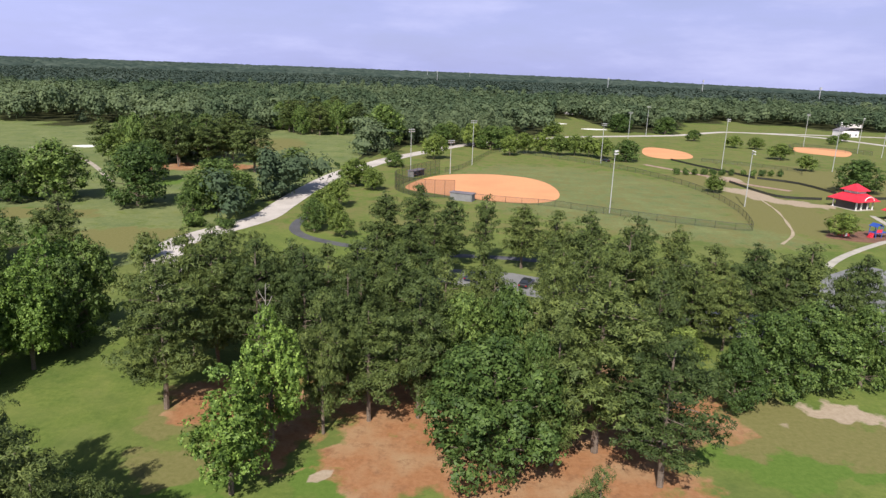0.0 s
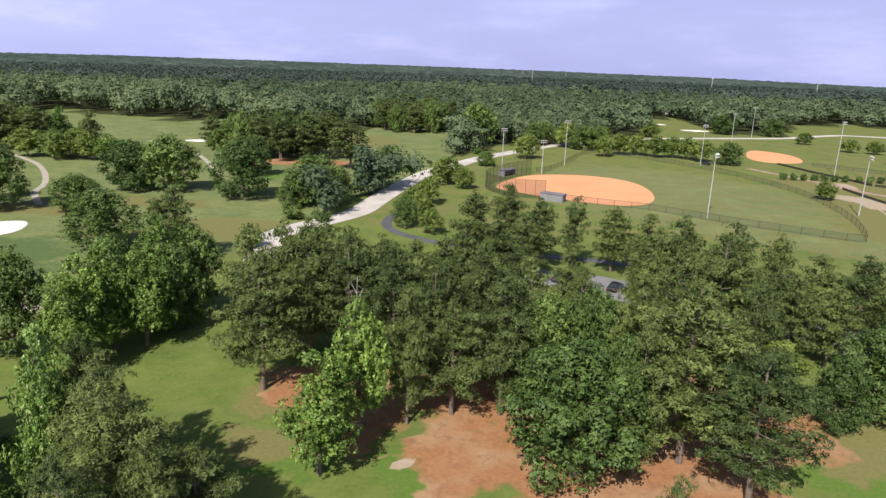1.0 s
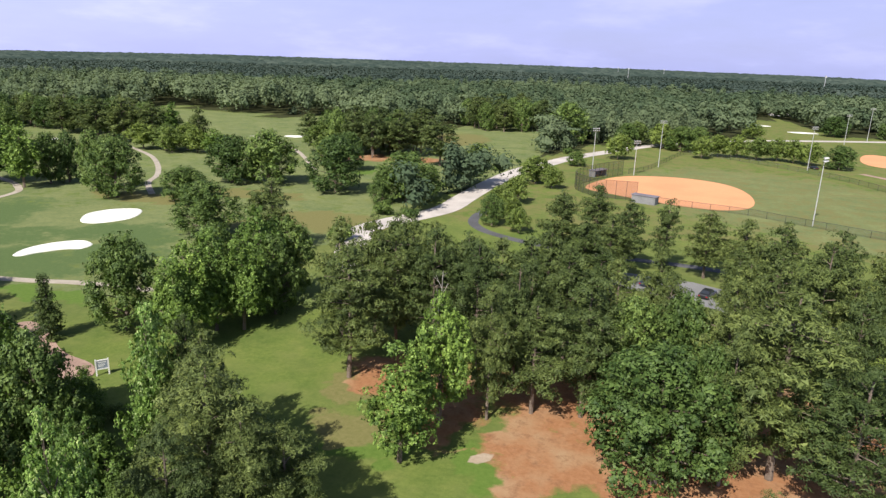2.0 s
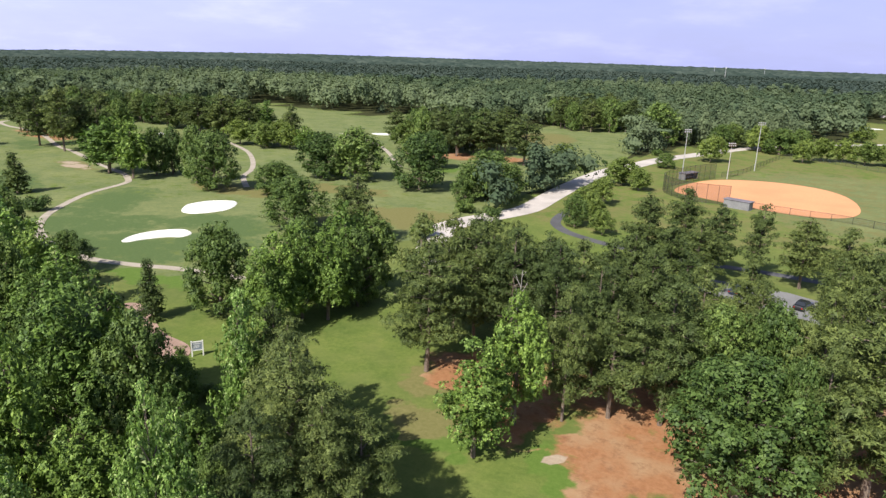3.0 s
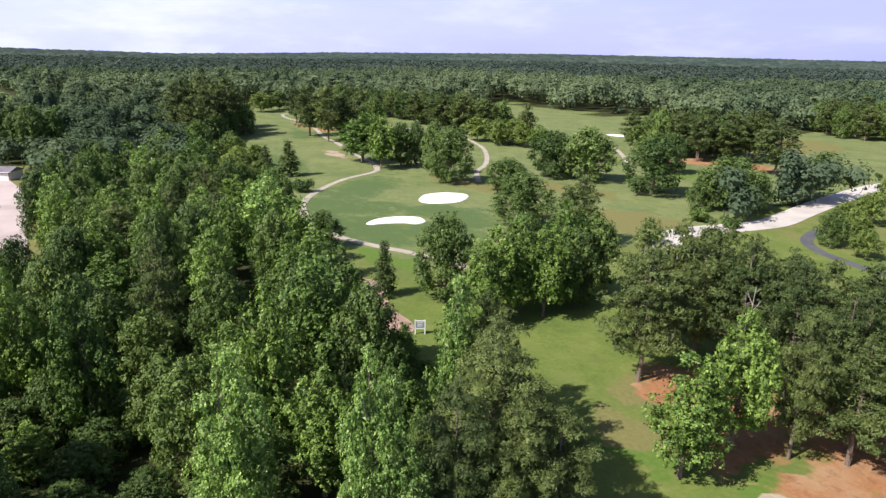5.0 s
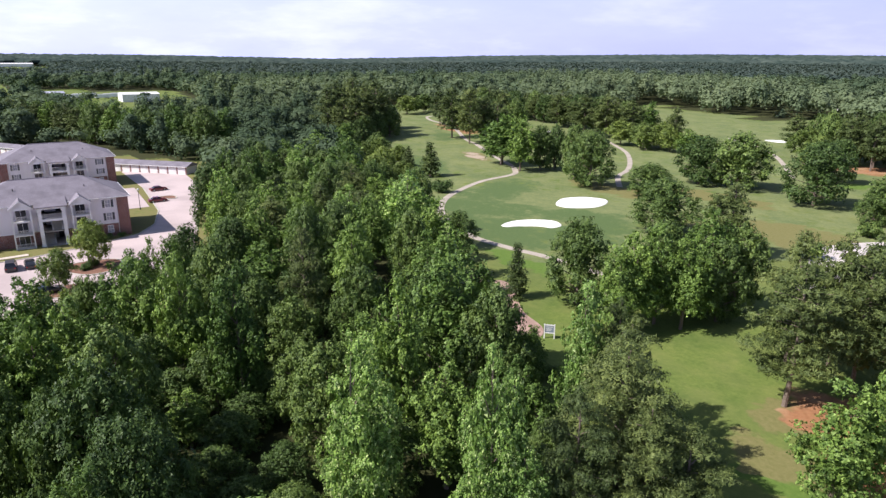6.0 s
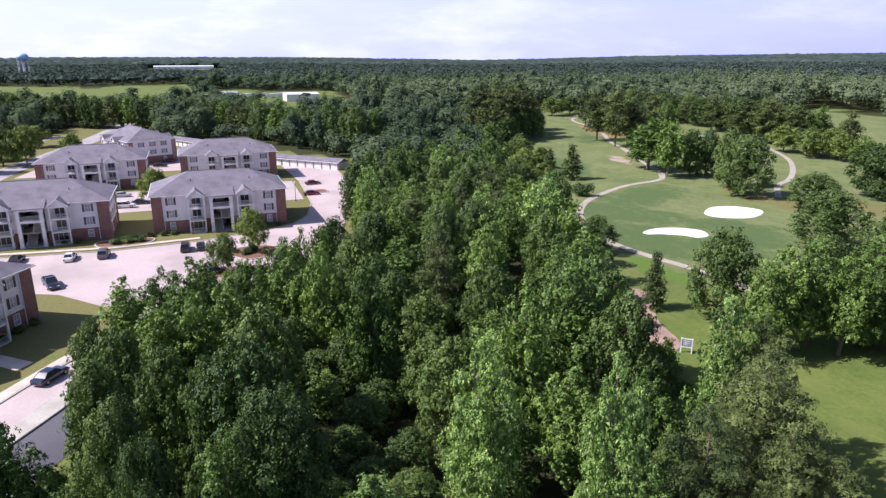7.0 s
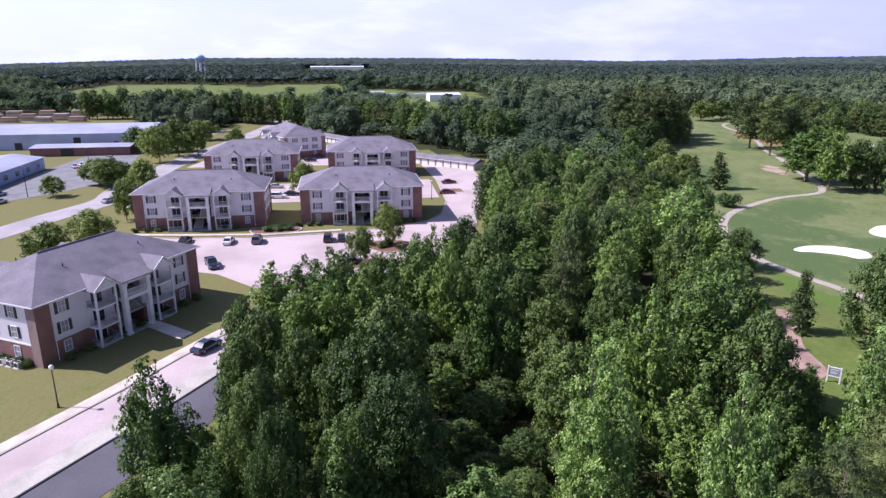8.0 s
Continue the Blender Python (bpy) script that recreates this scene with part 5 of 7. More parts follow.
paved("walkway", slab([(-94.5, -31.5), (-92.6, -32.7), (-86.6, -26.3), (-88.6, -24.9)], -0.05, 0.10), M_SIDEWALK, "concrete walk from a building entry to the sidewalk", "path")
paved("kerb", ribbon([(-146.6, -56), (-143.6, -40), (-141.1, -20), (-142.6, -3), (-146.1, 9)], 0.3, -0.05, 0.17), M_CONC, "low concrete kerb at the lot's edge", "kerb")
paved("kerb", ribbon([(-146.1, 9), (-150.6, 18), (-158, 22.6), (-172, 26.1), (-205, 28.1)], 0.3, -0.05, 0.17), M_CONC, "low concrete kerb at the lot's edge", "kerb")
paved("sidewalk", ribbon([(-149.2, -56), (-146.2, -40), (-143.7, -20), (-145.2, -3)], 1.4, -0.05, 0.12), M_SIDEWALK, "concrete sidewalk before apartments", "sidewalk")
paved("street", ribbon(smooth([(-120, -98), (-146, -84), (-168, -76), (-188, -68), (-206, -68.5), (-255, -64), (-288, -58), (-330, -50), (-370, -44), (-430, -36)]), 9.0, -0.05, 0.045), M_STREET, "pale grey street curving past the apartments", "street")
paved("parking_lot", slab([(-186, -100), (-200, -88), (-216, -78), (-250, -80), (-298, -86), (-300, -104), (-250, -106), (-205, -108)], -0.05, 0.04), M_PARKLOT, "grey lot before industrial sheds", "parking lot")
paved("parking_lot", slab([(-300, -86), (-340, -72), (-372, -60), (-372, -78), (-345, -90)], -0.05, 0.04), M_LOT, "pale yard beside a long shed", "parking lot")

# parking and path seen between the pines
paved("parking_lot", slab([(-6, 126), (-3, 117), (12, 111.5), (30, 102), (46, 93), (58, 86), (66, 92), (84, 108), (97, 126), (90, 140), (78, 131), (66, 118), (54, 104), (34, 113), (12, 124)], -0.05, 0.05), M_PARKLOT, "grey park lot half hidden by pines", "parking lot")
paved("path", ribbon(smooth([(80, 136), (87, 144), (97, 153), (107, 161), (118, 170), (126, 196)]), 1.7, -0.05, 0.05), M_CONC, "pale concrete walk to a playground", "path")
paved("path", ribbon(smooth([(86, 300), (95, 284), (106, 264), (112, 250), (122, 238)]), 3.0, -0.05, 0.04), M_PINKSAND, "worn sandy service track between fields", "path")


# planted islands in the lot
def island(pts, label):
    line = smooth(pts, True, 5)
    root = thing("planting_bed", label, "planting bed", pose(line[0][0], line[0][1], 0), "planting beds in the lot")
    loc = [(x - line[0][0], y - line[0][1]) for x, y in line]
    part("mulch", slab(loc, -0.05, 0.13), M_MULCH, root)
    part("kerb", ribbon(loc + loc[:1], 0.3, -0.05, 0.19), M_CONC, root)


island([(-134, 4), (-129, 2.5), (-125, 6), (-127, 11), (-133, 11)], "kerbed mulch bed with a tree in the lot")
island([(-121, -2), (-117, -2.5), (-114.5, 1), (-117, 4), (-121, 3)], "kerbed mulch bed with a small tree in the lot")
island([(-189, 29), (-186, 29), (-185, 33), (-189, 33)], "small kerbed bed at the drive")
island([(-149.5, -23), (-144.6, -22.5), (-144.8, -14), (-149, -13)], "mulch bed with shrubs between two houses")


# ---------------------------------------------------------------- apartment house
def rail_bm(x0, y0, x1, y1, z, h=1.0):
    """A welded balcony rail: balusters between a top and a bottom bar, in one piece."""
    bm = bmesh.new()
    a, b = Vector((x0, y0, z)), Vector((x1, y1, z))
    n = max(2, int((b - a).length / 0.17))
    w = 0.07 / (b - a).length
    steps = []
    for k in range(n + 1):
        f = min(max(k / n, w), 1 - w)
        steps += [f - w / 2, f + w / 2]
    rows = (0.08, 0.15, h - 0.09, h)
    grid = [[bm.verts.new(a.lerp(b, f) + Vector((0, 0, q))) for f in steps] for q in rows]
    faces = []
    for r in range(3):
        for k in range(len(steps) - 1):
            if r != 1 or k % 2 == 0:
                faces.append(bm.faces.new((grid[r][k], grid[r][k + 1], grid[r + 1][k + 1], grid[r + 1][k])))
    bmesh.ops.solidify(bm, geom=faces, thickness=0.05)
    return bm


def window_set(root, m, shutters=True, w=1.0, h=1.5, cache={}):
    """A sash window, its face towards -y of m."""
    if not cache:
        cache["frame"] = part("frame", boxes((-w / 2 - 0.09, -0.07, -0.09, -w / 2, 0.05, h + 0.09), (w / 2, -0.07, -0.09, w / 2 + 0.09, 0.05, h + 0.09), (-w / 2, -0.07, h, w / 2, 0.05, h + 0.09), (-w / 2, -0.09, -0.09, w / 2, 0.05, 0), (-w / 2, -0.05, h / 2 - 0.03, w / 2, 0.03, h / 2 + 0.03), (-0.02, -0.035, 0.03, 0.02, 0.02, h - 0.03)), M_WHITE)
        cache["pane"] = part("pane", boxes((-w / 2, -0.015, 0, w / 2, 0.01, h)), M_BLIND, None, "glass with pale blinds drawn")
        bm = boxes((-0.21, -0.05, -0.05, -0.15, 0.03, h + 0.05), (0.15, -0.05, -0.05, 0.21, 0.03, h + 0.05), (-0.15, -0.05, -0.05, 0.15, 0.03, 0.05), (-0.15, -0.05, h - 0.05, 0.15, 0.03, h + 0.05))
        for k in range(14):
            box(bm, -0.15, -0.035, 0.07 + k * (h - 0.14) / 14, 0.15, 0.02, 0.07 + (k + 0.7) * (h - 0.14) / 14)
        cache["shutter"] = part("shutter", bm, M_SHUTTER, None, "dark louvred shutter")
        first = True
    else:
        first = False
    win = new("window")
    win.parent = root
    win.matrix_basis = m
    for key in ("frame", "pane"):
        if first:
            cache[key].parent = win
        else:
            again(cache[key], win)
    if shutters:
        for s in (-1, 1):
            if first and s < 0:
                cache["shutter"].parent = win
                cache["shutter"].matrix_basis = Matrix.Translation((s * (w / 2 + 0.36), 0, 0))
            else:
                again(cache["shutter"], win, Matrix.Translation((s * (w / 2 + 0.36), 0, 0)))
    return win


def gable(bm, x0, x1, y0, y1, z, rise, over=0.35, thick=0.14):
    """A small double-pitched roof, ridge along y."""
    xm = (x0 + x1) / 2
    for side in (-1, 1):
        xe = x0 - over if side < 0 else x1 + over
        ze = z - rise * over / ((x1 - x0) / 2)
        lo = [(xe, y0, ze), (xm, y0, z + rise), (xm, y1, z + rise), (xe, y1, ze)]
        a = [bm.verts.new(q) for q in lo]
        b = [bm.verts.new((q[0], q[1], q[2] + thick)) for q in lo]
        bm.faces.new(a[::-1]), bm.faces.new(b)
        for i in range(4):
            j = (i + 1) % 4
            bm.faces.new((a[i], a[j], b[j], b[i]))
    bmesh.ops.recalc_face_normals(bm, faces=bm.faces)
    return bm


def apartment(m, label):
    root = thing("apartment_building", label, "apartment building", m, "three-storey apartment buildings")
    L, D, E1, E = 14.5, 17.0, 2.9, 8.5
    # two wings either side of an open stair hall
    for s in (-1, 1):
        a, b = sorted((s * L, s * 2.5))
        part("brick_wall", boxes((a, 0, -0.2, b, D, E1)), M_BRICK, root, "red brick ground storey")
        part("siding_wall", boxes((a + (0.06 if s < 0 else 0), 0.06, E1, b - (0.06 if s > 0 else 0), D - 0.06, E)), M_SIDING, root, "white vinyl siding")
        part("belt_trim", boxes((a - 0.03, -0.04, E1 - 0.08, b + 0.03, 0.06, E1 + 0.10), (s * L - 0.05, 0.06, E1 - 0.08, s * L + 0.05, D, E1 + 0.10)), M_WHITE, root)
        for y0, y1 in ((-0.12, 1.5), (D - 1.5, D + 0.12)):
            xa, xb = sorted((s * (L + 0.12), s * (L - 2.1)))
            part("brick_pier", boxes((xa, y0, -0.2, xb, y1, E - 0.02)), M_BRICK, root, "full-height red brick corner")
        bm = tube([(s * (L - 2.25), -0.1, E - 0.1), (s * (L - 2.25), -0.1, 0.1)], 0.06, sides=6)
        part("downspout", bm, M_WHITE, root)
    part("hall_wall", boxes((-2.5, 5.2, 0, 2.5, 5.4, E)), M_SIDING, root)
    for z in (0.02, E1, E1 + 2.8):
        part("hall_floor", boxes((-2.5, -0.9, z - 0.22, 2.5, 5.2, z)), M_CONC, root)
    for z in (0.02, E1, E1 + 2.8):
        for x in (-1.5, 1.5):
            part("apartment_door", boxes((x - 0.48, 5.12, z, x + 0.48, 5.2, z + 2.05)), M_DOOR, root)
    for z in (0.0, E1):
        # one solid flight, stepped above and raked below
        side = [(-0.2 + 0.29 * k + dy, z + 0.19 * (k + dz) + 0.02) for k in range(15) for dy, dz in ((0, 0), (0, 1))] + [(4.15, z + 2.87), (4.15, z + 2.6)]
        xs = (-1.6 + 1.6 * (z > 0.1), 1.6 * (z > 0.1))
        bm = bmesh.new()
        a, b = ([bm.verts.new((x, *q)) for q in side] for x in xs)
        for i in range(len(side)):
            bm.faces.new((a[i], a[(i + 1) % len(side)], b[(i + 1) % len(side)], b[i]))
        bm.faces.new(a[::-1]), bm.faces.new(b)
        bmesh.ops.recalc_face_normals(bm, faces=bm.faces)
        part("stair", bm, M_CONC, root)
        for x in (-1.68 + 1.6 * (z > 0.1), 0.08 + 1.6 * (z > 0.1)):
            part("stringer", tube([(x, -0.3, z + 0.02), (x, 4.0, z + 2.75)], 0.17, sides=4), M_WHITE, root)
    # entry porch
    for s in (-1, 1):
        part("column", boxes((s * 2.15 - 0.34, -2.1, 0, s * 2.15 + 0.34, -1.42, 7.7), (s * 2.15 - 0.44, -2.2, 0, s * 2.15 + 0.44, -1.32, 0.3), (s * 2.15 - 0.44, -2.2, 7.35, s * 2.15 + 0.44, -1.32, 7.7)), M_WHITE, root, "tall square white column")
    part("porch_floor", boxes((-2.5, -2.1, E1 + 2.3, 2.5, -0.9, E1 + 2.8)), M_WHITE, root)
    part("porch_railing", rail_bm(-1.8, -1.9, 1.8, -1.9, E1 + 2.8), M_WHITE, root)
    part("porch_beam", boxes((-2.6, -2.15, 7.7, 2.6, -1.4, 8.1)), M_WHITE, root)
    part("porch_slab", boxes((-2.6, -2.2, -0.2, 2.6, -0.9, 0.02)), M_CONC, root)
    bm = bmesh.new()
    v = [bm.verts.new(q) for q in ((-2.95, -2.55, 8.1), (2.95, -2.55, 8.1), (2.95, 1.2, 9.35), (-2.95, 1.2, 9.35), (-2.95, -2.55, 8.26), (2.95, -2.55, 8.26), (2.95, 1.2, 9.5), (-2.95, 1.2, 9.5))]
    for f in ((0, 3, 2, 1), (4, 5, 6, 7), (0, 1, 5, 4), (1, 2, 6, 5), (2, 3, 7, 6), (3, 0, 4, 7)):
        bm.faces.new([v[i] for i in f])
    part("porch_roof", bm, M_SHINGLE, root, "grey shingle shed roof")
    # balcony stacks with small gables
    for s in (-1, 1):
        xc = s * 5.3
        x0, x1 = xc - 1.75, xc + 1.75
        for z in (0.1, E1, E1 + 2.8):
            deck = part("balcony", boxes((x0, -2.0, z - 0.25, x1, 0, z)), M_WHITE, root)
            part("railing", rail_bm(x0 + 0.1, -1.92, x1 - 0.1, -1.92, z), M_WHITE, deck)
            for x in (x0 + 0.06, x1 - 0.06):
                part("railing", rail_bm(x, -1.85, x, -0.1, z), M_WHITE, deck)
            part("patio_door", boxes((xc - 0.9, -0.05, z, xc + 0.9, 0.05, z + 2.1)), M_GLASS, deck)
            part("door_frame", boxes((xc - 1.0, -0.08, z, xc - 0.9, 0.06, z + 2.2), (xc + 0.9, -0.08, z, xc + 1.0, 0.06, z + 2.2), (xc - 0.9, -0.08, z + 2.1, xc + 0.9, 0.06, z + 2.2), (xc - 0.03, -0.07, z, xc + 0.03, 0.05, z + 2.1)), M_WHITE, deck)
        for x in (x0 + 0.1, x1 - 0.1):
            part("porch_post", boxes((x - 0.13, -2.02, -0.1, x + 0.13, -1.76, 8.3)), M_WHITE, root)
        part("bay_beam", boxes((x0 - 0.03, -2.06, 8.02, x1 + 0.03, -1.72, 8.4), (x0 - 0.03, -1.72, 8.02, x0 + 0.2, 0, 8.4), (x1 - 0.2, -1.72, 8.02, x1 + 0.03, 0, 8.4)), M_WHITE, root)
        bm = bmesh.new()
        f = [bm.verts.new(q) for q in ((x0, -2.0, 8.4), (x1, -2.0, 8.4), (xc, -2.0, 9.65), (x0, -1.9, 8.4), (x1, -1.9, 8.4), (xc, -1.9, 9.65))]
        for q in ((0, 1, 2), (5, 4, 3), (0, 3, 4, 1), (1, 4, 5, 2), (2, 5, 3, 0)):
            bm.faces.new([f[i] for i in q])
        part("gable_wall", bm, M_WHITE, root)
        part("gable_roof", gable(bmesh.new(), x0, x1, -2.3, 3.0, 8.45, 1.3), M_SHINGLE, root, "grey shingle gable")
        part("rake_trim", gable(bmesh.new(), x0, x1, -2.36, -2.30, 8.36, 1.3, 0.37, 0.24), M_WHITE, root)
    # bays at the back, under gables of their own
    for s in (-1, 1):
        x0, x1 = s * 5.3 - 1.75, s * 5.3 + 1.75
        part("rear_bay", boxes((x0, D, -0.2, x1, D + 1.7, 8.4)), M_SIDING, root)
        bm = bmesh.new()
        f = [bm.verts.new(q) for q in ((x0, D + 1.6, 8.4), (x1, D + 1.6, 8.4), (s * 5.3, D + 1.6, 9.65), (x0, D + 1.7, 8.4), (x1, D + 1.7, 8.4), (s * 5.3, D + 1.7, 9.65))]
        for q in ((0, 1, 2), (5, 4, 3), (0, 3, 4, 1), (1, 4, 5, 2), (2, 5, 3, 0)):
            bm.faces.new([f[i] for i in q])
        part("gable_wall", bm, M_WHITE, root)
        part("gable_roof", gable(bmesh.new(), x0, x1, D - 3.0, D + 2.1, 8.45, 1.3), M_SHINGLE, root, "grey shingle gable")
    # windows
    for s in (-1, 1):
        for z in (E1 + 0.75, E1 + 3.55):
            window_set(root, Matrix.Translation((s * 10.6, 0.05, z)))
        window_set(root, Matrix.Translation((s * 10.6, -0.01, 0.9)), False)
        for y in (4.4, 8.5, 12.6):
            turn = Matrix.Rotation(radians(90 * s), 4, "Z")
            for z in (E1 + 0.75, E1 + 3.55):
                window_set(root, Matrix.Translation((s * (L - 0.05), y, z)) @ turn)
            if y != 8.5:
                window_set(root, Matrix.Translation((s * (L + 0.01), y, 0.9)) @ turn, False)
    # hipped roof with eaves
    o, rise = 0.55, 4.0
    hx, hy = L - D / 2 + 0.6, D / 2
    bm = bmesh.new()
    base = [(-L - o, -o), (L + o, -o), (L + o, D + o), (-L - o, D + o)]
    lo = [bm.verts.new((x, y, E)) for x, y in base]
    hi = [bm.verts.new((x, y, E + 0.16)) for x, y in base]
    r = [bm.verts.new((-hx, hy, E + rise)), bm.verts.new((hx, hy, E + rise))]
    bm.faces.new(lo[::-1])
    for i in range(4):
        bm.faces.new((lo[i], lo[(i + 1) % 4], hi[(i + 1) % 4], hi[i]))
    bm.faces.new((hi[0], hi[1], r[1], r[0])), bm.faces.new((hi[2], hi[3], r[0], r[1]))
    bm.faces.new((hi[1], hi[2], r[1])), bm.faces.new((hi[3], hi[0], r[0]))
    roof = part("roof", bm, M_SHINGLE, root, "grey shingle hipped roof")
    part("ridge_cap", tube([(-hx, hy, E + rise + 0.03), (hx, hy, E + rise + 0.03)], 0.12, sides=6), M_SHINGLE, roof)
    for x, y in ((-8, 11), (-3, 12.5), (4, 11.5), (9, 12), (-6, 4.6), (7, 4.2)):
        z = E + 0.16 + (rise - 0.16) * (min(y, D - y) + o) / (hy + o)
        part("roof_vent", tube([(x, y, z - 0.1), (x, y, z + 0.45)], 0.09, sides=6), M_DARKMETAL, roof)
    g = bmesh.new()
    box(g, -L - o - 0.1, -o - 0.12, E - 0.02, L + o + 0.1, -o, E + 0.13)
    box(g, -L - o - 0.1, D + o, E - 0.02, L + o + 0.1, D + o + 0.12, E + 0.13)
    box(g, -L - o - 0.12, -o, E - 0.02, -L - o, D + o, E + 0.13)
    box(g, L + o, -o, E - 0.02, L + o + 0.12, D + o, E + 0.13)
    part("gutter", g, M_WHITE, roof)
    return root


LABEL = "three-storey apartment house, white siding over red brick"
house = apartment(pose(-152.0, 2.2, 0, 0, 0, 90), LABEL + ", facing the lot")
copy_thing(house, pose(-152.0, -35.5, 0, 0, 0, 90))
near_house = copy_thing(house, pose(-92.4, -34.4, 0, 0, 0, 149.5))
near_house["label"] = LABEL + ", beside the street"
for mm in (pose(-215.5, 8.0, 0, 0, 0, 90), pose(-213.5, -31.0, 0, 0, 0, 90), pose(-271.0, -29.8, 0, 0, 0, 24)):
    copy_thing(house, mm)["label"] = LABEL + ", in a farther row"


def condenser(m):
    """An outdoor cooling unit on a concrete pad."""
    root = thing("air_conditioner", "grey outdoor air conditioner on a pad by the wall", "air conditioner", m, "outdoor air conditioners")
    part("pad", boxes((-0.55, -0.55, -0.05, 0.55, 0.55, 0.08)), M_CONC, root)
    part("casing", boxes((-0.36, -0.36, 0.08, 0.36, 0.36, 0.86)), M_WHITE, root)
    part("grille", boxes((-0.39, -0.28, 0.2, -0.364, 0.28, 0.76)), M_DARKMETAL, root)
    part("fan_guard", tube([(0, 0, 0.86), (0, 0, 0.90)], 0.33, 0.30, 12), M_DARKMETAL, root)
    return root


END_WALL = pose(-92.4, -34.4, 0, 0, 0, 149.5)
unit = condenser(END_WALL @ Matrix.Translation((-15.6, 3.2, 0)))
for k in range(1, 6):
    copy_thing(unit, END_WALL @ Matrix.Translation((-15.6, 3.2 + 1.45 * k, 0)))


# ---------------------------------------------------------------- garages
def garage_row(m, length, label):
    root = thing("garage_row", label, "garage", m, "garage rows")
    n = int(length / 3.4)
    part("wall", boxes((0, 0, -0.2, length, 6.2, 2.5)), M_SIDING, root)
    bm = bmesh.new()
    v = [bm.verts.new(q) for q in ((-0.4, -0.5, 2.5), (length + 0.4, -0.5, 2.5), (length + 0.4, 6.7, 2.5), (-0.4, 6.7, 2.5), (-0.4, 3.1, 3.7), (length + 0.4, 3.1, 3.7))]
    for f in ((0, 1, 5, 4), (2, 3, 4, 5), (1, 2, 5), (3, 0, 4), (0, 3, 2, 1)):
        bm.faces.new([v[i] for i in f])
    part("roof", bm, M_SHINGLE, root, "grey shingle roof")
    part("gutter", boxes((-0.4, -0.62, 2.44, length + 0.4, -0.5, 2.6)), M_WHITE, root)
    proto = None
    for k in range(n):
        x = (k + 0.5) * length / n
        bm = bmesh.new()
        for j in range(4):
            box(bm, -1.25, -0.06, 0.05 + j * 0.53, 1.25, 0.02, 0.05 + j * 0.53 + 0.5)
        if proto is None:
            proto = part("garage_door", bm, M_WHITE, root, "white panelled garage door")
            proto.matrix_basis = Matrix.Translation((x, 0, 0))
            pier = part("brick_pier", boxes((-0.18, -0.1, -0.2, 0.18, 0.02, 2.48)), M_BRICK, root)
            pier.matrix_basis = Matrix.Translation((x + length / n / 2, 0, 0))
        else:
            bm.free()
            again(proto, root, Matrix.Translation((x, 0, 0)))
            again(pier, root, Matrix.Translation((x + length / n / 2 - (0.2 if k == n - 1 else 0), 0, 0)))
    return root


garage_row(pose(-262.0, 5.5, 0, 0, 0, 43.7), 56, "long low white garage row with grey roof behind the lot")
garage_row(pose(-316.0, -12.0, 0, 0, 0, 32.2), 32, "low white garage row with grey roof before trees")


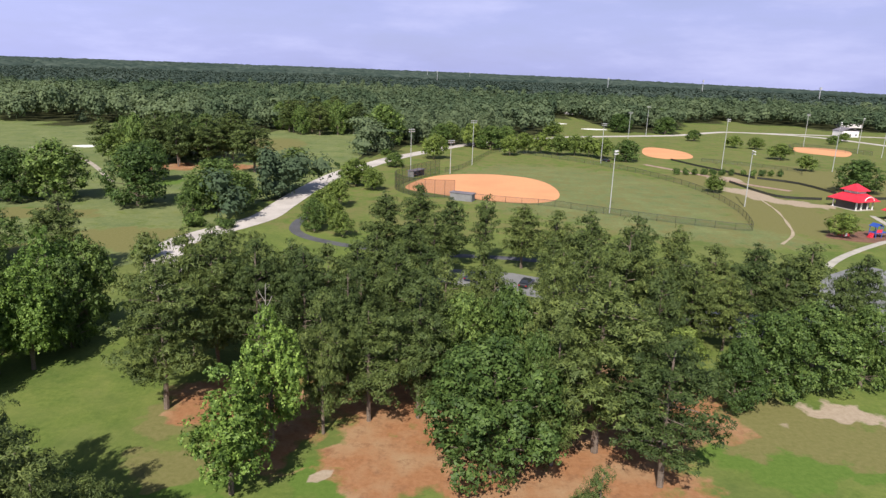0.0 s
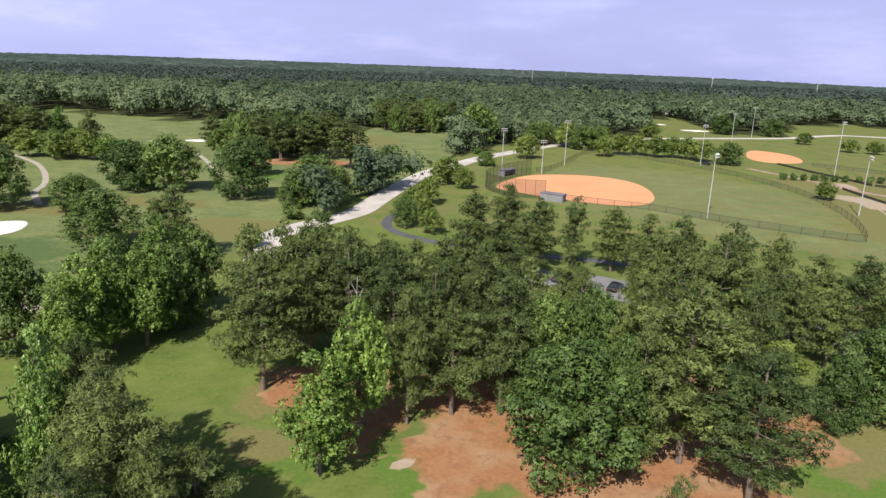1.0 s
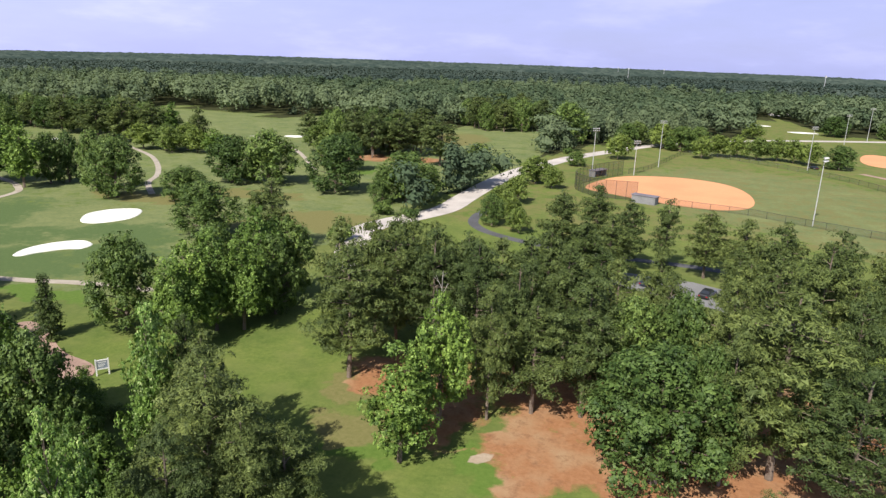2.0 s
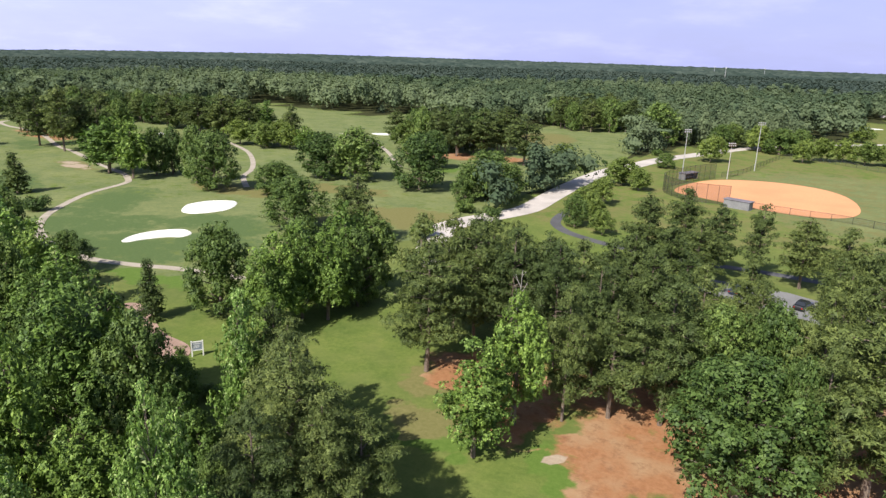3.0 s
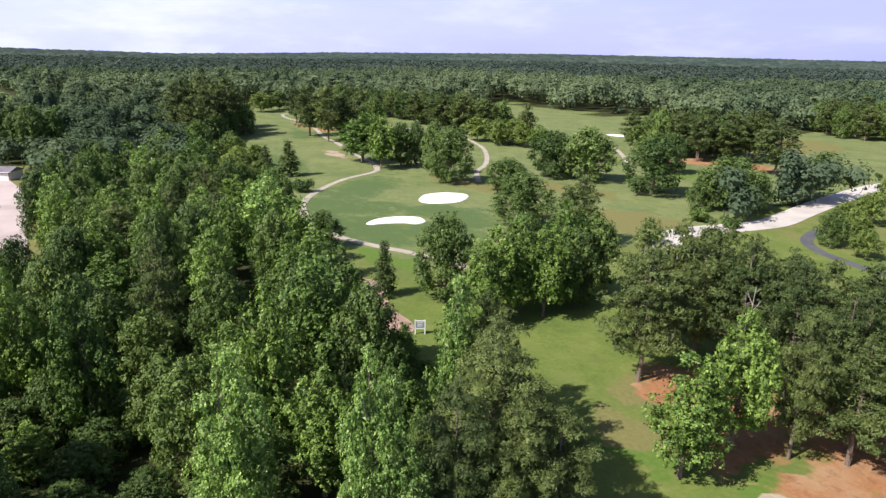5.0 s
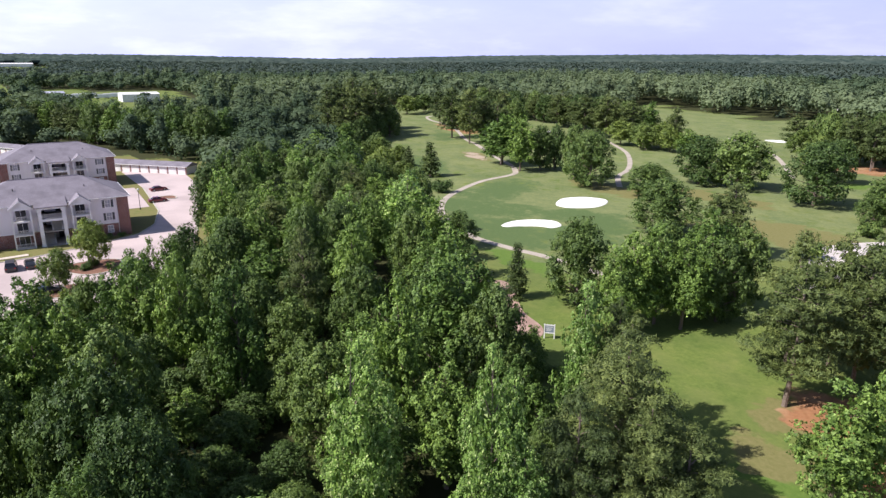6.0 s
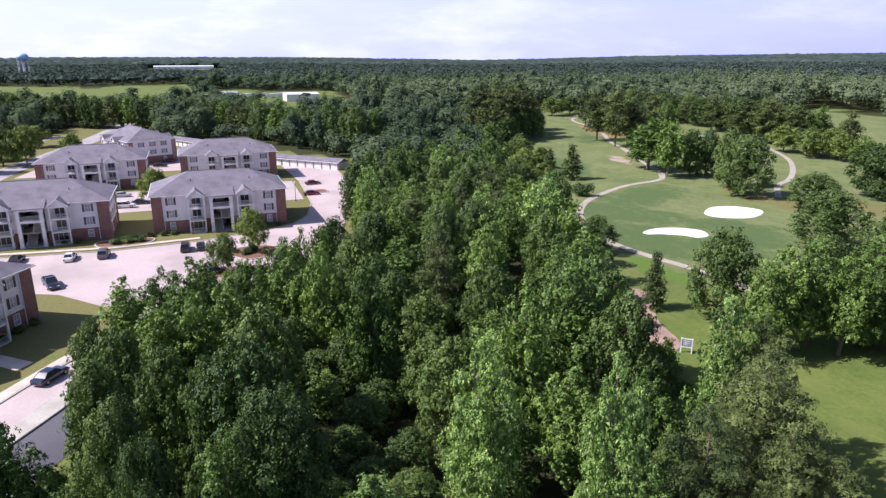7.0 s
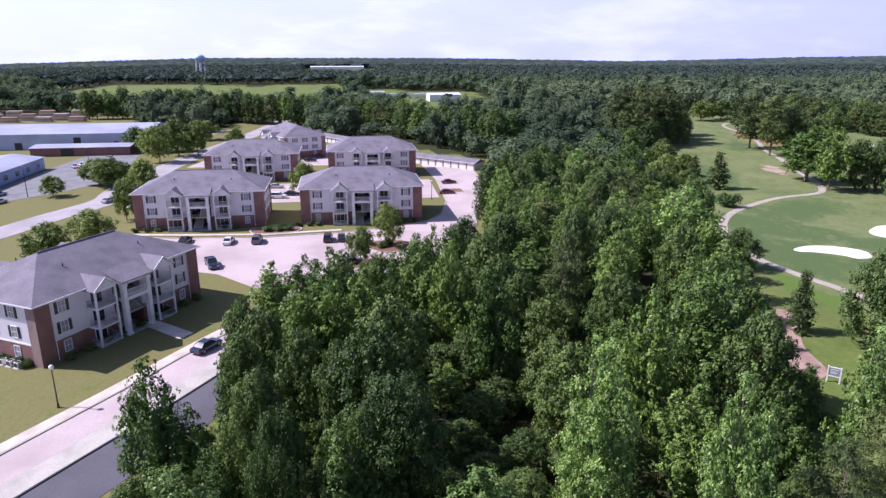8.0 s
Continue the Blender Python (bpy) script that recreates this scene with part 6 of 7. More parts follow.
# ---------------------------------------------------------------- vehicles
def car(kind, colour, m, label):
    """A car along +x, wheels on z = 0."""
    root = thing("car" if kind != "pickup" else "pickup_truck", label, "car" if kind != "pickup" else "truck", m @ Matrix.Translation((0, 0, 0.05)), "parked cars")
    ln, w, h, hood = {"sedan": (4.7, 1.8, 1.42, 0.92), "suv": (4.8, 1.9, 1.75, 1.08), "pickup": (5.6, 1.95, 1.82, 1.12)}[kind]
    mat_c = PAINTS[colour]
    bm = bmesh.new()
    xs = [-ln / 2, -ln / 2 + 0.12, -ln * 0.28, ln * 0.20, ln / 2 - 0.35, ln / 2]
    top = [hood - 0.22, hood - 0.02, hood, hood, hood - 0.12, hood - 0.38]
    rings = []
    for x, t in zip(xs, top):
        q = 0.90 if abs(x) > ln / 2 - 0.05 else 1.0
        rings.append([bm.verts.new((x, y * q, z)) for y, z in ((-w / 2 + 0.06, 0.28), (-w / 2, 0.5), (-w / 2 + 0.02, t - 0.16), (-w / 2 + 0.12, t), (w / 2 - 0.12, t), (w / 2 - 0.02, t - 0.16), (w / 2, 0.5), (w / 2 - 0.06, 0.28))])
    for a, b in zip(rings, rings[1:]):
        for k in range(8):
            bm.faces.new((a[k], a[(k + 1) % 8], b[(k + 1) % 8], b[k]))
    bm.faces.new(rings[0]), bm.faces.new(rings[-1][::-1])
    bmesh.ops.recalc_face_normals(bm, faces=bm.faces)
    body = part("body", bm, mat_c, root)
    lo = {"sedan": (-ln * 0.36, ln * 0.22), "suv": (-ln * 0.47, ln * 0.24), "pickup": (-ln * 0.10, ln * 0.26)}[kind]
    hi = {"sedan": (-ln * 0.22, ln * 0.06), "suv": (-ln * 0.42, ln * 0.10), "pickup": (-ln * 0.06, ln * 0.12)}[kind]
    bm = bmesh.new()
    a = [bm.verts.new(q) for q in ((lo[0], -w / 2 + 0.10, hood - 0.03), (lo[1], -w / 2 + 0.10, hood - 0.03), (lo[1], w / 2 - 0.10, hood - 0.03), (lo[0], w / 2 - 0.10, hood - 0.03))]
    b = [bm.verts.new(q) for q in ((hi[0], -w / 2 + 0.26, h - 0.05), (hi[1], -w / 2 + 0.26, h - 0.05), (hi[1], w / 2 - 0.26, h - 0.05), (hi[0], w / 2 - 0.26, h - 0.05))]
    for i in range(4):
        bm.faces.new((a[i], a[(i + 1) % 4], b[(i + 1) % 4], b[i]))
    bm.faces.new(b), bm.faces.new(a[::-1])
    part("cabin_glass", bm, M_GLASS, root, "dark glass")
    bm = boxes((hi[0] - 0.06, -w / 2 + 0.23, h - 0.06, hi[1] + 0.05, w / 2 - 0.23, h))
    bmesh.ops.bevel(bm, geom=list(bm.edges), offset=0.025, segments=1, affect="EDGES")
    part("roof", bm, mat_c, root)
    for s in (-1, 1):
        for x0, x1 in ((lo[0], hi[0]), (lo[1], hi[1]), ((lo[0] + lo[1]) / 2, (hi[0] + hi[1]) / 2)):
            part("pillar", tube([(x0, s * (w / 2 - 0.10), hood - 0.02), (x1, s * (w / 2 - 0.255), h - 0.05)], 0.045, sides=4), mat_c, root)
    if kind == "pickup":
        part("bed_floor", boxes((-ln / 2 + 0.15, -w / 2 + 0.2, hood - 0.015, lo[0] - 0.08, w / 2 - 0.2, hood + 0.012)), M_DARKMETAL, root, "dark open truck bed")
        part("bed_side", boxes((-ln / 2 + 0.05, -w / 2 + 0.06, hood - 0.03, lo[0], -w / 2 + 0.18, hood + 0.16), (-ln / 2 + 0.05, w / 2 - 0.18, hood - 0.03, lo[0], w / 2 - 0.06, hood + 0.16), (-ln / 2 + 0.05, -w / 2 + 0.18, hood - 0.03, -ln / 2 + 0.16, w / 2 - 0.18, hood + 0.16)), mat_c, root)
    r = 0.33 if kind == "sedan" else 0.38
    for x in (-ln * 0.30, ln * 0.31):
        for s in (-1, 1):
            y = s * (w / 2 - 0.10)
            wheel = part("wheel", tube([(x, y - 0.11, r), (x, y + 0.11, r)], r, sides=14), M_TYRE, root)
            part("rim", tube([(x, y - 0.118, r), (x, y + 0.118, r)], r * 0.6, sides=10), M_METAL, wheel)
    for s in (-1, 1):
        part("headlight", boxes((ln / 2 - 0.05, s * w * 0.33 - 0.2, hood - 0.46, ln / 2 + 0.015, s * w * 0.33 + 0.2, hood - 0.32)), M_HEADLIGHT, root)
        part("tail_light", boxes((-ln / 2 - 0.015, s * w * 0.36 - 0.14, hood - 0.42, -ln / 2 + 0.05, s * w * 0.36 + 0.14, hood - 0.24)), M_TAIL, root)
    return root


SEDAN = {c: car("sedan", c, m, l) for c, m, l in (
    ("black", pose(-139.4, -36.6, 0, 0, 0, 172), "black sedan parked nose-in at the kerb"),
    ("white", pose(-137.6, -27.2, 0, 0, 0, 176), "white sedan parked at the kerb"),
    ("navy", pose(-82.6, -21.9, 0, 0, 0, 148), "dark blue sedan parked along the street"),
    ("silver", pose(-186.0, -66.5, 0, 0, 0, 158), "silver sedan driving line beside a grass verge"),
    ("red", pose(-243.0, -94, 0, 0, 0, 20), "red sedan in the industrial lot"),
    ("maroon", pose(-198.8, 31.2, 0, 0, 0, 96), "dark maroon sedan on pale concrete"))}
for c, m, l in (
    ("black", pose(-136.4, -6.0, 0, 0, 0, 178), "black sport utility car at the kerb"),
    ("grey", pose(-137.4, -21.2, 0, 0, 0, 178), "dark grey sport utility car at the kerb"),
    ("white", pose(-184.0, -20.5, 0, 0, 0, 84), "white sport utility car between buildings")):
    car("suv", c, m, l)
car("pickup", "navy", pose(-121.2, -27.9, 0, 0, 0, 20), "dark blue pickup truck standing in the open lot")
for c, m in (("black", pose(-136.4, -3.0, 0, 0, 0, 182)), ("black", pose(-118.5, -1.0, 0, 0, 0, 100)), ("maroon", pose(-183.0, 28.0, 0, 0, 0, 92)), ("silver", pose(-199.5, -22.5, 0, 0, 0, 80)), ("black", pose(-187.5, -17.0, 0, 0, 0, 84)),
             ("black", pose(-252.0, -14.0, 0, 0, 0, 85)), ("maroon", pose(-262.0, -11.0, 0, 0, 0, 85)), ("silver", pose(-250.0, -98.0, 0, 0, 0, 30)), ("white", pose(-254.0, -97.0, 0, 0, 0, 30)), ("white", pose(-189.0, -96.0, 0, 0, 0, 160)), ("silver", pose(-200, -101, 0, 0, 0, 160)),
             ("black", pose(65.5, 113.5, 0, 0, 0, 40)), ("navy", pose(38.0, 105.5, 0, 0, 0, 60)), ("navy", pose(4.0, 119.5, 0, 0, 0, 65)), ("black", pose(14.0, 116.5, 0, 0, 0, 65)), ("navy", pose(45.5, 97.5, 0, 0, 0, 60)), ("silver", pose(42.5, 101.5, 0, 0, 0, 62)), ("navy", pose(80, 112, 0, 0, 0, 40)),
             ("white", pose(-262, -93, 0, 0, 0, 10)), ("silver", pose(-270, -92, 0, 0, 0, 10)), ("black", pose(69.5, 306, 0, 0, 0, 120))):
    copy_thing(SEDAN[c], m @ Matrix.Translation((0, 0, 0.05)))


# ---------------------------------------------------------------- lamps and poles
def field_light(x, y, h, turn, label="tall steel field light pole with a bank of floodlights"):
    root = thing("field_light", label, "light pole", pose(x, y, 0, 0, 0, turn), "field light poles")
    part("pole", tube([(0, 0, -0.3), (0, 0, h * 0.5), (0, 0, h)], 0.17, 0.09, 8), M_METAL, root)
    for j, z in enumerate((h - 0.25, h - 1.0)):
        arm = part("cross_arm", boxes((-1.35, -0.06, z, 1.35, 0.06, z + 0.1)), M_METAL, root)
        for k in range(4):
            xx = -1.15 + k * 0.767
            bm = tube([(xx, -0.05, z + 0.1), (xx, -0.35, z + 0.02), (xx, -0.62, z - 0.16)], 0.08, 0.19, 8)
            part("floodlight", bm, M_METAL, arm)
    return root


for x, y, h, turn in ((-17, 248, 17.1, 40), (-2, 252, 13.0, 30), (7, 279, 18.8, 20), (45, 187, 18.1, 60), (91, 204, 17.6, 80), (118, 293, 22.0, 40), (110, 427, 17, 0), (129, 455, 20, 0), (66, 300, 18, 30), (169, 297, 22, 60), (214, 412, 20, 30), (229, 381, 20, 60), (231, 362, 20, 60)):
    field_light(x, y, h, turn)


def street_lamp(x, y, h, label):
    root = thing("street_lamp", label, "street lamp", pose(x, y, 0), "street lamps")
    part("post", tube([(0, 0, -0.2), (0, 0, h)], 0.09, 0.06, 8), M_DARKMETAL, root)
    part("base", tube([(0, 0, -0.1), (0, 0, 0.5)], 0.18, 0.12, 8), M_DARKMETAL, root)
    bm = bmesh.new()
    bmesh.ops.create_uvsphere(bm, u_segments=12, v_segments=8, radius=0.28, matrix=Matrix.Translation((0, 0, h + 0.24)))
    part("globe", bm, M_LAMP, root, "round white lamp globe")
    return root


street_lamp(-68.9, -35.9, 4.9, "dark post lamp with a white globe on the lawn")
street_lamp(-176, 22.5, 4.9, "dark post lamp with a white globe by the lot")
for x, y, h in ((-197, -92, 9), (-236, -88, 9), (-298, -76, 9)):
    root = thing("utility_pole", "tall dark pole with a small lamp arm", "pole", pose(x, y, 0), "utility poles")
    part("pole", tube([(0, 0, -0.2), (0, 0, h)], 0.12, 0.08, 6), M_DARKMETAL, root)
    part("lamp_arm", tube([(0, 0, h - 0.2), (0.9, 0.3, h)], 0.05, 0.05, 5), M_DARKMETAL, root)
    part("lamp_head", boxes((0.7, 0.15, h - 0.08, 1.3, 0.45, h + 0.06)), M_METAL, root)


# ---------------------------------------------------------------- information board
def board():
    root = thing("information_board", "white framed grey-blue information board on two posts", "sign", pose(-60.4, 56.6, 0, 0, 0, 47) @ Matrix.Scale(0.92, 4))
    for x in (-0.75, 0.75):
        part("post", boxes((x - 0.09, -0.09, -0.2, x + 0.09, 0.09, 2.35)), M_WHITE, root)
    for z in (0.86, 2.12):
        part("frame_bar", boxes((-0.66, -0.07, z, 0.66, 0.07, z + 0.13)), M_WHITE, root)
    panel = part("panel", boxes((-0.66, -0.03, 0.98, 0.66, 0.03, 2.12)), M_PANEL, root, "grey-blue board")
    part("bars", boxes((-0.5, -0.036, 1.85, 0.5, -0.031, 1.95), (-0.5, -0.036, 1.62, 0.3, -0.031, 1.68), (-0.5, -0.036, 1.46, 0.4, -0.031, 1.52), (-0.5, -0.036, 1.30, 0.2, -0.031, 1.36)), M_WHITE, panel)


board()


# ---------------------------------------------------------------- red shelter and playground
def shelter(m, sx, label):
    root = thing("picnic_shelter", label, "shelter", m)
    W, D = 11.0 * sx, 9.0
    part("floor", boxes((-W / 2, -D / 2, -0.2, W / 2, D / 2, 0.12)), M_CONC, root)
    for x in (-W / 2 + 0.5, -W / 6, W / 6, W / 2 - 0.5):
        for y in (-D / 2 + 0.5, D / 2 - 0.5):
            part("post", boxes((x - 0.16, y - 0.16, 0.12, x + 0.16, y + 0.16, 3.1)), M_WHITE, root)
    # dark colour on this wall stands for the shadow inside the shelter
    part("room_wall", boxes((-W / 2 + 0.8, -D / 2 + 1.4, 0.12, W / 2 - 0.8, D / 2 - 1.0, 3.0)), M_DOOR, root, "wall under the roof, coloured dark in place of shade")

    def skirt(x, y, z0, x2, y2, z1):
        bm = bmesh.new()
        a = [bm.verts.new(q) for q in ((-x, -y, z0), (x, -y, z0), (x, y, z0), (-x, y, z0))]
        b = [bm.verts.new(q) for q in ((-x2, -y2, z1), (x2, -y2, z1), (x2, y2, z1), (-x2, y2, z1))]
        c = [bm.verts.new((v.co.x, v.co.y, v.co.z + 0.14)) for v in a]
        for i in range(4):
            j = (i + 1) % 4
            bm.faces.new((a[i], a[j], c[j], c[i])), bm.faces.new((c[i], c[j], b[j], b[i]))
        bm.faces.new(b), bm.faces.new(a[::-1])
        return bm

    part("lower_roof", skirt(W / 2 + 0.9, D / 2 + 0.9, 2.8, W / 2 - 2.0, D / 2 - 2.0, 5.0), M_RED, root, "red metal roof")
    part("clerestory", boxes((-W / 2 + 2.2, -D / 2 + 2.2, 5.0, W / 2 - 2.2, D / 2 - 2.2, 5.8)), M_WHITE, root, "white band under the upper roof")
    part("upper_roof", skirt(W / 2 - 1.3, D / 2 - 1.3, 5.8, W / 2 - 3.4, 0.15, 7.8), M_RED, root, "red metal upper roof")
    # white half-round trim on the front
    arch = [(W * 0.24 * math.cos(math.pi * k / 12), -D / 2 - 0.86, 3.25 + 1.2 * math.sin(math.pi * k / 12)) for k in range(13)]
    part("arch_trim", tube(arch, 0.14, sides=6), M_WHITE, root)
    return root


shelter(pose(127.0, 208.5, 0, 0, 0, 22), 0.74, "two-tiered red-roofed picnic shelter beside the fields")
shelter(pose(131.0, 188.0, 0, 0, 0, 22), 0.6, "small red-roofed shelter by the playground")


def play_set():
    root = thing("play_structure", "blue and red playground climber with slide", "playground", pose(110, 167.5, 0, 0, 0, 20))
    for x in (-2, 0, 2):
        for y in (-1, 1):
            part("post", tube([(x, y, -0.2), (x, y, 3.0)], 0.09, sides=6), M_BLUE, root)
    part("platform", boxes((-2.1, -1.1, 1.3, 2.1, 1.1, 1.45)), M_BLUE, root)
    part("panel", boxes((-2.05, -1.08, 1.45, -0.1, -1.0, 2.3)), M_RED, root, "red panel")
    part("canopy", gable(bmesh.new(), -2.2, 0.1, -1.2, 1.2, 3.0, 0.7, 0.1, 0.06), M_BLUE, root)
    part("slide", slab([(2.1, -0.45), (5.2, -0.45), (5.2, 0.45), (2.1, 0.45)], 0, 0.1), M_BLUE, root).matrix_basis = Matrix.Translation((2.1, 0, 1.35)) @ Matrix.Rotation(radians(24), 4, "Y") @ Matrix.Translation((-2.1, 0, 0))
    part("stair", boxes((-3.2, -0.5, -0.1, -2.8, 0.5, 0.45), (-2.8, -0.5, -0.1, -2.45, 0.5, 0.85), (-2.45, -0.5, -0.1, -2.1, 0.5, 1.25)), M_RED, root)
    paved("play_ground", slab(smooth([(96, 165), (104, 161), (114, 163), (119, 170), (112, 175), (101, 172)], True, 4), -0.05, 0.04), M_MULCH, "brown mulch under a playground", "mulch")
    r2 = thing("play_house", "small red and white play house on mulch", "playground", pose(101.5, 168, 0, 0, 0, 10))
    part("wall", boxes((-1.0, -0.9, -0.1, 1.0, 0.9, 1.4)), M_RED, r2)
    part("roof", gable(bmesh.new(), -1.0, 1.0, -1.1, 1.1, 1.4, 0.8, 0.2, 0.08), M_RED, r2)
    part("door", boxes((-0.3, -0.93, 0.0, 0.3, -0.9, 1.1)), M_WHITE, r2)


play_set()


# dugouts and score board of the near field
def dugout(m, label):
    root = thing("dugout", label, "dugout", m, "dugouts")
    part("back_wall", boxes((-3.6, 1.3, -0.2, 3.6, 1.5, 2.3)), M_PARKLOT, root)
    part("side_wall", boxes((-3.6, -1.2, -0.2, -3.4, 1.3, 2.3)), M_PARKLOT, root)
    part("side_wall", boxes((3.4, -1.2, -0.2, 3.6, 1.3, 2.3)), M_PARKLOT, root)
    part("roof", boxes((-3.9, -1.6, 2.3, 3.9, 1.7, 2.45)), M_SHINGLE, root, "grey roof")
    part("bench", boxes((-3.2, 0.5, 0.4, 3.2, 0.9, 0.5), (-3.0, 0.6, -0.1, -2.8, 0.8, 0.4), (2.8, 0.6, -0.1, 3.0, 0.8, 0.4)), M_METAL, root)


dugout(pose(2.5, 199.0, 0, 0, 0, 158), "grey dugout with a grey roof beside the infield")
dugout(pose(-14.5, 244, 0, 0, 0, 60), "grey dugout with a grey roof behind the backstop")


# ---------------------------------------------------------------- industry beyond
def shed(name, x0, x1, y0, y1, eave, ridge, wall, label, roof=None, ridge_along="y", doors=()):
    """A steel shed on the ground; ridge along x or y."""
    cx, cy = (x0 + x1) / 2, (y0 + y1) / 2
    root = thing(name, label, "warehouse", pose(cx, cy, 0), "sheds beyond the apartments")
    a, b = (x1 - x0) / 2, (y1 - y0) / 2
    part("wall", boxes((-a, -b, -0.2, a, b, eave)), wall, root)
    bm = bmesh.new()
    o = 0.4
    if ridge_along == "y":
        q = [(-a - o, -b - o, eave), (a + o, -b - o, eave), (a + o, b + o, eave), (-a - o, b + o, eave), (0, -b - o, ridge), (0, b + o, ridge)]
        fs = ((0, 4, 5, 3), (1, 2, 5, 4), (0, 1, 4), (2, 3, 5), (3, 2, 1, 0))
    else:
        q = [(-a - o, -b - o, eave), (a + o, -b - o, eave), (a + o, b + o, eave), (-a - o, b + o, eave), (-a - o, 0, ridge), (a + o, 0, ridge)]
        fs = ((0, 1, 5, 4), (2, 3, 4, 5), (1, 2, 5), (3, 0, 4), (3, 2, 1, 0))
    v = [bm.verts.new(c) for c in q]
    for f in fs:
        bm.faces.new([v[i] for i in f])
    part("roof", bm, roof or M_STEEL_ROOF, root)
    for y, w, h in doors:
        part("door", boxes((a - 0.02, y - cy - w / 2, 0, a + 0.08, y - cy + w / 2, h)), M_DARKMETAL, root)
    return root


shed("warehouse", -345, -305, -190, -86, 6.6, 9.2, M_GREYWALL, "long pale steel warehouse with a light roof", None, "y", ((-116, 3, 5), (-140, 3, 3), (-100, 2, 3)))
shed("low_shed", -296, -282, -126, -88, 3.4, 4.2, M_BRICK, "low brick and steel building before a warehouse", None, "y", ((-112, 5, 3),))
BLUE = shed("blue_shed", -250, -196, -128, -108, 4.2, 5.6, M_BLUEWALL, "blue steel building at an industrial lot", None, "x")
for k in range(6):
    w = boxes((-23 + 8 * k, 9.95, 1.2, -20.5 + 8 * k, 10.05, 2.6))
    part("window", w, M_GLASS, BLUE)
shed("white_shed", -610, -586, 78, 106, 6.0, 7.2, M_WHITE, "white box-like shed beyond trees", M_WHITE)
shed("white_plant", -2090, -2030, -80, 78, 9, 11, M_WHITE, "very long white factory far off", M_WHITE)
shed("white_shed", -700, -670, 20, 44, 4.0, 5.0, M_GREYWALL, "grey shed in a distant yard")
for k in range(11):
    r = thing("trailer", "white box trailer parked in a distant yard", "trailer", pose(-640 - 9 * (k % 4), 10 + k * 7.5, 0, 0, 0, 80 + 7 * (k % 3)), "trailers in the yard")
    part("box", boxes((-6, -1.25, 1.0, 6, 1.25, 3.9)), M_WHITE, r)
    part("axle", boxes((-5, -1.1, -0.05, -3, 1.1, 1.0), (4.2, -0.9, -0.05, 4.6, 0.9, 1.0)), M_TYRE, r)
for k in range(10):
    r = thing("timber_stack", "long stack of sawn timber in a yard", "timber", pose(-440 - 11 * (k % 3), -222 + k * 6.5, 0, 0, 0, 84 + 5 * (k % 3)), "timber stacks")
    for j in range(3 + k % 3):
        part("layer", boxes((-5 + 0.3 * j, -1.8 + 0.15 * (j % 2), 1.1 * j - (0.1 if j == 0 else 0), 5 - 0.5 * (j % 2), 1.8, 1.1 * j + 0.98)), M_TIMBER if (k + j) % 2 else M_SIDEWALK, r)



def water_tower():
    root = thing("water_tower", "pale blue water tower on tall legs, far off", "water tower", pose(-1262, -243, 0))
    bm = bmesh.new()
    bmesh.ops.create_uvsphere(bm, u_segments=20, v_segments=12, radius=9.5, matrix=Matrix.Translation((0, 0, 36)) @ Matrix.Diagonal((1, 1, 0.72, 1)))
    part("tank", bm, M_TANK, root)
    for k in range(6):
        a = math.pi * k / 3
        part("leg", tube([(9 * math.cos(a), 9 * math.sin(a), -0.5), (7.5 * math.cos(a), 7.5 * math.sin(a), 34)], 0.5, 0.4, 6), M_WHITE, root)
    part("riser", tube([(0, 0, -0.5), (0, 0, 32)], 1.2, sides=8), M_WHITE, root)


water_tower()
for x, y, h in ((-120, 2600, 42), (40, 2450, 40), (330, 1500, 36), (520, 1450, 38), (610, 1150, 32), (-60, 1900, 40)):
    r = thing("radio_mast", "thin pale mast above the far woods", "mast", pose(x, y, 0), "far masts")
    part("mast", tube([(0, 0, -0.5), (0, 0, h)], 0.9, 0.5, 5), M_METAL, r)
    part("head", boxes((-1.4, -1.4, h - 4, 1.4, 1.4, h)), M_METAL, r)


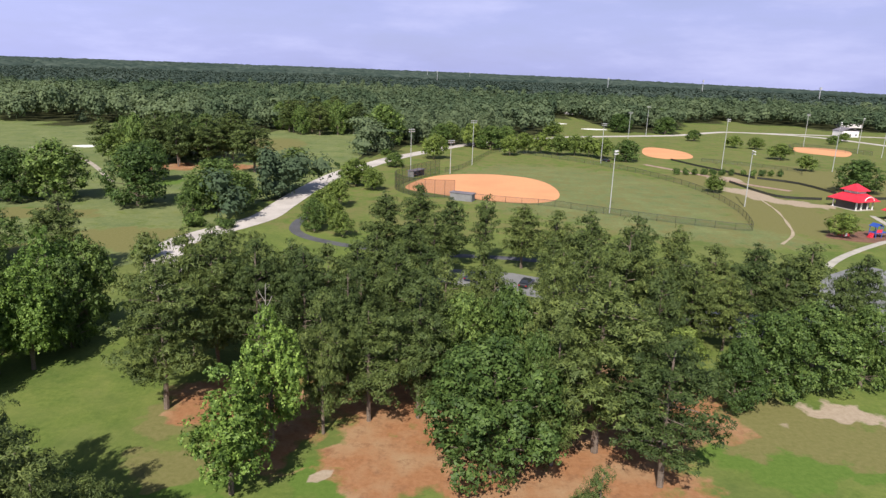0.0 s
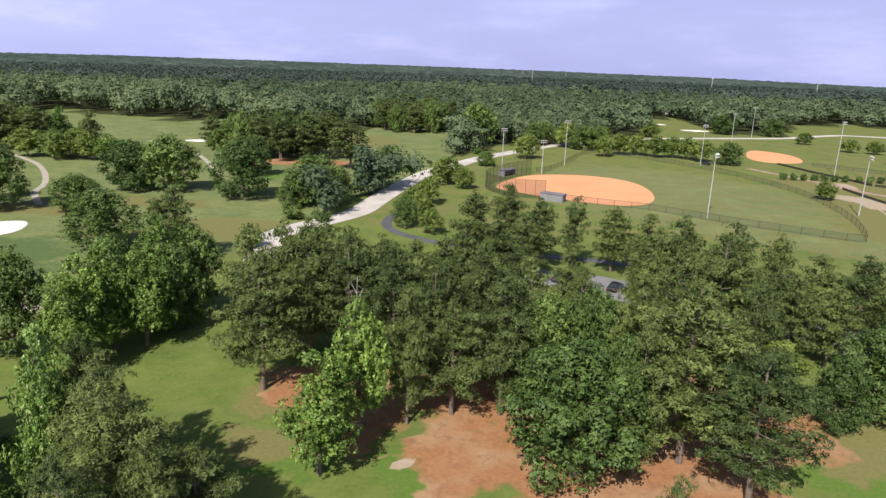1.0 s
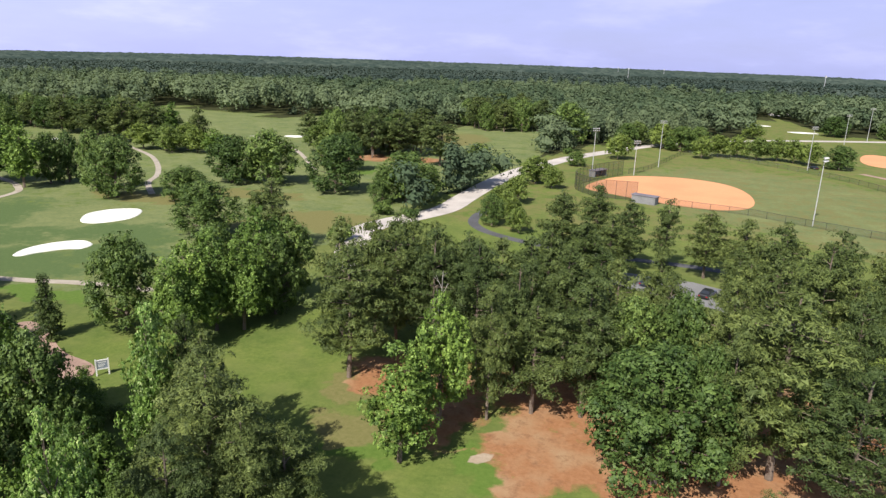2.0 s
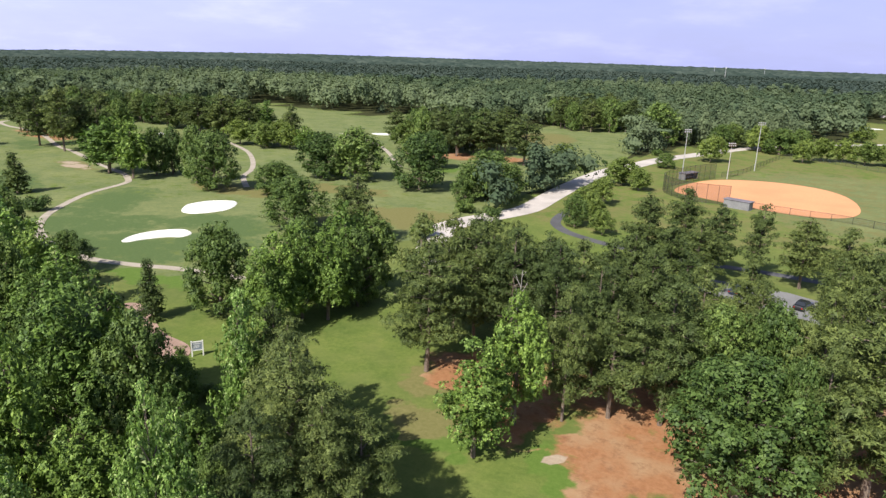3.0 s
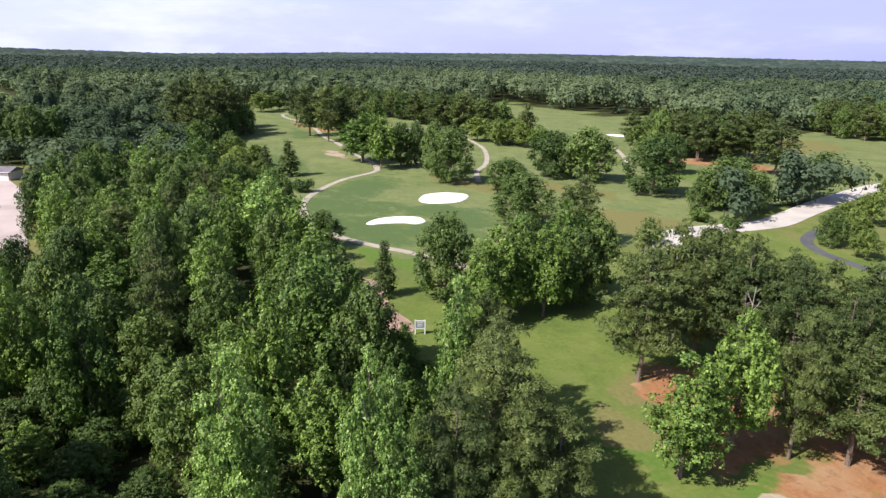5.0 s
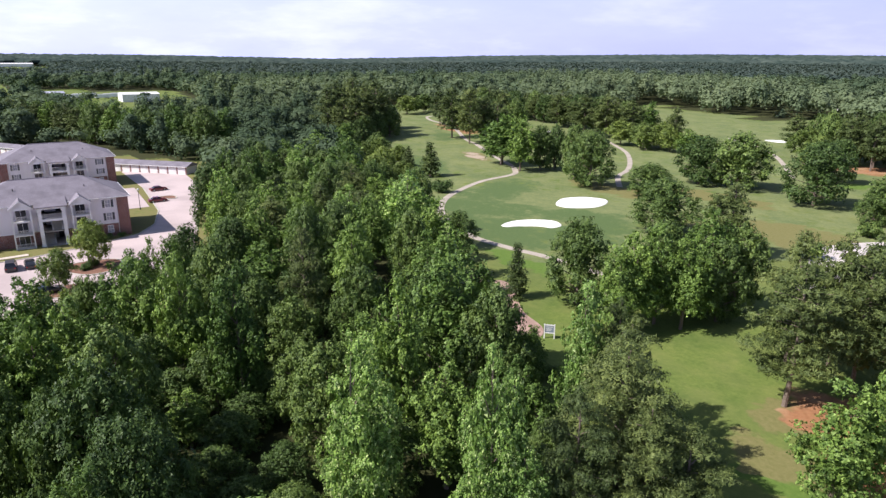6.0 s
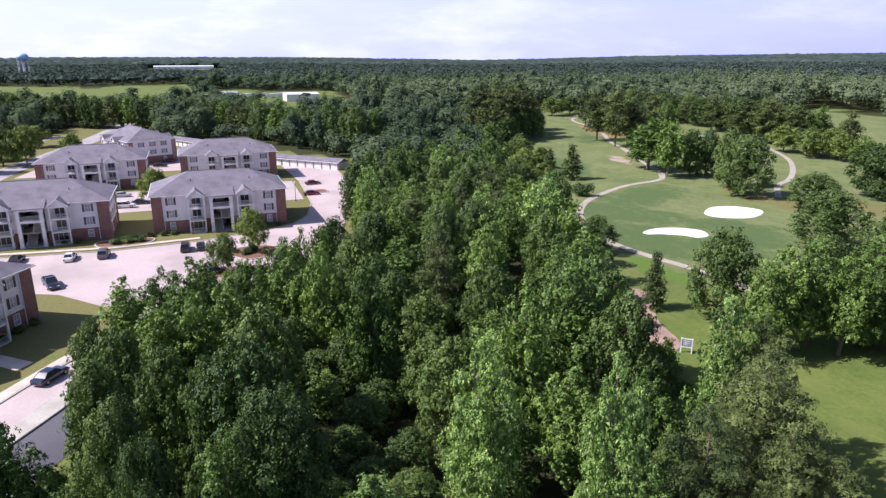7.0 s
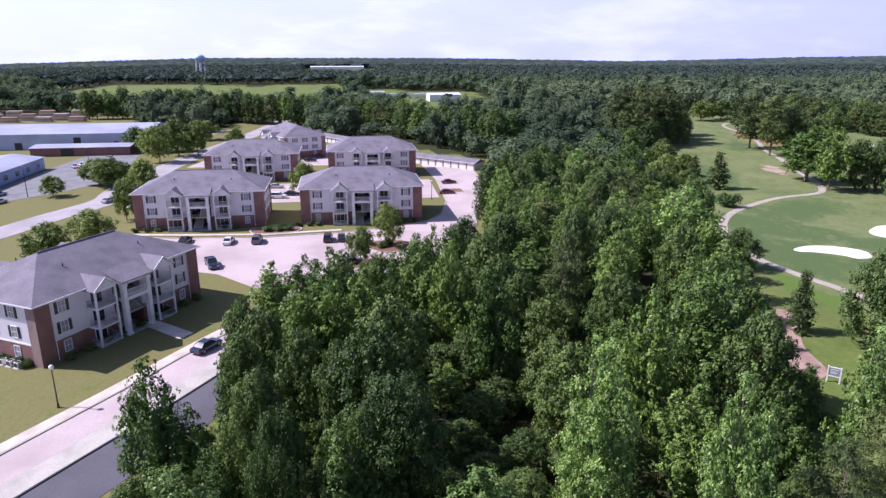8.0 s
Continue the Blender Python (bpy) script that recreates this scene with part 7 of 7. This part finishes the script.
# far houses at the edge of the park
def far_house(x, y, turn, w, d, h, wall, label):
    r = thing("house", label, "house", pose(x, y, 0, 0, 0, turn), "far houses")
    part("wall", boxes((-w / 2, -d / 2, -0.2, w / 2, d / 2, h)), wall, r)
    part("roof", gable(bmesh.new(), -w / 2, w / 2, -d / 2 - 0.4, d / 2 + 0.4, h, 2.2, 0.4, 0.2), M_SHINGLE, r)
    for k in range(3):
        part("window", boxes((-w / 3 + k * w / 3 - 0.6, -d / 2 - 0.04, 1.0, -w / 3 + k * w / 3 + 0.6, -d / 2 + 0.02, 2.3)), M_GLASS, r)


far_house(292, 505, 10, 14, 10, 4.6, M_SIDING, "large white house at the edge of the park")
far_house(120, 690, 5, 20, 10, 3.2, M_SIDING, "low pale house before far trees")
far_house(-245, 520, 20, 26, 10, 3.2, M_SIDING, "low pale house among far trees")
far_house(-38, 520, 0, 22, 10, 3.4, M_WHITE, "low white house among trees")
far_house(10, 560, 8, 14, 9, 3.2, M_SIDING, "pale house half hidden by woods")
far_house(360, 620, -8, 18, 10, 3.2, M_SIDING, "pale house at the woods' edge")
far_house(430, 640, 12, 18, 10, 3.2, M_WHITE, "white house at the woods' edge")

# hedge of small shrubs between the fields, beds at the houses
for k in range(12):
    plant("shrub", 91 + 3.9 * k + (1.5 if k > 6 else 0), 271 + 0.4 * k, 3.0, 1.5, "shrub row between fields")
for k in range(9):
    plant("shrub", -82.2 - 2.6 * k, -39.2 + 1.5 * k, 1.1, 0.9, "shrubs at the house wall")
for k in range(5):
    plant("shrub", -80.6 - 1.1 * k, -44.0 - 1.8 * k, 1.2, 0.9, "shrubs at the house wall")
for y in (-50, -47.4, -45, -30, -27.5, -13, -10.5, -8.5, 9.5, 12, 14.5):
    plant("shrub", -150.4, y, 1.1, 0.9, "shrubs at the house wall")
for x, y in ((-146.5, -20), (-146.5, -17.5), (-146.5, -15), (-147.5, -18.5), (-147.4, -16), (-131, 7), (-129, 5.5)):
    plant("shrub", x, y, 1.6, 1.3, "planted bed by the lot")
